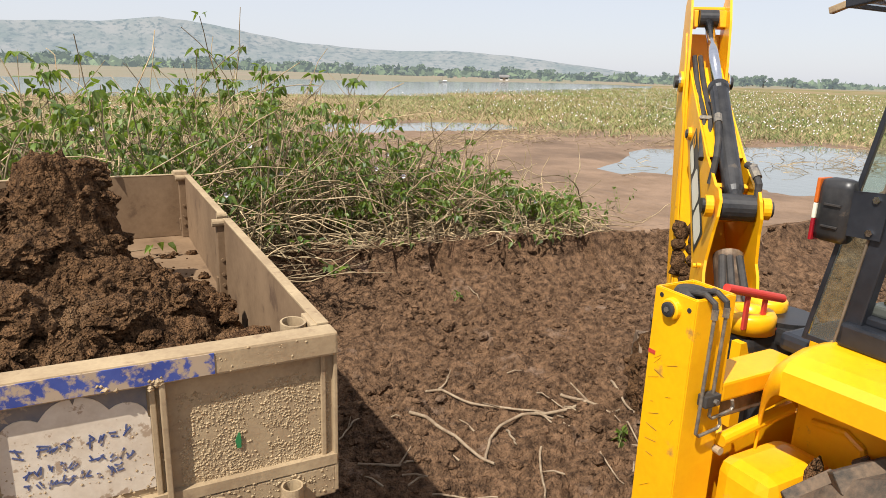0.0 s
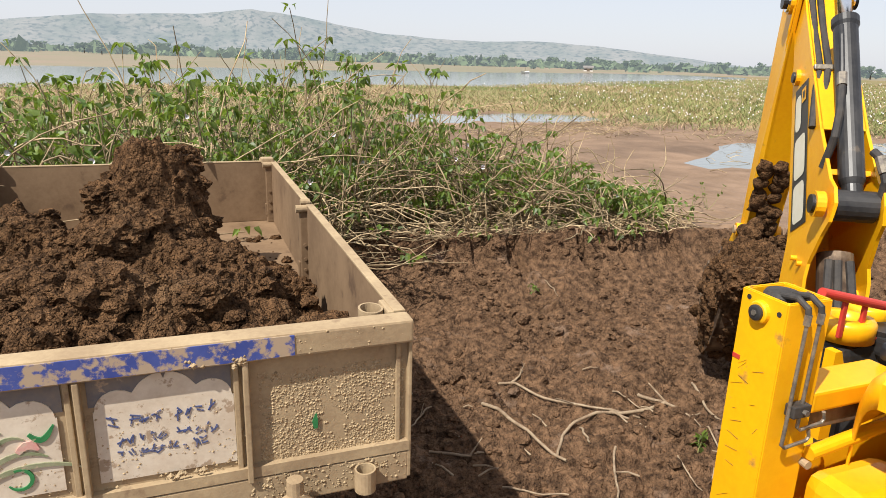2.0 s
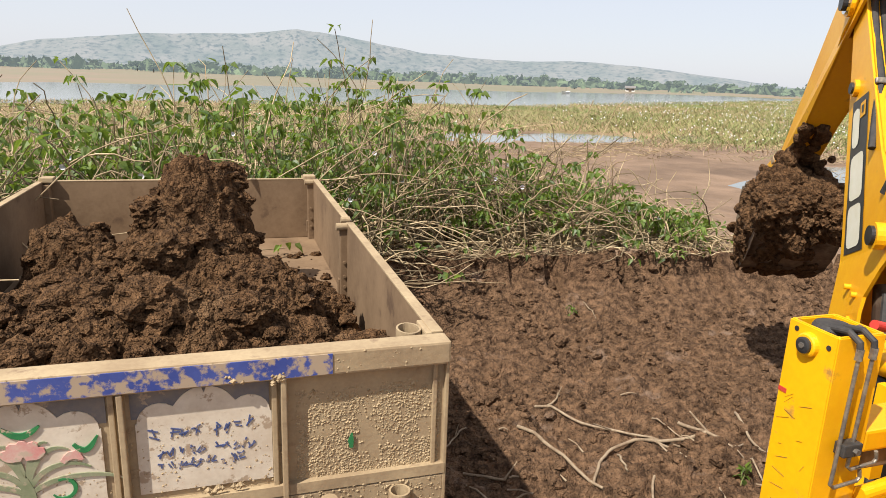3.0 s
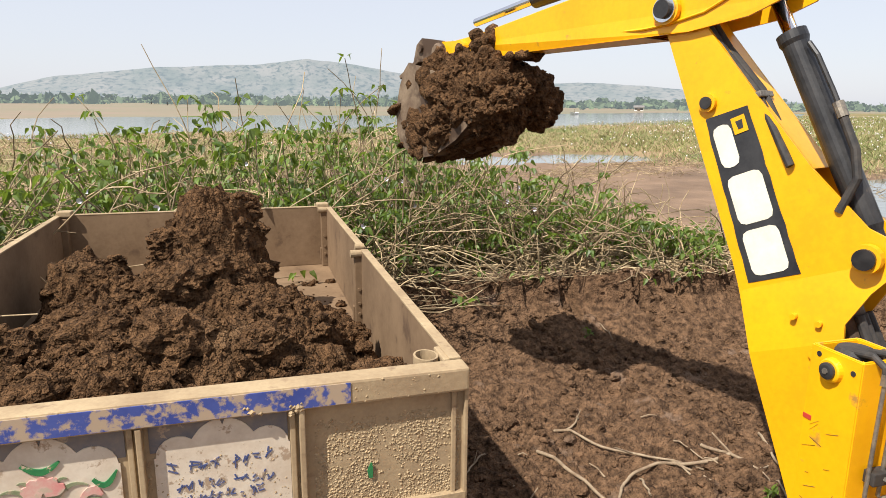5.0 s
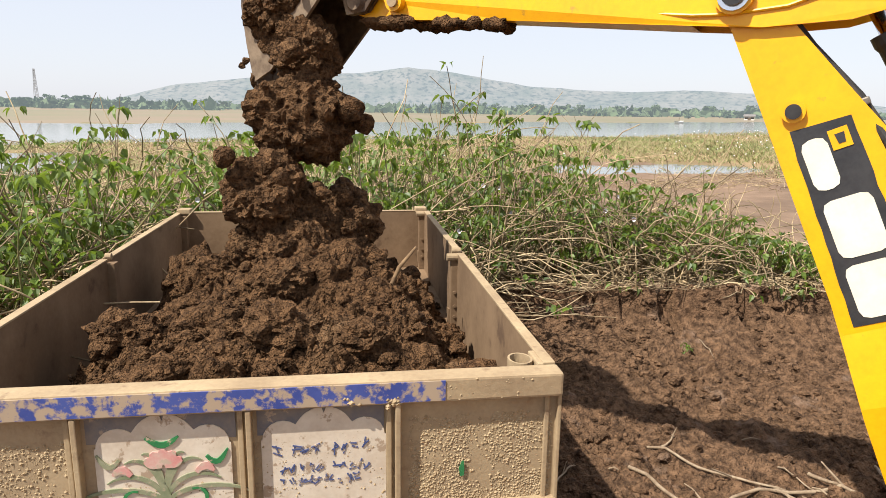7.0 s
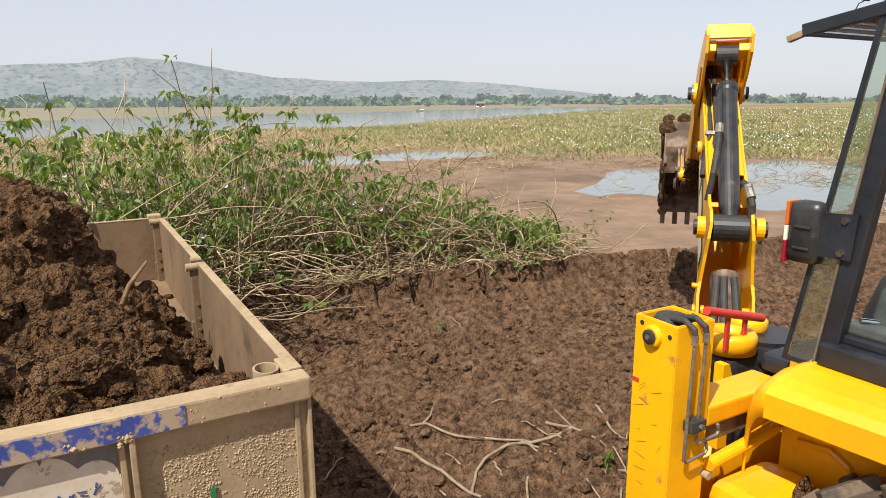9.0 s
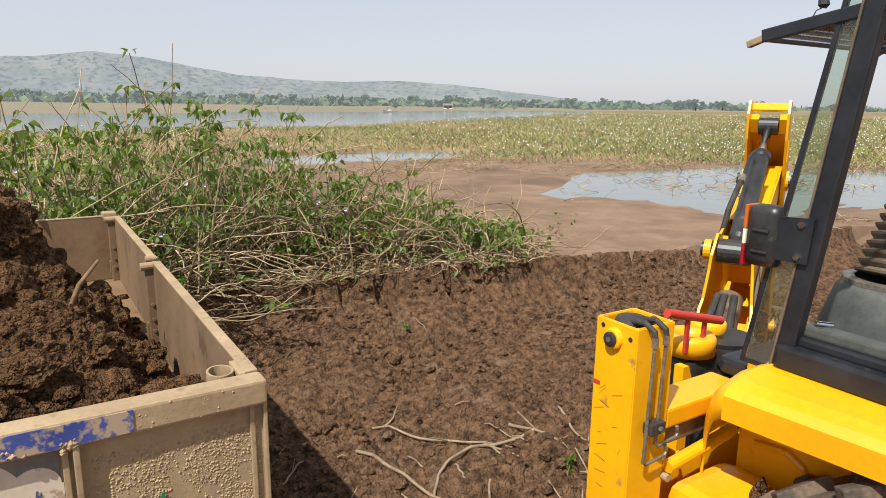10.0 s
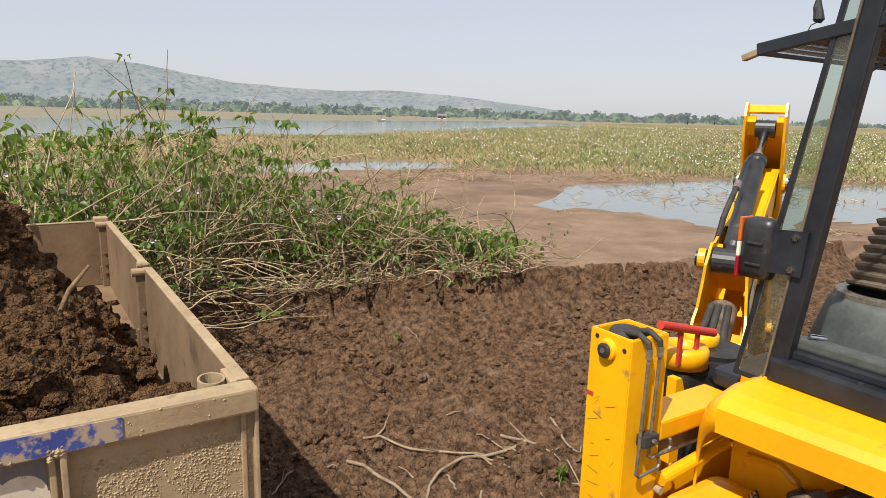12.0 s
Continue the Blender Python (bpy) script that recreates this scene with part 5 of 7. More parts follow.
def build_ram():
    bm = bmesh.new()
    tube(bm, [(0.05, 0, 0), (0.10, 0, 0), (0.13, 0, 0), (1.0, 0, 0), (1.02, 0, 0), (1.06, 0, 0)], [0.046, 0.046, 0.058, 0.058, 0.066, 0.066], 24)
    ram = part("dipper_ram", bm, BLACK, LOADER, "black hydraulic cylinder, paint chipped")
    bm = bmesh.new()
    tube(bm, [(0.97, 0.045, 0.07), (0.9, 0.05, 0.085), (0.72, 0.055, 0.09), (0.62, 0.06, 0.09)], 0.012, 8)
    part("steel_line", bm, BLACK, ram)
    bm = bmesh.new()
    tube(bm, [(0.62, 0.06, 0.09), (0.45, 0.075, 0.09), (0.33, 0.09, 0.06), (0.27, 0.10, 0.0), (0.22, 0.11, -0.05)], 0.019, 10)
    part("hose", bm, RUBBER, ram)
    bm = bmesh.new()
    tube(bm, [(0.67, 0.058, 0.09), (0.60, 0.061, 0.09)], 0.024, 10)
    part("hose_fitting", bm, STEELPIPE, ram)
    bm = bmesh.new()
    tube(bm, [(0.24, -0.06, 0.10), (0.18, -0.085, 0.13), (0.08, -0.10, 0.11), (0.0, -0.10, 0.03)], 0.02, 10)
    part("hose", bm, RUBBER, ram)
    bm = bmesh.new()
    tube(bm, [(0.20, -0.078, 0.125), (0.12, -0.095, 0.12)], 0.026, 10)
    part("hose_fitting", bm, STEELPIPE, ram)
    bm = bmesh.new()
    tube(bm, [(-0.75, 0, 0), (-0.03, 0, 0)], 0.033, 20)
    rod = part("ram_rod", bm, CHROME, LOADER, "polished chrome rod", True)
    bm = bmesh.new()
    tube(bm, [(0, -0.065, 0), (0, 0.065, 0)], 0.062, 20)
    part("rod_eye", bm, BLACK, rod)
    return ram, rod


def build_dipper():
    edge = [(1.90, -0.055), (1.80, -0.085), (1.0, -0.09), (0.15, -0.115), (-0.12, -0.12), (-0.42, -0.09), (-0.60, -0.03), (-0.66, 0.06), (-0.58, 0.16), (-0.38, 0.19), (0.0, 0.22), (0.45, 0.19), (1.5, 0.075), (1.82, 0.06), (1.92, 0.03)]
    wide = lambda x: 0.105 + 0.035 * max(0, min(1, (0.45 - x) / 0.3))
    bm = bmesh.new()
    for s in (-1, 1):
        plate(bm, edge, lambda x: s * wide(x), lambda x: s * (wide(x) - 0.016))
    for pts, dz in ((edge[1:4], 0.012), (edge[9:14], -0.012)):
        rows = []
        for x, z in pts:
            rows.append([bm.verts.new((x, wy * (wide(x) - 0.008), z + e)) for wy, e in ((-1, 0), (1, 0), (1, dz), (-1, dz))])
        for a, b in zip(rows, rows[1:]):
            for i in range(4):
                bm.faces.new((a[i], a[(i + 1) % 4], b[(i + 1) % 4], b[i]))
    box(bm, (-0.56, -0.13, 0.10), (-0.54, 0.13, 0.20), 0.003)
    box(bm, (-0.52, -0.13, 0.03), (-0.40, -0.068, 0.11), 0.006)
    box(bm, (-0.52, 0.068, 0.03), (-0.40, 0.13, 0.11), 0.006)
    bmesh.ops.recalc_face_normals(bm, faces=bm.faces[:])
    d = part("dipper", bm, YELLOW, LOADER, "yellow dipper arm, scraped and muddy underneath")
    for s in (-1, 1):
        bm = bmesh.new()
        tube(bm, [(1.63, s * 0.10, 0), (1.63, s * 0.15, 0)], 0.05, 18)
        bo = part("boss", bm, YELLOW, d)
        bm = bmesh.new()
        tube(bm, [(1.63, s * 0.15, 0), (1.63, s * 0.165, 0)], 0.03, 14)
        part("pin", bm, DUSTY, bo)
        bm = bmesh.new()
        tube(bm, [(1.85, s * 0.10, 0), (1.85, s * 0.17, 0), (1.85, s * 0.19, 0)], [0.062, 0.062, 0.045], 18)
        part("hinge_boss", bm, BUCKET, d)
        bm = bmesh.new()
        ed = [(x, z) for x, z in ((0.40, -0.06), (0.15, -0.075), (0.0, -0.07), (-0.2, -0.04), (-0.35, 0.02))]
        tube(bm, [(x, s * (wide(x) + 0.001), z) for x, z in ed], 0.007, 6)
        part("weld_bead", bm, YELLOW, d)
    # bucket ram on top of the dipper
    bm = bmesh.new()
    tube(bm, [(0.25, 0, 0.30), (1.05, 0, 0.24)], 0.055, 18)
    part("bucket_ram", bm, BLACK, d)
    bm = bmesh.new()
    tube(bm, [(1.05, 0, 0.24), (1.62, 0, 0.18)], 0.028, 14)
    part("bucket_ram_rod", bm, CHROME, d)
    # mud stuck underneath
    V, F = [], []
    rs = np.random.RandomState(5)
    for k in range(46):
        x = 1.05 + 0.8 * rs.rand() ** 0.8
        v, f = lump_arrays(0.035 + 0.04 * rs.rand(), 0.05, 0.022 + 0.02 * rs.rand(), k, 2, 0.6)
        b = len(V)
        V.extend(v + np.array([x, rs.uniform(-0.08, 0.09), -0.10 + 0.01 * (x - 1.0)]))
        F.extend([[q + b for q in p] for p in f])
    ob = from_arrays("stuck_mud", np.array(V), F, SOIL, True)
    ob.parent = d
    tagged(ob, "wet soil stuck under the arm", kind="stuff")
    return d


BHALF = 0.285


def bucket_profile():
    k = 0.82
    return [(x * k, z * k) for x, z in ((0.33, 0.0), (0.46, -0.09), (0.60, -0.24), (0.685, -0.42), (0.68, -0.56), (0.60, -0.69), (0.45, -0.80), (0.25, -0.86), (-0.05, -0.86), (-0.30, -0.81), (-0.55, -0.74))]


def build_bucket():
    pr = bucket_profile()
    bm = bmesh.new()
    rows = []
    for i, (x, z) in enumerate(pr):
        a, b = pr[max(i - 1, 0)], pr[min(i + 1, len(pr) - 1)]
        n = Vector((b[1] - a[1], -(b[0] - a[0]))).normalized() * 0.018
        rows.append([bm.verts.new((x, -BHALF, z)), bm.verts.new((x, BHALF, z)), bm.verts.new((x + n.x, BHALF, z + n.y)), bm.verts.new((x + n.x, -BHALF, z + n.y))])
    for a, b in zip(rows, rows[1:]):
        for i in range(4):
            bm.faces.new((a[i], a[(i + 1) % 4], b[(i + 1) % 4], b[i]))
    bm.faces.new(rows[0])
    bm.faces.new(rows[-1][::-1])
    bmesh.ops.recalc_face_normals(bm, faces=bm.faces[:])
    bu = part("bucket", bm, BUCKET, LOADER, "worn steel digging bucket caked with soil")
    for s in (-1, 1):
        bm = bmesh.new()
        plate(bm, [(0.20, 0.02)] + pr + [(-0.38, -0.48), (-0.08, -0.22)], s * (BHALF + 0.006), s * (BHALF - 0.016))
        part("side_plate", bm, BUCKET, bu, "curved bucket side plate")
        for off in (0.115, 0.15):
            bm = bmesh.new()
            plate(bm, [(-0.07, -0.06), (0.10, -0.12), (0.36, -0.06), (0.34, 0.03), (0.20, 0.17), (0.12, 0.18), (-0.05, 0.06)], s * off, s * (off + 0.02))
            part("hinge_ear", bm, BUCKET, bu)
    bm = bmesh.new()
    tube(bm, [(0.16, -0.19, 0.12), (0.16, 0.19, 0.12)], 0.03, 14)
    part("link_pin", bm, BUCKET, bu)
    bm = bmesh.new()
    box(bm, (0.10, -BHALF, -0.03), (0.36, BHALF, 0.0), 0.006)
    part("top_plate", bm, BUCKET, bu)
    for y in np.linspace(-BHALF + 0.03, BHALF - 0.03, 5):
        bm = bmesh.new()
        plate(bm, [(-0.40, -0.645), (-0.41, -0.595), (-0.53, -0.575), (-0.575, -0.569), (-0.54, -0.605)], y - 0.025, y + 0.025)
        part("tooth", bm, BUCKET, bu)
    V, F = [], []
    rs = np.random.RandomState(8)
    pr2 = bucket_profile()
    for k in range(90):
        if k < 50:
            x, z = rs.uniform(-0.28, 0.46), rs.uniform(-0.62, -0.16)
            if x < -0.05 and z > -0.30 or x > 0.1 and z > -0.34:
                continue
            c, sc = (x, BHALF + 0.005, z), (1.0, 0.35, 1.0)
        else:
            i = rs.randint(2, len(pr2))
            c, sc = (pr2[i][0] + rs.normal() * 0.03, rs.uniform(-BHALF, BHALF), pr2[i][1] - 0.005), (1.0, 1.0, 0.4)
        r = rs.uniform(0.03, 0.085)
        v, f = lump_arrays(r * sc[0], r * sc[1], r * sc[2], k, 3, 0.6, 1.6)
        b = len(V)
        V.extend(v + np.array(c))
        F.extend([[q + b for q in p] for p in f])
    ob = from_arrays("caked_soil", np.array(V), F, SOIL, True)
    ob.parent = bu
    tagged(ob, "wet soil caked on the bucket", kind="stuff")
    return bu


def build_links():
    """The yellow tipping link between dipper and bucket."""
    bm = bmesh.new()
    for s in (-1, 1):
        plate(bm, arc(0, 0, 0.05, 90, 270, 8) + arc(0.27, 0, 0.045, -90, 90, 8), s * 0.122, s * 0.142)
    tube(bm, [(0.27, -0.16, 0), (0.27, 0.16, 0)], 0.028, 12)
    return part("tipping_link", bm, YELLOW, LOADER, "yellow tipping link")


BOOM_OB = build_boom()
RAM_OB, ROD_OB = build_ram()
DIPPER_OB = build_dipper()
BUCKET_OB = build_bucket()
LINK_OB = build_links()


# joint angles by time: slew (from +x), boom and dipper elevation, bucket turn
SLEW = [(0, 52.5), (0.5, 55), (1.5, 54.8), (2, 56.3), (2.5, 57.5), (3.0, 57.5), (3.2, 60), (4.0, 80), (4.8, 102.4), (5.0, 111.7), (5.5, 134.2), (6, 145.7), (6.5, 146.5), (6.7, 146), (7.2, 138), (7.8, 110), (8.3, 79.5), (8.5, 67.1), (9, 43.7), (9.5, 30.3), (10, 27.2), (11, 27.1), (12, 26.6)]
LIFT = [(0, 47.1), (0.5, 46.8), (1, 48.7), (1.5, 55), (2, 62.8), (2.5, 68.8), (3, 67.6), (3.2, 67.5), (4.8, 67.1), (5, 66.8), (5.5, 65.4), (6, 64.9), (6.5, 65.2), (6.7, 65.3), (7.5, 68), (8.3, 69.8), (8.5, 67.7), (9, 50.2), (9.5, 34.9), (10, 32.4), (10.5, 29.8), (11, 31.7), (11.5, 33.6), (12, 34.8)]
CROWD = [(0, -99), (0.5, -97), (1, -96), (1.5, -92), (2, -70), (2.5, -51), (3, -38), (3.2, -35), (4, -19), (4.8, -5.2), (5, -3.2), (5.5, 2.2), (6, 2.5), (6.7, 2.8), (7.5, 3), (8.3, 0.5), (8.5, -6), (9, -27), (9.5, -44), (10, -60), (10.5, -66), (11, -66), (11.5, -62), (12, -58)]
CURL = [(0, -30), (1, -45), (1.5, -52), (2, -54), (2.5, -50), (3, -42), (3.2, -41), (4, -32), (4.8, -30), (5, -27), (5.5, -7), (6, 28), (6.5, 60), (6.7, 72), (7.2, 105), (7.8, 122), (8.3, 126), (8.5, 122), (9, 96), (9.5, 72), (10, 48), (10.5, 34), (11, 26), (12, 10)]


def smooth_at(table, t):
    """Monotone cubic interpolation."""
    x, y = [a for a, _ in table], [b for _, b in table]
    i = max(0, min(len(x) - 2, int(np.searchsorted(x, t, side="right")) - 1))
    d = [(y[k + 1] - y[k]) / (x[k + 1] - x[k]) for k in range(len(x) - 1)]

    def tangent(k):
        if k == 0 or k == len(x) - 1:
            return 0.0
        return 0.0 if d[k - 1] * d[k] <= 0 else 2 * d[k - 1] * d[k] / (d[k - 1] + d[k])
    h = x[i + 1] - x[i]
    s = max(0, min(1, (t - x[i]) / h))
    m0, m1 = tangent(i), tangent(i + 1)
    return (2 * s ** 3 - 3 * s ** 2 + 1) * y[i] + (s ** 3 - 2 * s ** 2 + s) * h * m0 + (3 * s ** 2 - 2 * s ** 3) * y[i + 1] + (s ** 3 - s ** 2) * h * m1


def arm_poses(t):
    """World poses of boom, ram, rod, dipper, bucket and link at t."""
    a, e, d, b = (smooth_at(q, t) for q in (SLEW, LIFT, CROWD, CURL))
    up = Matrix.Translation((KX, KY, 0)) @ Matrix.Rotation(radians(a), 4, "Z")

    def at(r, z, ang):
        return up @ Matrix.Translation((r, 0, z)) @ Matrix.Rotation(-radians(ang), 4, "Y")

    def turn(p, ang):
        c, s = math.cos(radians(ang)), math.sin(radians(ang))
        return p[0] * c - p[1] * s, p[0] * s + p[1] * c
    boom = at(R0, FOOT, e)
    tx, tz = turn((BOOM, 0), e)
    tr, tz = R0 + tx, FOOT + tz
    dip = at(tr, tz, d)
    hx, hz = turn((DIP, 0), d)
    buc = at(tr + hx, tz + hz, b)
    ux, uz = turn(HUMP, e)
    ex, ez = turn(EYE, d)
    p0, p1 = (R0 + ux, FOOT + uz), (tr + ex, tz + ez)
    ra = math.degrees(math.atan2(p1[1] - p0[1], p1[0] - p0[0]))
    lx, lz = turn((1.63, 0), d)
    q0 = (tr + lx, tz + lz)
    px, pz = turn((0.16, 0.12), b)
    q1 = (tr + hx + px, tz + hz + pz)
    la = math.degrees(math.atan2(q1[1] - q0[1], q1[0] - q0[0]))
    return boom, at(*p0, ra), at(*p1, ra), dip, buc, at(*q0, la)


# shifts the body over time to match its place in the camera's view
VIEW_SHIFT = [(0, -0.025, 0.013, -0.003), (1.5, -0.032, 0.014, -0.004), (2.5, -0.041, 0.012, -0.005), (5.5, -0.050, 0.007, -0.026), (6.7, -0.048, 0.006, -0.024), (8.3, 0.004, -0.002, 0.0), (12, 0, 0, 0)]


def motions():
    times = [k / 10 for k in range(0, 121, 1)]
    rows = [[] for _ in range(6)]
    body = []
    for t in times:
        view_shift = Vector([smooth_at([(q[0], q[k]) for q in VIEW_SHIFT], t) for k in (1, 2, 3)])
        body.append((t, Matrix.Translation(BASE + view_shift)))
        inv = Matrix.Translation(-BASE - view_shift)
        for r, m in zip(rows, arm_poses(t)):
            r.append((t, inv @ m))
    walk(LOADER, body)
    for ob, r in zip((BOOM_OB, RAM_OB, ROD_OB, DIPPER_OB, BUCKET_OB, LINK_OB), rows):
        walk(ob, r)
    for ob, r in LOAD_ROWS:
        walk(ob, r)


LOAD_ROWS = []


def build_load():
    """The bucketful of soil: lumps that ride in the bucket and drop one after the other."""
    rs = np.random.RandomState(21)
    spec = []
    # place in the bucket (x, y, z), size, release time, resting place
    grid = [(-0.36, 0.08, -0.44, 0.235, 5.85), (-0.46, 0.10, -0.46, 0.15, 5.8), (-0.12, 0.12, -0.44, 0.25, 6.05), (-0.10, -0.12, -0.27, 0.21, 6.62), (0.18, 0.05, -0.45, 0.25, 6.68),
            (0.26, 0.0, -0.25, 0.18, 6.74), (0.04, 0.13, -0.17, 0.165, 6.56), (-0.30, -0.1, -0.56, 0.17, 5.95), (0.38, 0.06, -0.42, 0.17, 6.82), (-0.26, 0.17, -0.31, 0.15, 6.6), (0.02, 0.17, -0.57, 0.19, 6.52), (-0.44, 0.13, -0.53, 0.17, 6.52), (-0.46, -0.12, -0.52, 0.17, 6.55),
            (-0.58, 0.03, -0.58, 0.11, 6.5), (-0.30, 0.0, -0.36, 0.16, 6.6), (-0.30, 0.15, -0.62, 0.17, 6.58),
            (-0.52, 0.2, -0.60, 0.16, 5.78), (-0.50, -0.18, -0.62, 0.17, 5.84), (-0.40, 0.05, -0.66, 0.17, 5.73), (-0.34, 0.12, -0.56, 0.19, 6.33)]
    rests = [(-0.75, 1.45, 1.34), (-0.42, 1.62, 1.20), (-0.95, 1.75, 1.48), (-1.15, 1.6, 1.36), (-0.8, 1.9, 1.66), (-0.82, 2.05, 1.74), (-1.05, 1.95, 1.54), (-0.6, 1.7, 1.38), (-1.0, 2.15, 1.56), (-0.55, 1.95, 1.44), (-0.9, 1.6, 1.50), (-0.7, 1.75, 1.45), (-1.1, 1.8, 1.5), (-0.6, 1.5, 1.3), (-0.85, 1.8, 1.62), (-0.95, 1.35, 1.36), (-0.36, 1.75, 1.20), (-0.32, 2.0, 1.14), (-0.48, 1.55, 1.28), (-0.50, 2.2, 1.16)]
    for k, (g, r) in enumerate(zip(grid, rests)):
        spec.append((g[:3], g[3], g[4], r, 5, k))
    for k in range(150):
        x = rs.uniform(-0.58, 0.42)
        spec.append(((x, rs.uniform(-0.24, 0.28), rs.uniform(-0.75, -0.1)), 0.014 + 0.06 * rs.rand() ** 2.5, (rs.uniform(5.72, 6.06) if k % 2 else rs.uniform(6.48, 6.98)), (rs.uniform(-1.3, -0.4), rs.uniform(1.3, 2.3), None), 2, 50 + k))
    bm = bmesh.new()
    tube(bm, [(0, 0, -0.17), (0.012, 0.006, -0.06), (-0.004, 0, 0.06), (0.016, 0.0, 0.19)], [0.010, 0.012, 0.011, 0.007], 8)
    st = link_mesh("stick", bm, BROWNSTICK, True)
    tagged(st, "brown broken stick standing in the heaped soil", "stick")
    end = Matrix.Translation((-0.413, 1.35, 1.458)) @ Euler((0, radians(31), 0)).to_matrix().to_4x4()
    rows = []
    for t in [q / 10 for q in range(0, 121)]:
        if t <= 5.7:
            hold = arm_poses(t)[4] @ Matrix.Translation((-0.35, 0.0, -0.52)) @ Euler((0.4, 1.1, 0)).to_matrix().to_4x4()
            rows.append((t, hold))
        else:
            h = min(1, (t - 5.7) / 0.4)
            p = hold.translation.lerp(end.translation, h)
            p.z = hold.translation.z + (end.translation.z - hold.translation.z) * h * h
            rows.append((t, Matrix.Translation(p) @ hold.to_quaternion().slerp(end.to_quaternion(), h).to_matrix().to_4x4()))
    LOAD_ROWS.append((st, rows))
    for place, size, rel, rest, level, seed in spec:
        v, f = lump_arrays(size * 1.02, size * 0.97, size * 0.92, seed, level, 0.52, 1.5)
        ob = from_arrays("soil_lump" if level == 5 else "soil_clod", v, f, SOIL, False)
        tagged(ob, "lump of dark wet soil dropped from the bucket" if level == 5 else "small clod of dark soil dropped from the bucket", "soil", "soil falling from the bucket")
        rz = rest[2]
        if rz is None:
            rz = float(heap_z(np.array(rest[0]), np.array(rest[1]))) + size * 0.3
        spin0 = Euler((rs.rand() * 6, rs.rand() * 6, rs.rand() * 6)).to_matrix().to_4x4()
        ax = Vector((rs.rand() - 0.5, rs.rand() - 0.5, rs.rand() - 0.5)).normalized()
        rows = []
        k = 0
        m0 = None
        for t in [q / 10 for q in range(0, 121)]:
            if t <= rel:
                m0 = arm_poses(t)[4] @ Matrix.Translation((place[0] * 0.84, place[1], place[2] * 0.96)) @ spin0
                rows.append((t, m0))
            else:
                s = t - rel
                p = m0.translation.copy()
                z = p.z - 0.3 * s - 4.6 * s * s
                h = min(1, s / max(0.12, math.sqrt(max(0.05, p.z - rz) / 4.6)))
                if z < rz:
                    z, h = rz, 1
                c = p.lerp(Vector(rest[:2] + (0,)), h)
                rows.append((t, Matrix.Translation((c.x, c.y, z)) @ Matrix.Rotation(1.0 * h, 4, ax) @ m0.to_3x3().to_4x4()))
        LOAD_ROWS.append((ob, rows))


build_load()


# ---- plants ----
def tube_arrays(V, F, pts, r0, r1, seg=5):
    """Adds a thin tapering stem along points to the arrays."""
    pts = np.asarray(pts)
    n = len(pts)
    d = np.gradient(pts, axis=0)
    d /= np.linalg.norm(d, axis=1)[:, None] + 1e-9
    ref = np.array([0.31, 0.87, 0.38])
    s = np.cross(d, ref)
    s /= np.linalg.norm(s, axis=1)[:, None] + 1e-9
    u = np.cross(d, s)
    b = len(V)
    for i in range(n):
        r = r0 + (r1 - r0) * i / (n - 1)
        for k in range(seg):
            a = 2 * math.pi * k / seg
            V.append(pts[i] + (s[i] * math.cos(a) + u[i] * math.sin(a)) * r)
    for i in range(n - 1):
        for k in range(seg):
            F.append((b + i * seg + k, b + i * seg + (k + 1) % seg, b + (i + 1) * seg + (k + 1) % seg, b + (i + 1) * seg + k))


LEAF_SHAPE = np.array([(0, 0, 0), (0.22, 1, 1), (0.62, 0.62, 0.6), (1.05, 0, -0.9), (0.62, -0.62, 0.6), (0.22, -1, 1), (0.5, 0, 0)])
LEAF_FACES = np.array([(0, 6, 1), (1, 6, 2), (2, 6, 3), (6, 4, 3), (6, 5, 4), (0, 5, 6)])


def leaf_mesh(leaves, seed):
    """Heart-shaped leaves folded along the rib, tips bent down; leaves: rows of place, direction, size."""
    rs = np.random.RandomState(seed)
    P = np.array([q[0] for q in leaves])
    D = np.array([q[1] for q in leaves], float)
    S = np.array([q[2] for q in leaves])[:, None]
    D /= np.linalg.norm(D, axis=1)[:, None] + 1e-9
    side = np.cross(D, np.array([0, 0, 1.0]) + 0.4 * rs.normal(size=D.shape))
    side /= np.linalg.norm(side, axis=1)[:, None] + 1e-9
    up = np.cross(side, D)
    fold = S * rs.uniform(0.05, 0.2, S.shape)
    V = P[:, None] + LEAF_SHAPE[None, :, 0:1] * (D * S)[:, None] + LEAF_SHAPE[None, :, 1:2] * (side * S * 0.30)[:, None] + LEAF_SHAPE[None, :, 2:3] * (up * fold)[:, None]
    F = (np.arange(len(P)) * 7)[:, None, None] + LEAF_FACES[None]
    return V.reshape(-1, 3), F.reshape(-1, 3)


def bush_height(x):
    return float(np.interp(x, [-9, -6, -4, -2.2, -0.6, 0.4, 1.2, 1.9, 2.7, 3.6, 4.8], [0.9, 1.06, 1.22, 1.4, 1.58, 1.62, 1.52, 1.34, 1.0, 0.64, 0.32]))


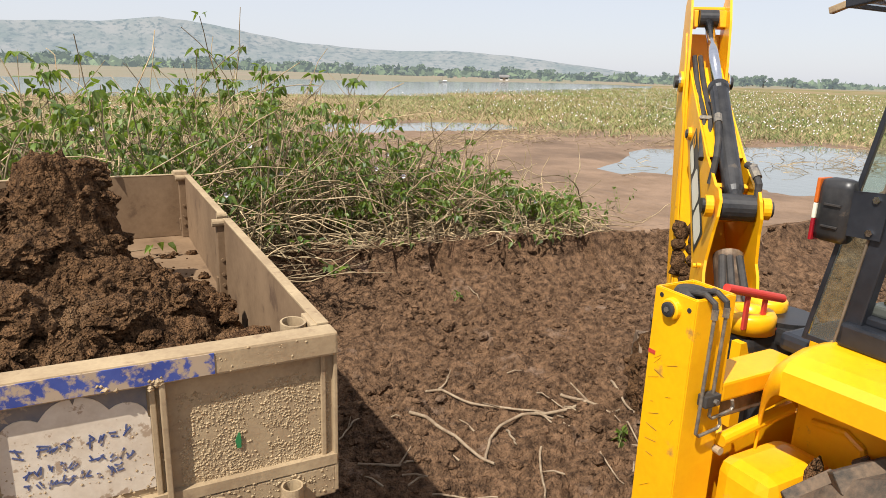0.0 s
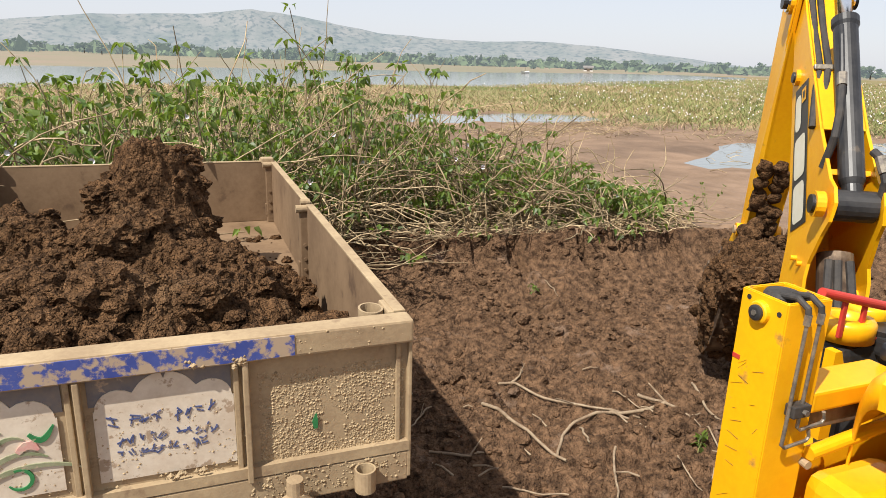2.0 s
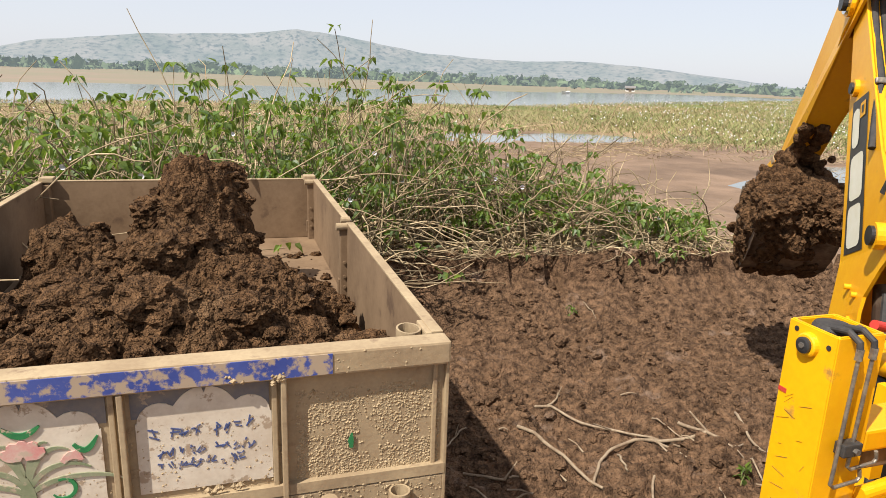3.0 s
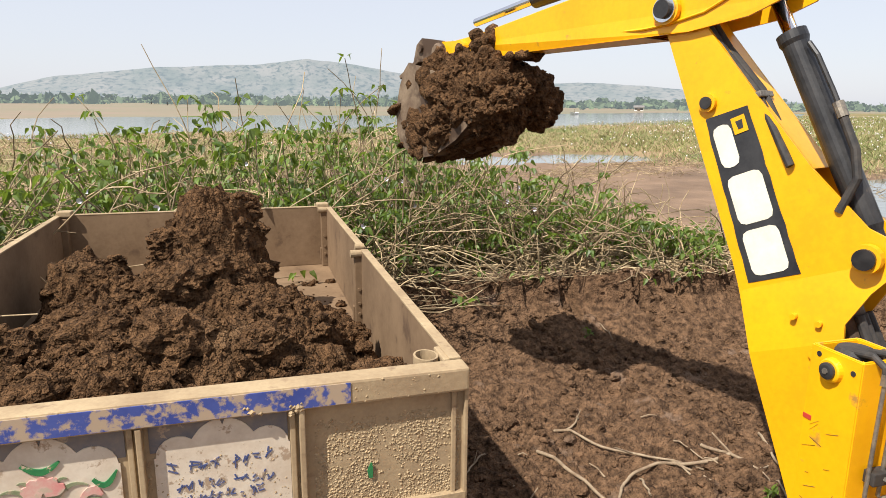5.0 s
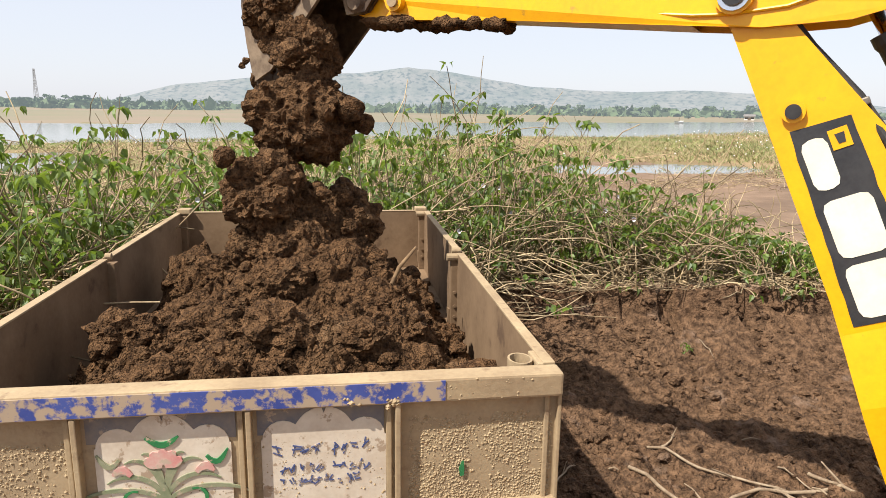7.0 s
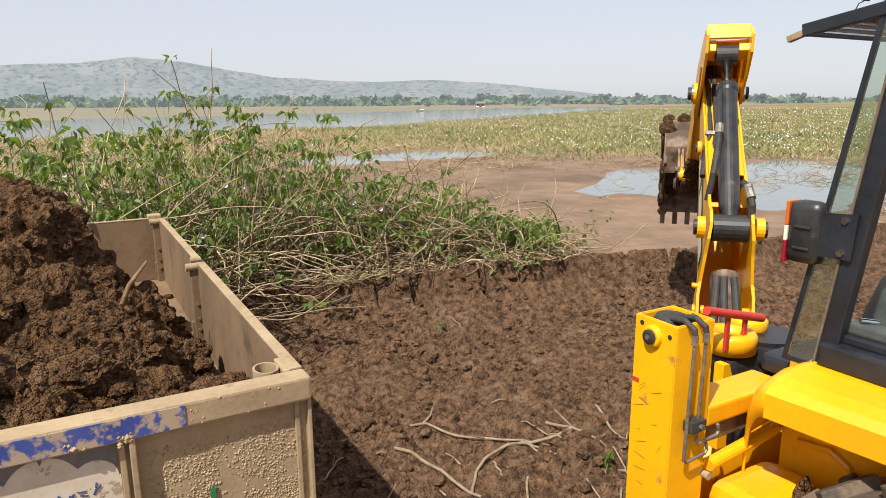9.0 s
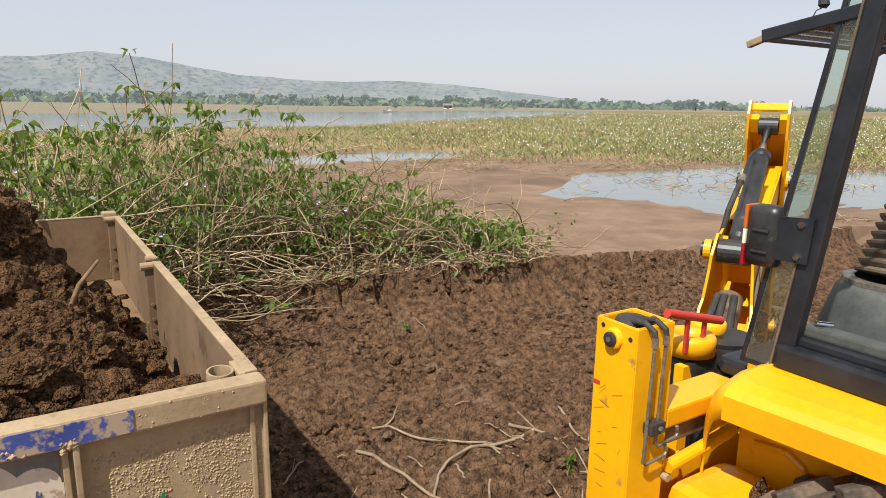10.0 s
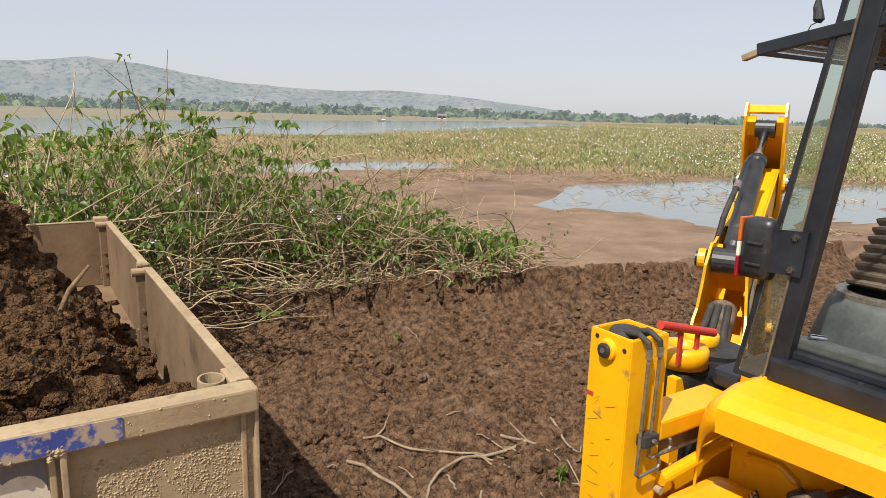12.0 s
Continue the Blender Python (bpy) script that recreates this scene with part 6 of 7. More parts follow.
def stem_path(rs, p0, az, lean, length, droop, n=9, wig=0.09):
    """A stem that leaves the ground at an angle and bends over under its weight."""
    d = np.array([math.cos(az) * math.sin(lean), math.sin(az) * math.sin(lean), math.cos(lean)])
    pts, p = [np.array(p0, float)], np.array(p0, float)
    st = length / (n - 1)
    for k in range(n - 1):
        d = d + rs.normal(size=3) * wig + np.array([0, 0, -droop])
        d /= np.linalg.norm(d)
        p = p + d * st
        if p[2] < FLAT + 0.03 and p0[2] > FLAT - 0.1:
            p[2] = FLAT + 0.03 + 0.05 * rs.rand()
            d[2] = abs(d[2]) * 0.4
        pts.append(p.copy())
    return np.array(pts)


def build_bush(cx, cy, rad, seed):
    rs = np.random.RandomState(seed)
    h = bush_height(cx) * rs.uniform(0.88, 1.06)
    dry = float(max(np.clip((cx - 1.1) / 2.0, 0, 1), np.clip((-2.0 - cx) / 0.8, 0, 0.58)))
    gx, gy = cx, cy
    base = Vector((gx, gy, FLAT))
    V, F, LV, GV, GF = [], [], [], [], []
    o = np.array(base)

    def hold(pts):
        """The bank's edge: stems hang only a little way over it."""
        over = np.maximum(o[1] - 0.5 - pts[:, 1], 0)
        pts[:, 1] += over - 0.22 * np.tanh(over / 0.22)

    def whorl(p, n, size, tip):
        """Leaves spreading from one node and hanging down."""
        turn = rs.rand() * 6.283
        for q in range(n):
            az = turn + 6.283 * q / n + rs.normal() * 0.3
            dv = np.array([math.cos(az), math.sin(az), rs.uniform(-1.9, -0.35) if rs.rand() < 0.85 else 0.5])
            reach = 0.02 + (0.03 if tip else 0.06) * rs.rand()
            st = p + reach * np.array([math.cos(az), math.sin(az), 0.5])
            LV.append((st - o, dv, size * rs.uniform(0.7, 1.25)))

    for k in range(int(84 + 40 * dry)):
        a, r = rs.rand() * 6.283, rad * math.sqrt(rs.rand())
        p0 = o + np.array([math.cos(a) * r, math.sin(a) * r * 0.9, -0.04])
        kind = rs.rand()
        if kind < 0.27 - 0.13 * dry:      # upright shoot with drooping whorls at its tip
            pts = stem_path(rs, p0, rs.rand() * 6.283, rs.uniform(0.05, 0.5), h * rs.uniform(0.55, 1.24), 0.012, 11, 0.08)
            hold(pts)
            green = rs.rand() < 0.45
            tube_arrays(*((GV, GF) if green else (V, F)), pts - o, 0.009, 0.004)
            whorl(pts[-1], rs.randint(6, 10), 0.092, True)
            for q in range(rs.randint(1, 4)):
                whorl(pts[rs.randint(5, 10)], rs.randint(2, 5), 0.085, False)
        elif kind < 0.80:                # arching dry stem
            pts = stem_path(rs, p0, rs.rand() * 6.283, rs.uniform(0.3, 1.15), h * rs.uniform(0.9, 1.6) + 0.3, rs.uniform(0.08, 0.2), 13, 0.15)
            hold(pts)
            tube_arrays(V, F, pts - o, rs.uniform(0.007, 0.012), 0.004)
            if rs.rand() < (0.38 if dry < 0.6 else 0.15):
                whorl(pts[rs.randint(6, 13)], rs.randint(3, 6), 0.08, False)
        else:                            # creeping tangle
            p0[2] += rs.uniform(0.05, 0.55 * h)
            pts = stem_path(rs, p0, rs.rand() * 6.283, rs.uniform(0.9, 1.7), rs.uniform(0.8, 1.7), 0.04, 13, 0.2)
            hold(pts)
            tube_arrays(V, F, pts - o, rs.uniform(0.006, 0.011), 0.005)
    # leaf clumps on the flanks and inside
    for k in range(int(27 * (1 - 0.55 * dry))):
        a, r = rs.rand() * 6.283, rad * 1.05 * math.sqrt(rs.rand())
        z = rs.rand() ** 1.1 * h * 0.75 * (1 - 0.45 * (r / rad) ** 2)
        c = o + np.array([math.cos(a) * r, math.sin(a) * r, 0.08 + z])
        s2 = stem_path(rs, c - np.array([0, 0, 0.05]), a, 0.7, 0.22, 0.0, 5, 0.1)
        tube_arrays(GV, GF, s2 - o, 0.004, 0.002, 4)
        whorl(s2[-1], rs.randint(6, 11), 0.084, True)
        whorl(s2[-3], rs.randint(3, 6), 0.07, False)
    b = thing("bush", Matrix.Translation(base), "low sprawling bush, mostly bare pale stems" if dry > 0.6 else "tangled green bush with pale arching stems and heart-shaped leaves", "bush", "bushes along the bank")
    lv, lf = leaf_mesh(LV, seed)
    for nm, vv, ff, mt in (("dry_stems", V, F, STEM), ("green_stems", GV, GF, GSTEM), ("leaves", lv, lf, LEAF)):
        if len(ff):
            ob = from_arrays(nm, np.array(vv), ff, mt, nm != "leaves")
            ob.parent = b
            tagged(ob, kind="stuff")
    # a few pale blossoms
    bm = bmesh.new()
    n = 0
    for k in range(rs.randint(0, 4)):
        a, r = rs.rand() * 6.283, rad * rs.uniform(0.3, 0.9)
        c = Vector((math.cos(a) * r, math.sin(a) * r - 0.1, h * rs.uniform(0.45, 0.8)))
        ring = [bm.verts.new(c + Vector((0.026 * math.cos(q), -0.012, 0.026 * math.sin(q)))) for q in np.linspace(0, 6.283, 10, endpoint=False)]
        mid = bm.verts.new(c + Vector((0, 0.02, 0)))
        for i in range(10):
            bm.faces.new((ring[i], ring[(i + 1) % 10], mid))
        n += 1
    if n:
        tagged(part("blossoms", bm, FLOWER, b), kind="stuff")
    else:
        bm.free()


def build_bushes():
    rs = np.random.RandomState(9)
    k = 0
    for row, (y0, xs) in enumerate(((0.35, np.arange(-5.6, 4.9, 0.72)), (1.25, np.arange(-6.2, 4.2, 0.85)), (2.4, np.arange(-7.5, 3.0, 1.1)))):
        for x in xs:
            front = float(np.interp(x, [-8, -3.6, -2.3, -2.0, 0.1, 0.6, 1.4, 2.0, 4.8], [3.4, 3.55, 3.7, 3.75, 3.95, 4.95, 5.0, 4.8, 4.3]))
            build_bush(x + rs.uniform(-0.15, 0.15), front + y0 + rs.uniform(-0.1, 0.15), 0.48 if row == 0 else 0.58, 100 + k)
            k += 1
    # along the west side of the trailer
    for x, y in ((-2.9, 2.9), (-3.3, 2.3), (-3.9, 3.1), (-2.75, 3.45), (-4.6, 2.4), (-3.5, 1.5)):
        build_bush(x, y, 0.5, 100 + k)
        k += 1


build_bushes()


def build_tall_twigs():
    """Long bare shoots that stand above the bushes."""
    rs = np.random.RandomState(31)
    for x, y, top, lean, az, leafy in ((0.02, 4.4, 2.32, 0.30, 2.9, 3), (-0.10, 4.6, 2.45, 0.10, 1.0, 0), (0.2, 4.7, 2.42, 0.16, 0.3, 5), (-1.2, 4.5, 2.35, 0.12, 1.2, 12), (2.0, 5.1, 2.15, 0.12, 1.4, 14), (1.55, 5.0, 1.95, 0.1, 1.0, 8), (-2.6, 4.3, 2.1, 0.1, 2.0, 10), (2.9, 5.3, 1.45, 0.08, 1.2, 8), (-3.1, 4.4, 2.0, 0.15, 0.5, 10), (1.1, 4.9, 2.1, 0.1, 0.4, 9), (3.3, 5.5, 1.2, 0.05, 0.4, 7), (0.55, 5.1, 2.28, 0.14, 0.2, 9), (0.85, 5.3, 2.0, 0.2, 0.1, 9), (-0.6, 4.6, 2.22, 0.12, 2.2, 9), (-1.7, 4.7, 2.2, 0.15, 0.6, 9), (-3.6, 4.3, 2.05, 0.2, 1.6, 9), (-2.9, 4.6, 2.3, 0.15, 0.1, 10), (1.75, 5.3, 2.2, 0.1, 0.5, 10), (2.4, 5.4, 1.75, 0.12, 0.5, 9)):
        V, F, LV = [], [], []
        o = np.array([x, y, FLAT - 0.02])
        pts = stem_path(rs, o, az, lean, (top - FLAT) / math.cos(lean), 0.006, 10, 0.05)
        tube_arrays(V, F, pts - o, 0.009, 0.003)
        for q in range(3):
            i = rs.randint(5, 9)
            s2 = stem_path(rs, pts[i], rs.rand() * 6.28, 0.5, 0.35, 0.0, 6, 0.08)
            tube_arrays(V, F, s2 - o, 0.004, 0.002)
        for q in range(leafy):
            i = 9 if q < 7 else rs.randint(6, 10)
            az = q * 0.9 + rs.normal() * 0.2
            LV.append((pts[i] + 0.035 * np.array([math.cos(az), math.sin(az), 0.4]) - o, np.array([math.cos(az), math.sin(az), rs.uniform(-1.8, -0.2)]), rs.uniform(0.08, 0.125)))
        t = thing("shoot", Matrix.Translation(o), "tall thin shoot with drooping leaves" if leafy > 4 else "tall nearly bare twig", "plant", "tall shoots above the bushes")
        ob = from_arrays("stem", np.array(V), F, STEM, True)
        ob.parent = t
        if LV:
            ob = from_arrays("leaves", *leaf_mesh(LV, 5), LEAF)
            ob.parent = t
            tagged(ob, kind="stuff")


build_tall_twigs()


def build_seedlings():
    rs = np.random.RandomState(17)
    spots = [(2.62, 3.86), (5.0, 5.0), (5.4, 5.4), (4.4, 5.6), (5.9, 5.1), (4.9, 6.2), (3.9, 6.4), (4.2, 7.2), (5.1, 4.5), (2.23, 0.98), (6.0, 6.4), (3.4, 7.4)]
    for k, (x, y) in enumerate(spots):
        z = float(ground_z(np.array(x), np.array(y)))
        o = np.array([x, y, z - 0.01])
        V, F, LV = [], [], []
        h = 0.12 if k in (0, 9) else rs.uniform(0.22, 0.42)
        for q in range(3):
            pts = stem_path(rs, o, rs.rand() * 6.28, rs.uniform(0.1, 0.5), h, 0.01, 6, 0.08)
            tube_arrays(V, F, pts - o, 0.004, 0.002, 4)
            for j in range(6):
                i = rs.randint(2, 6)
                LV.append((pts[i] - o, rs.normal(size=3) + np.array([0, 0, -0.2]), rs.uniform(0.035, 0.06)))
        t = thing("seedling", Matrix.Translation(o), "small green seedling on bare mud", "plant", "seedlings on the mud")
        for nm, vv, ff, mt in (("stem", V, F, GSTEM), ("leaves", *leaf_mesh(LV, k), LEAF)):
            ob = from_arrays(nm, np.array(vv), ff, mt)
            ob.parent = t
            tagged(ob, kind="stuff")


build_seedlings()


def build_marsh():
    """Dry grass, green plants with white blossoms and fallen stalks over the marsh."""
    rs = np.random.RandomState(23)
    near = lambda x: np.interp(x, [-30, 0, 8, 10, 14, 20, 24, 40], [10, 17, 23, 22.5, 17.5, 12.8, 10, 6])
    sets = {"dry": ([], []), "green": ([], []), "bloom": ([], [])}

    def blade(key, x, y, z, h, w, lean, az):
        V, F = sets[key]
        b = len(V)
        s = np.array([math.cos(az + 1.57), math.sin(az + 1.57), 0]) * w
        t = np.array([math.cos(az) * lean, math.sin(az) * lean, 1.0]) * h
        p = np.array([x, y, z])
        V.extend([p - s, p + s, p + t * 0.6 + s * 0.7 + np.array([0, 0, 0.05 * h]), p + t])
        F.extend([(b, b + 1, b + 2), (b, b + 2, b + 3)])

    m = 60000
    D = 11 * (15.0 ** rs.rand(m))
    A = rs.uniform(-0.55, 1.22, m)
    X, Y = D * np.sin(A), D * np.cos(A)
    Z = ground_z(X, Y)
    ok = (Y > near(X) + 2.5 * rs.normal(size=m)) & (Y < lake_near(X) - 0.5 + 2 * rs.rand(m)) & (Z > LAKE - 0.14) & ((Z > LAKE) | (rs.rand(m) > 0.75))
    X, Y, Z, D = (q[ok][:14000] for q in (X, Y, Z, D))
    for x, y, z, d in zip(X, Y, Z, D):
        az = math.atan2(x, y)
        g = float(np.clip((az - 0.42 + 0.08 * rs.normal()) / 0.4, 0, 1) * np.clip((d - 15) / 18, 0, 1)) + 0.12
        sc = 0.7 + d / 70
        if rs.rand() < g:
            for q in range(13):
                blade("green" if rs.rand() < 0.72 else "dry", x + rs.normal() * 0.3 * sc, y + rs.normal() * 0.3 * sc, z, rs.uniform(0.06, 0.27), 0.012 * sc, rs.uniform(0.2, 2.2), rs.rand() * 6.28)
            if rs.rand() < 0.2 * min(1, g):
                V, F = sets["bloom"]
                b = len(V)
                c = np.array([x, y, z + rs.uniform(0.18, 0.36)])
                s = 0.032 * sc
                V.extend([c + np.array(v) * s for v in ((1, 0, 0), (0, 1, 0), (-1, 0, 0), (0, -1, 0), (0, 0, 1), (0, 0, -1))])
                F.extend([(b, b + 1, b + 4), (b + 1, b + 2, b + 4), (b + 2, b + 3, b + 4), (b + 3, b, b + 4), (b + 1, b, b + 5), (b + 2, b + 1, b + 5), (b + 3, b + 2, b + 5), (b, b + 3, b + 5)])
        else:
            for q in range(9):
                blade("dry" if rs.rand() < 0.75 else "green", x + rs.normal() * 0.3 * sc, y + rs.normal() * 0.3 * sc, z, rs.uniform(0.04, 0.17), 0.009 * sc, rs.uniform(0.4, 3.0), rs.rand() * 6.28)
    for key, nm, mt, lab in (("dry", "dry_grass", DRYGRASS, "dry straw-coloured marsh grass and stalks"), ("green", "marsh_plants", GRASS, "green marsh plants"), ("bloom", "white_blossoms", FLOWER, "white blossoms over the marsh plants")):
        V, F = sets[key]
        tagged(from_arrays(nm, np.array(V), F, mt), lab, "marsh plants", kind="stuff")
    # fallen stalks in drifts on the mud and in the puddles
    V, F = [], []
    for cx, cy, rx, ry, m in ((8.2, 14.5, 4.0, 1.0, 240), (12, 16.5, 4, 1.0, 220), (16, 12.6, 3.5, 0.8, 200), (21, 9.5, 3, 1.0, 160), (13.2, 9.0, 3.0, 1.6, 60), (6.0, 11.5, 1.4, 0.8, 60), (16, 7.4, 2.5, 1.6, 70), (10.5, 3.9, 1.5, 0.3, 30)):
        for k in range(m):
            x, y = cx + rs.normal() * rx * 0.5, cy + rs.normal() * ry * 0.5
            z = max(LAKE, float(ground_z(np.array(x), np.array(y)))) + 0.01
            a, l = rs.rand() * 6.28, rs.uniform(0.2, 0.7)
            e = np.array([math.cos(a) * l, math.sin(a) * l, rs.uniform(-0.01, 0.16)])
            p = np.array([x, y, z])
            tube_arrays(V, F, [p, p + e * 0.5 + np.array([0, 0, 0.04]), p + e], 0.008, 0.005, 3)
    tagged(from_arrays("fallen_stalks", np.array(V), F, STEM), "fallen dry stalks on the mud flat", "stalks", kind="stuff")


build_marsh()


# ---- loose things on the dug soil ----
def build_sticks():
    rs = np.random.RandomState(41)
    paths = [[(1.40, 2.12), (1.55, 1.85), (1.72, 1.66), (1.9, 1.52), (2.12, 1.42)], [(2.30, 1.40), (2.0, 1.45), (1.72, 1.50), (1.50, 1.38), (1.34, 1.18)], [(1.18, 1.92), (1.24, 1.62), (1.30, 1.35), (1.37, 1.12)],
             [(2.25, 1.62), (2.30, 1.40), (2.36, 1.22)], [(2.78, 1.68), (2.66, 1.42), (2.60, 1.2), (2.46, 0.98)], [(1.70, 1.10), (1.55, 0.9), (1.42, 0.68)], [(0.84, 1.93), (0.70, 1.85), (0.60, 1.74)],
             [(0.90, 1.02), (1.06, 0.95), (1.22, 0.84)], [(2.0, 0.90), (1.96, 0.72), (1.92, 0.6)], [(2.42, 1.15), (2.30, 0.85), (2.2, 0.6)], [(2.60, 1.38), (2.46, 1.30), (2.36, 1.12)], [(1.9, 1.56), (2.02, 1.36), (2.06, 1.26)], [(1.46, 2.05), (1.56, 2.08), (1.62, 2.2)], [(1.64, 1.40), (1.60, 1.28), (1.55, 1.16)],
             [(2.78, 3.93), (2.79, 3.78), (2.76, 3.62)], [(0.62, 1.45), (0.8, 1.3), (0.92, 1.32)], [(2.1, 1.66), (2.2, 1.5), (2.24, 1.42)]]
    for k, q in enumerate(paths):
        V, F = [], []
        pts = []
        q = np.array(q)
        tt = np.linspace(0, len(q) - 1, 4 * len(q))
        xy = np.stack([np.interp(tt, range(len(q)), q[:, i]) for i in (0, 1)], 1)
        xy[1:-1] += rs.normal(size=xy[1:-1].shape) * 0.008
        sm = xy.copy()
        sm[1:-1] = (xy[:-2] + 2 * xy[1:-1] + xy[2:]) / 4
        for x, y in sm:
            pts.append((x, y, float(ground_z(np.array(x), np.array(y))) + 0.012))
        pts = np.array(pts)
        z = pts[:, 2].copy()
        for _ in range(6):
            z[1:-1] = np.maximum(z[1:-1], (z[:-2] + z[2:]) / 2)
        pts[:, 2] = z
        o = pts[0].copy()
        r = rs.uniform(0.008, 0.0135) if k < 6 else rs.uniform(0.005, 0.011)
        tube_arrays(V, F, pts - o, r, r * 0.7, 7)
        if k % 3 == 0:
            i = len(pts) // 2
            e = pts[i] + np.array([rs.normal() * 0.1, rs.normal() * 0.1, 0.08])
            tube_arrays(V, F, np.array([pts[i], (pts[i] + e) / 2, e]) - o, r * 0.7, r * 0.4, 6)
        ob = from_arrays("stick", np.array(V), F, TWIG, True)
        ob.matrix_basis = Matrix.Translation(o)
        tagged(ob, "pale broken stick lying on the dug soil", "stick", "sticks on the dug soil")
    # the broken pale ends of stalks in the soil
    for k in range(22):
        x, y = rs.uniform(0.6, 2.7), rs.uniform(0.3, 2.2)
        z = float(ground_z(np.array(x), np.array(y)))
        V, F = [], []
        a, l = rs.rand() * 6.28, rs.uniform(0.05, 0.16)
        tube_arrays(V, F, [np.zeros(3), np.array([math.cos(a) * l * 0.5, math.sin(a) * l * 0.5, 0.025]), np.array([math.cos(a) * l, math.sin(a) * l, 0.02])], 0.007, 0.004, 5)
        ob = from_arrays("stick", np.array(V), F, TWIG, True)
        ob.matrix_basis = Matrix.Translation((x, y, z + 0.008))
        tagged(ob, "short splintered stalk in the dug soil", "stick", "sticks on the dug soil")


build_sticks()


def build_clods():
    """Loose clods over the floor and face of the pit."""
    rs = np.random.RandomState(51)
    forms = [lump_arrays(1, 0.85, 0.7, s, 2, 0.9, 1.7) for s in range(10)]
    V, F = [], []
    nv = 0
    m = 60000
    X, Y = rs.uniform(0.05, 7.5, m), rs.uniform(-0.2, 4.7, m)
    ok = (Y < bank_y(X) + 0.1) & ~((X > 4.2) & (Y < 1.0)) & (billow(X * 1.3, Y * 1.3, 2) + 0.25 * rs.rand(m) > 0.6)
    X, Y = X[ok][:7000], Y[ok][:7000]
    for n, (x, y, z) in enumerate(zip(X, Y, ground_z(X, Y))):
        s = 0.005 + 0.045 * rs.rand() ** 5
        v, f = forms[n % 10]
        a = rs.rand() * 6.28
        R = np.array([[math.cos(a), -math.sin(a), 0], [math.sin(a), math.cos(a), 0], [0, 0, 1]])
        V.append((v * s) @ R.T + np.array([x, y, z + s * 0.2]))
        F.extend([[q + nv for q in p] for p in f])
        nv += len(v)
    tagged(from_arrays("clods", np.concatenate(V), F, PITSOIL), "loose clods on the dug soil", "soil", kind="stuff")


build_clods()


# ---- far shore ----
def build_far():
    rs = np.random.RandomState(61)
    protos = []
    for k in range(5):
        t = thing("tree", Matrix.Translation((0, 0, -50)), "hazy dark green tree on the far shore", "tree", "trees on the far shore")
        h, w = 7.0, 3.2 + 0.5 * k
        bm = bmesh.new()
        tube(bm, [(0, 0, -0.5), (0.1, 0, 1.5), (0.0, 0.1, 3.2)], [0.28, 0.2, 0.1], 7)
        for q in range(3):
            a = q * 2.1 + k
            tube(bm, [(0.05, 0, 2.0), (math.cos(a) * 0.8, math.sin(a) * 0.8, 3.4), (math.cos(a) * 1.4, math.sin(a) * 1.4, 4.6)], [0.12, 0.08, 0.03], 5)
        part("trunk", bm, TRUNK, t)
        V, F = [], []
        cl = [(rs.normal() * w * 0.33, rs.normal() * w * 0.33, rs.uniform(1.3, 5.4), rs.uniform(0.9, 1.6)) for _ in range(11)]
        for cx, cy, cz, r in cl:
            for q in range(55):
                d = rs.normal(size=3)
                d = d / np.linalg.norm(d) * r * rs.uniform(0.6, 1.05)
                c = np.array([cx, cy, cz]) + d * np.array([1, 1, 0.75])
                u, v = rs.normal(size=3) * 0.28, rs.normal(size=3) * 0.28
                b = len(V)
                V.extend([c - u, c + v, c + u, c - v])
                F.append((b, b + 1, b + 2, b + 3))
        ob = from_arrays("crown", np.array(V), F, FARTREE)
        ob.parent = t
        protos.append(t)
    m = 0
    for band, (dlo, dhi, cnt, slo, shi) in enumerate(((330, 560, 190, 0.45, 1.05), (250, 330, 30, 0.35, 0.7))):
        for k in range(cnt):
            d = rs.uniform(dlo, dhi)
            az = rs.uniform(-0.52, 1.2)
            if band == 0 and rs.rand() < 0.35:
                az = rs.choice([-0.42, -0.33, 0.16, 0.3, 0.42, 0.55, 0.62, 0.8, 0.95]) + 0.03 * rs.normal()
            x, y = d * math.sin(az), d * math.cos(az)
            if y < float(lake_far(x)) + 15:
                continue
            z = float(ground_z(np.array(x), np.array(y)))
            s = rs.uniform(slo, shi)
            c = copy_thing(protos[m % 5], Matrix.Translation((x, y, z)) @ Matrix.Rotation(rs.rand() * 6.28, 4, "Z") @ Matrix.Diagonal((s * rs.uniform(1, 1.5), s * 1.2, s, 1)))
            m += 1
    for t in protos:
        x, y = 300 * math.sin(0.2 + 0.1 * protos.index(t)), 400
        t.matrix_basis = Matrix.Translation((x, y, float(ground_z(np.array(x), np.array(y)))))
    # low scrub that closes the shore
    V, F = [], []
    for k in range(7500):
        d, az = rs.uniform(290, 620), rs.uniform(-0.56, 1.25)
        x, y = d * math.sin(az), d * math.cos(az)
        if y < float(lake_far(x)) + 25 or vnoise(np.array(az * 14.0), np.array(d * 0.012)) < 0.42:
            continue
        z = float(ground_z(np.array(x), np.array(y)))
        s = rs.uniform(0.8, 2.3)
        for q in range(5):
            c = np.array([x + rs.normal() * s, y + rs.normal() * s, z + s * rs.uniform(0.2, 1.2)])
            u, v = rs.normal(size=3) * s * 0.55, rs.normal(size=3) * s * 0.55
            b = len(V)
            V.extend([c - u, c + v, c + u, c - v])
            F.append((b, b + 1, b + 2, b + 3))
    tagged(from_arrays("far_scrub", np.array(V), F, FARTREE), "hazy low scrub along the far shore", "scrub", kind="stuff")

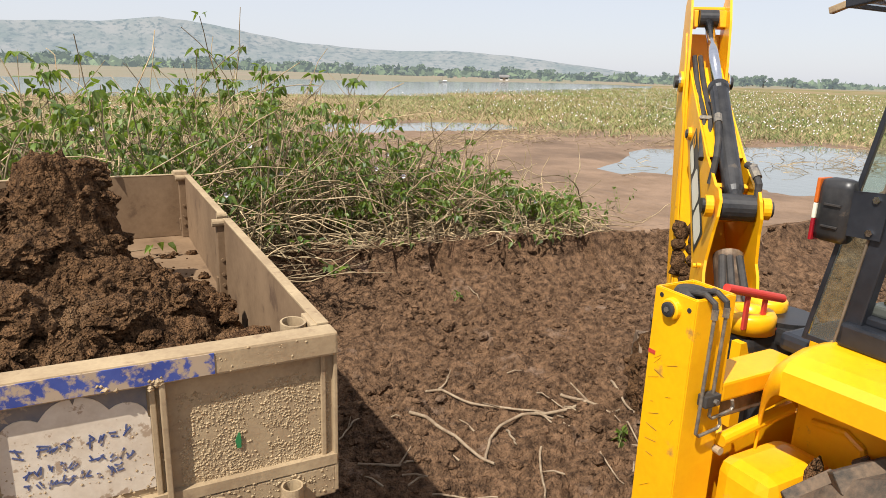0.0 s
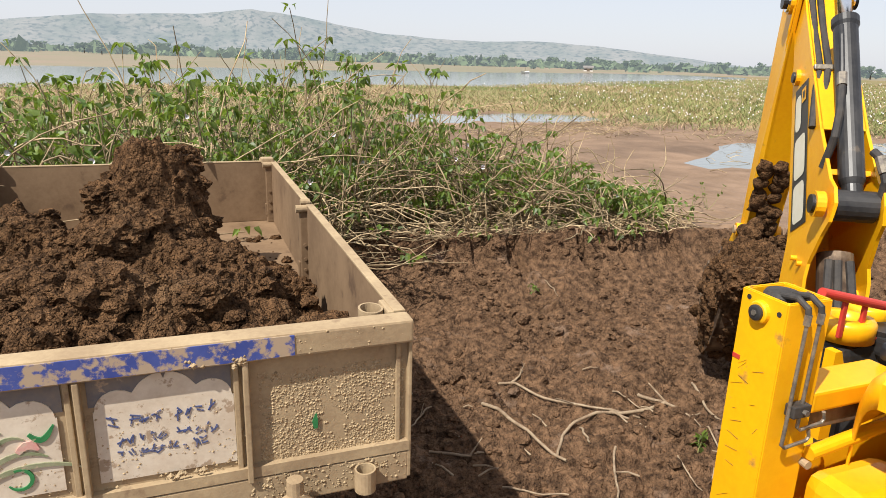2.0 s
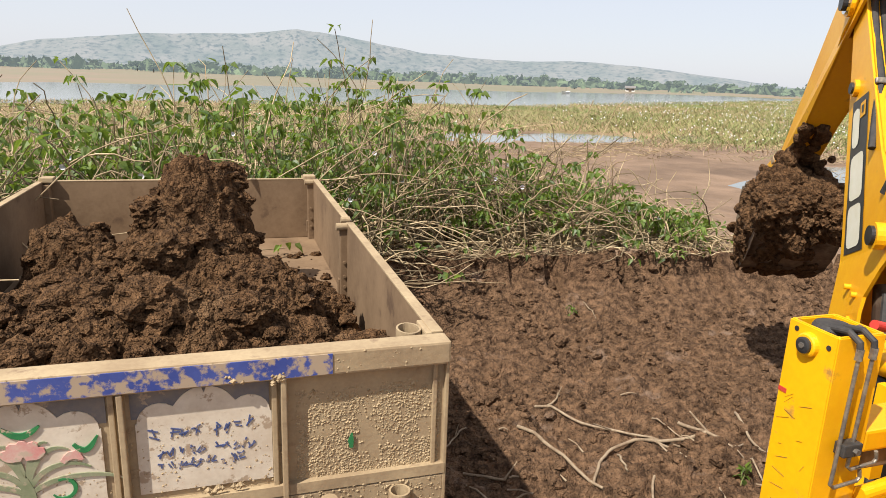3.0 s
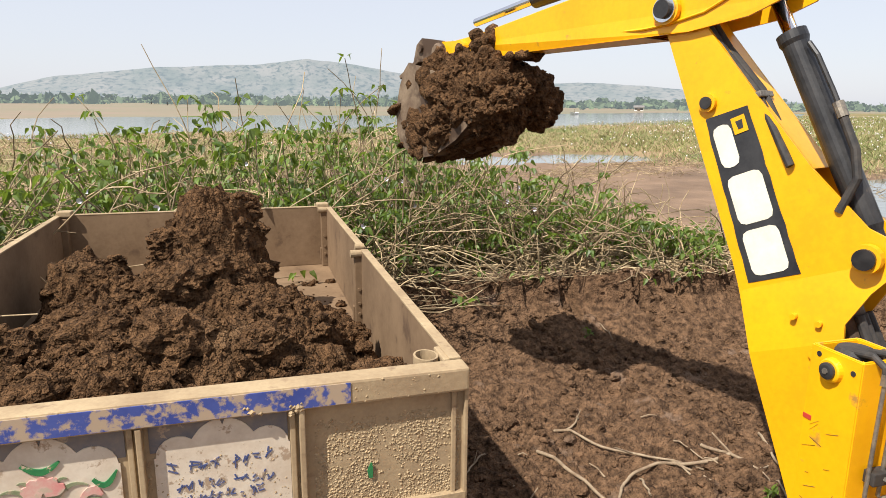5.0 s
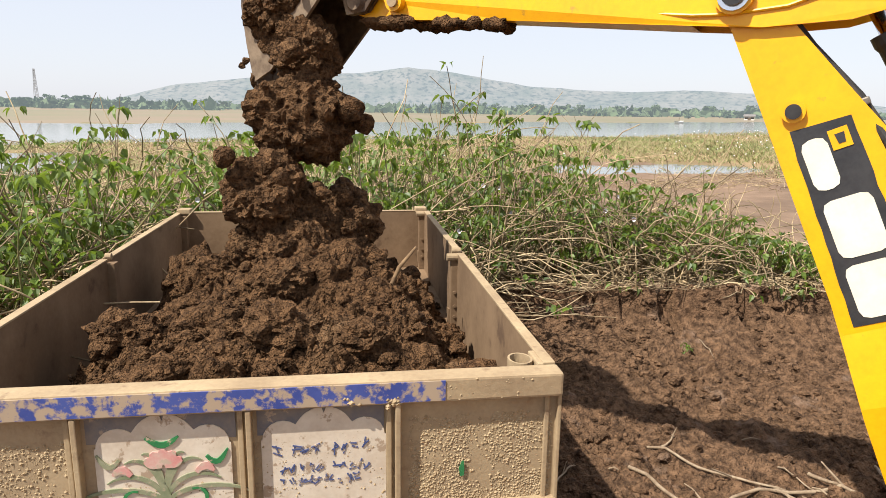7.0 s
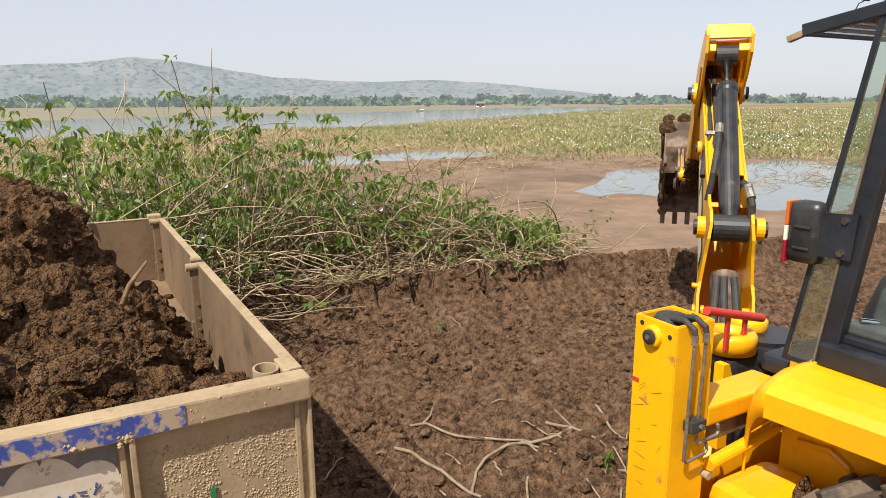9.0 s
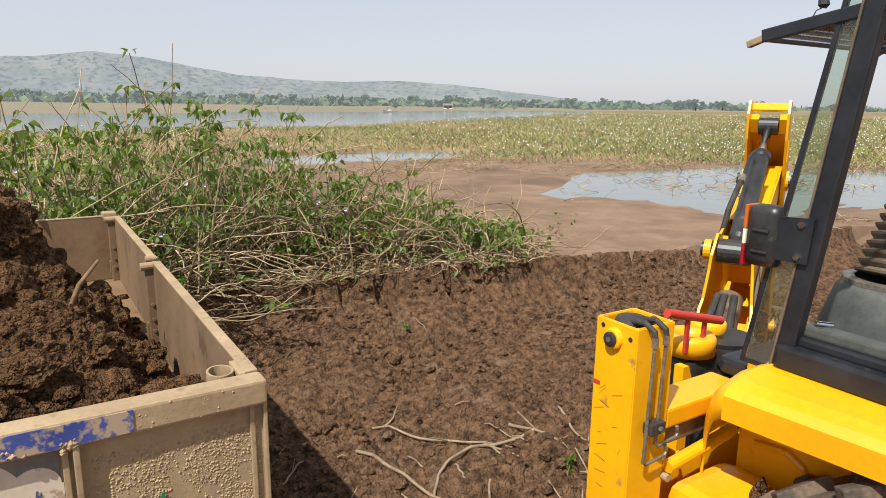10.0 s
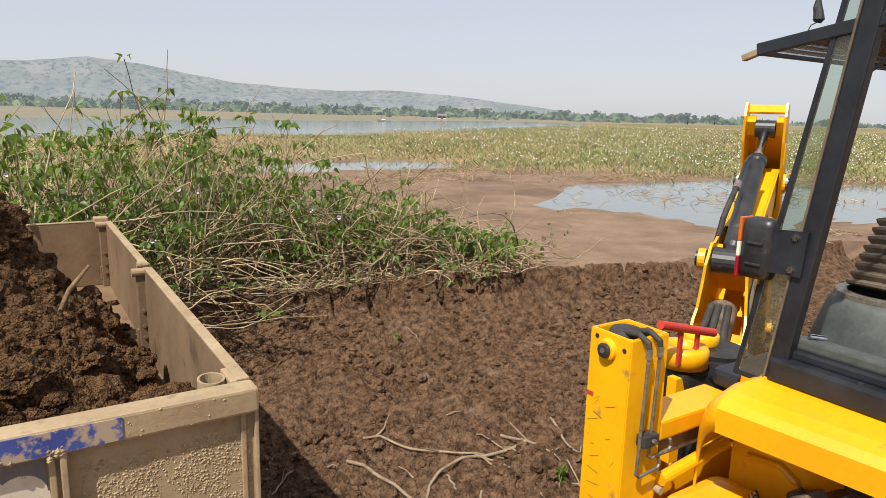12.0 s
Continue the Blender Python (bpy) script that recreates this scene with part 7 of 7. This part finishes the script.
    def house(az, d, w, dep, h, label, nm="house"):
        x, y = d * math.sin(az), d * math.cos(az)
        z = float(ground_z(np.array(x), np.array(y)))
        t = thing(nm, Matrix.Translation((x, y, z)) @ Matrix.Rotation(-az, 4, "Z"), label, "house", "buildings on the far shore")
        bm = bmesh.new()
        box(bm, (-w / 2, 0, -0.5), (w / 2, dep, h), 0.05)
        wl = part("wall", bm, WALLW, t)
        bm = bmesh.new()
        plate(bm, [(-w / 2 - 0.4, h), (w / 2 + 0.4, h), (w / 2 + 0.2, h + 0.7), (-w / 2 - 0.2, h + 0.7)], -0.4, dep + 0.4)
        part("roof", bm, ROOFM, t)
        for k in (-0.3, 0.3):
            bm = bmesh.new()
            box(bm, (k * w - 0.5, -0.06, h * 0.35), (k * w + 0.5, 0.04, h * 0.75), 0)
            part("window", bm, BLACK, t)
        bm = bmesh.new()
        box(bm, (-0.5, -0.06, 0), (0.5, 0.04, h * 0.7), 0)
        part("door", bm, TRUNK, t)

    house(0.207, 430, 11, 6, 3.2, "long whitewashed house among far trees")
    house(0.572, 250, 3.2, 2.5, 1.3, "small white hut at the far water edge", "hut")
    house(0.71, 420, 8, 5, 2.6, "white house among far trees")
    house(0.80, 430, 7, 5, 2.6, "pale house among far trees")
    house(-0.38, 420, 8, 5, 2.6, "pale house among far trees")
    house(-0.33, 430, 6, 5, 2.4, "white house among far trees")
    # lattice mast
    d, az = 520, -0.397
    x, y = d * math.sin(az), d * math.cos(az)
    z = float(ground_z(np.array(x), np.array(y)))
    mast = thing("radio_mast", Matrix.Translation((x, y, z)), "thin grey lattice mast on the far shore", "mast")
    bm = bmesh.new()
    hh = 24.0
    for sx, sy in ((-1, -1), (1, -1), (1, 1), (-1, 1)):
        tube(bm, [(sx * 1.3, sy * 1.3, -0.5), (sx * 0.35, sy * 0.35, hh)], 0.14, 5)
    for k in range(12):
        f0, f1 = 1.3 - 0.95 * k / 12, 1.3 - 0.95 * (k + 1) / 12
        z0, z1 = hh * k / 12, hh * (k + 1) / 12
        for s in (-1, 1):
            tube(bm, [(-f0, s * f0, z0), (f1, s * f1, z1)], 0.08, 4)
            tube(bm, [(f0, s * f0, z0), (-f1, s * f1, z1)], 0.08, 4)
    part("lattice", bm, ROOFM, mast)
    # small boat at the far water edge
    x, y = 0.4157 * 170, 0.9095 * 170
    y = float(lake_far(x)) - 2
    bt = thing("boat", Matrix.Translation((x, y, LAKE)) @ Matrix.Rotation(0.6, 4, "Z"), "small pale boat at the far water edge", "boat")
    bm = bmesh.new()
    plate(bm, [(-1.3, 0.5), (-0.9, 0.0), (0.9, 0.0), (1.4, 0.55), (0.9, 0.42), (-0.9, 0.38)], -0.45, 0.45)
    part("hull", bm, WALLW, bt)
    bm = bmesh.new()
    tube(bm, [(0, 0, 0.1), (0, 0, 1.3)], 0.05, 6)
    part("pole", bm, TRUNK, bt)


build_far()


motions()
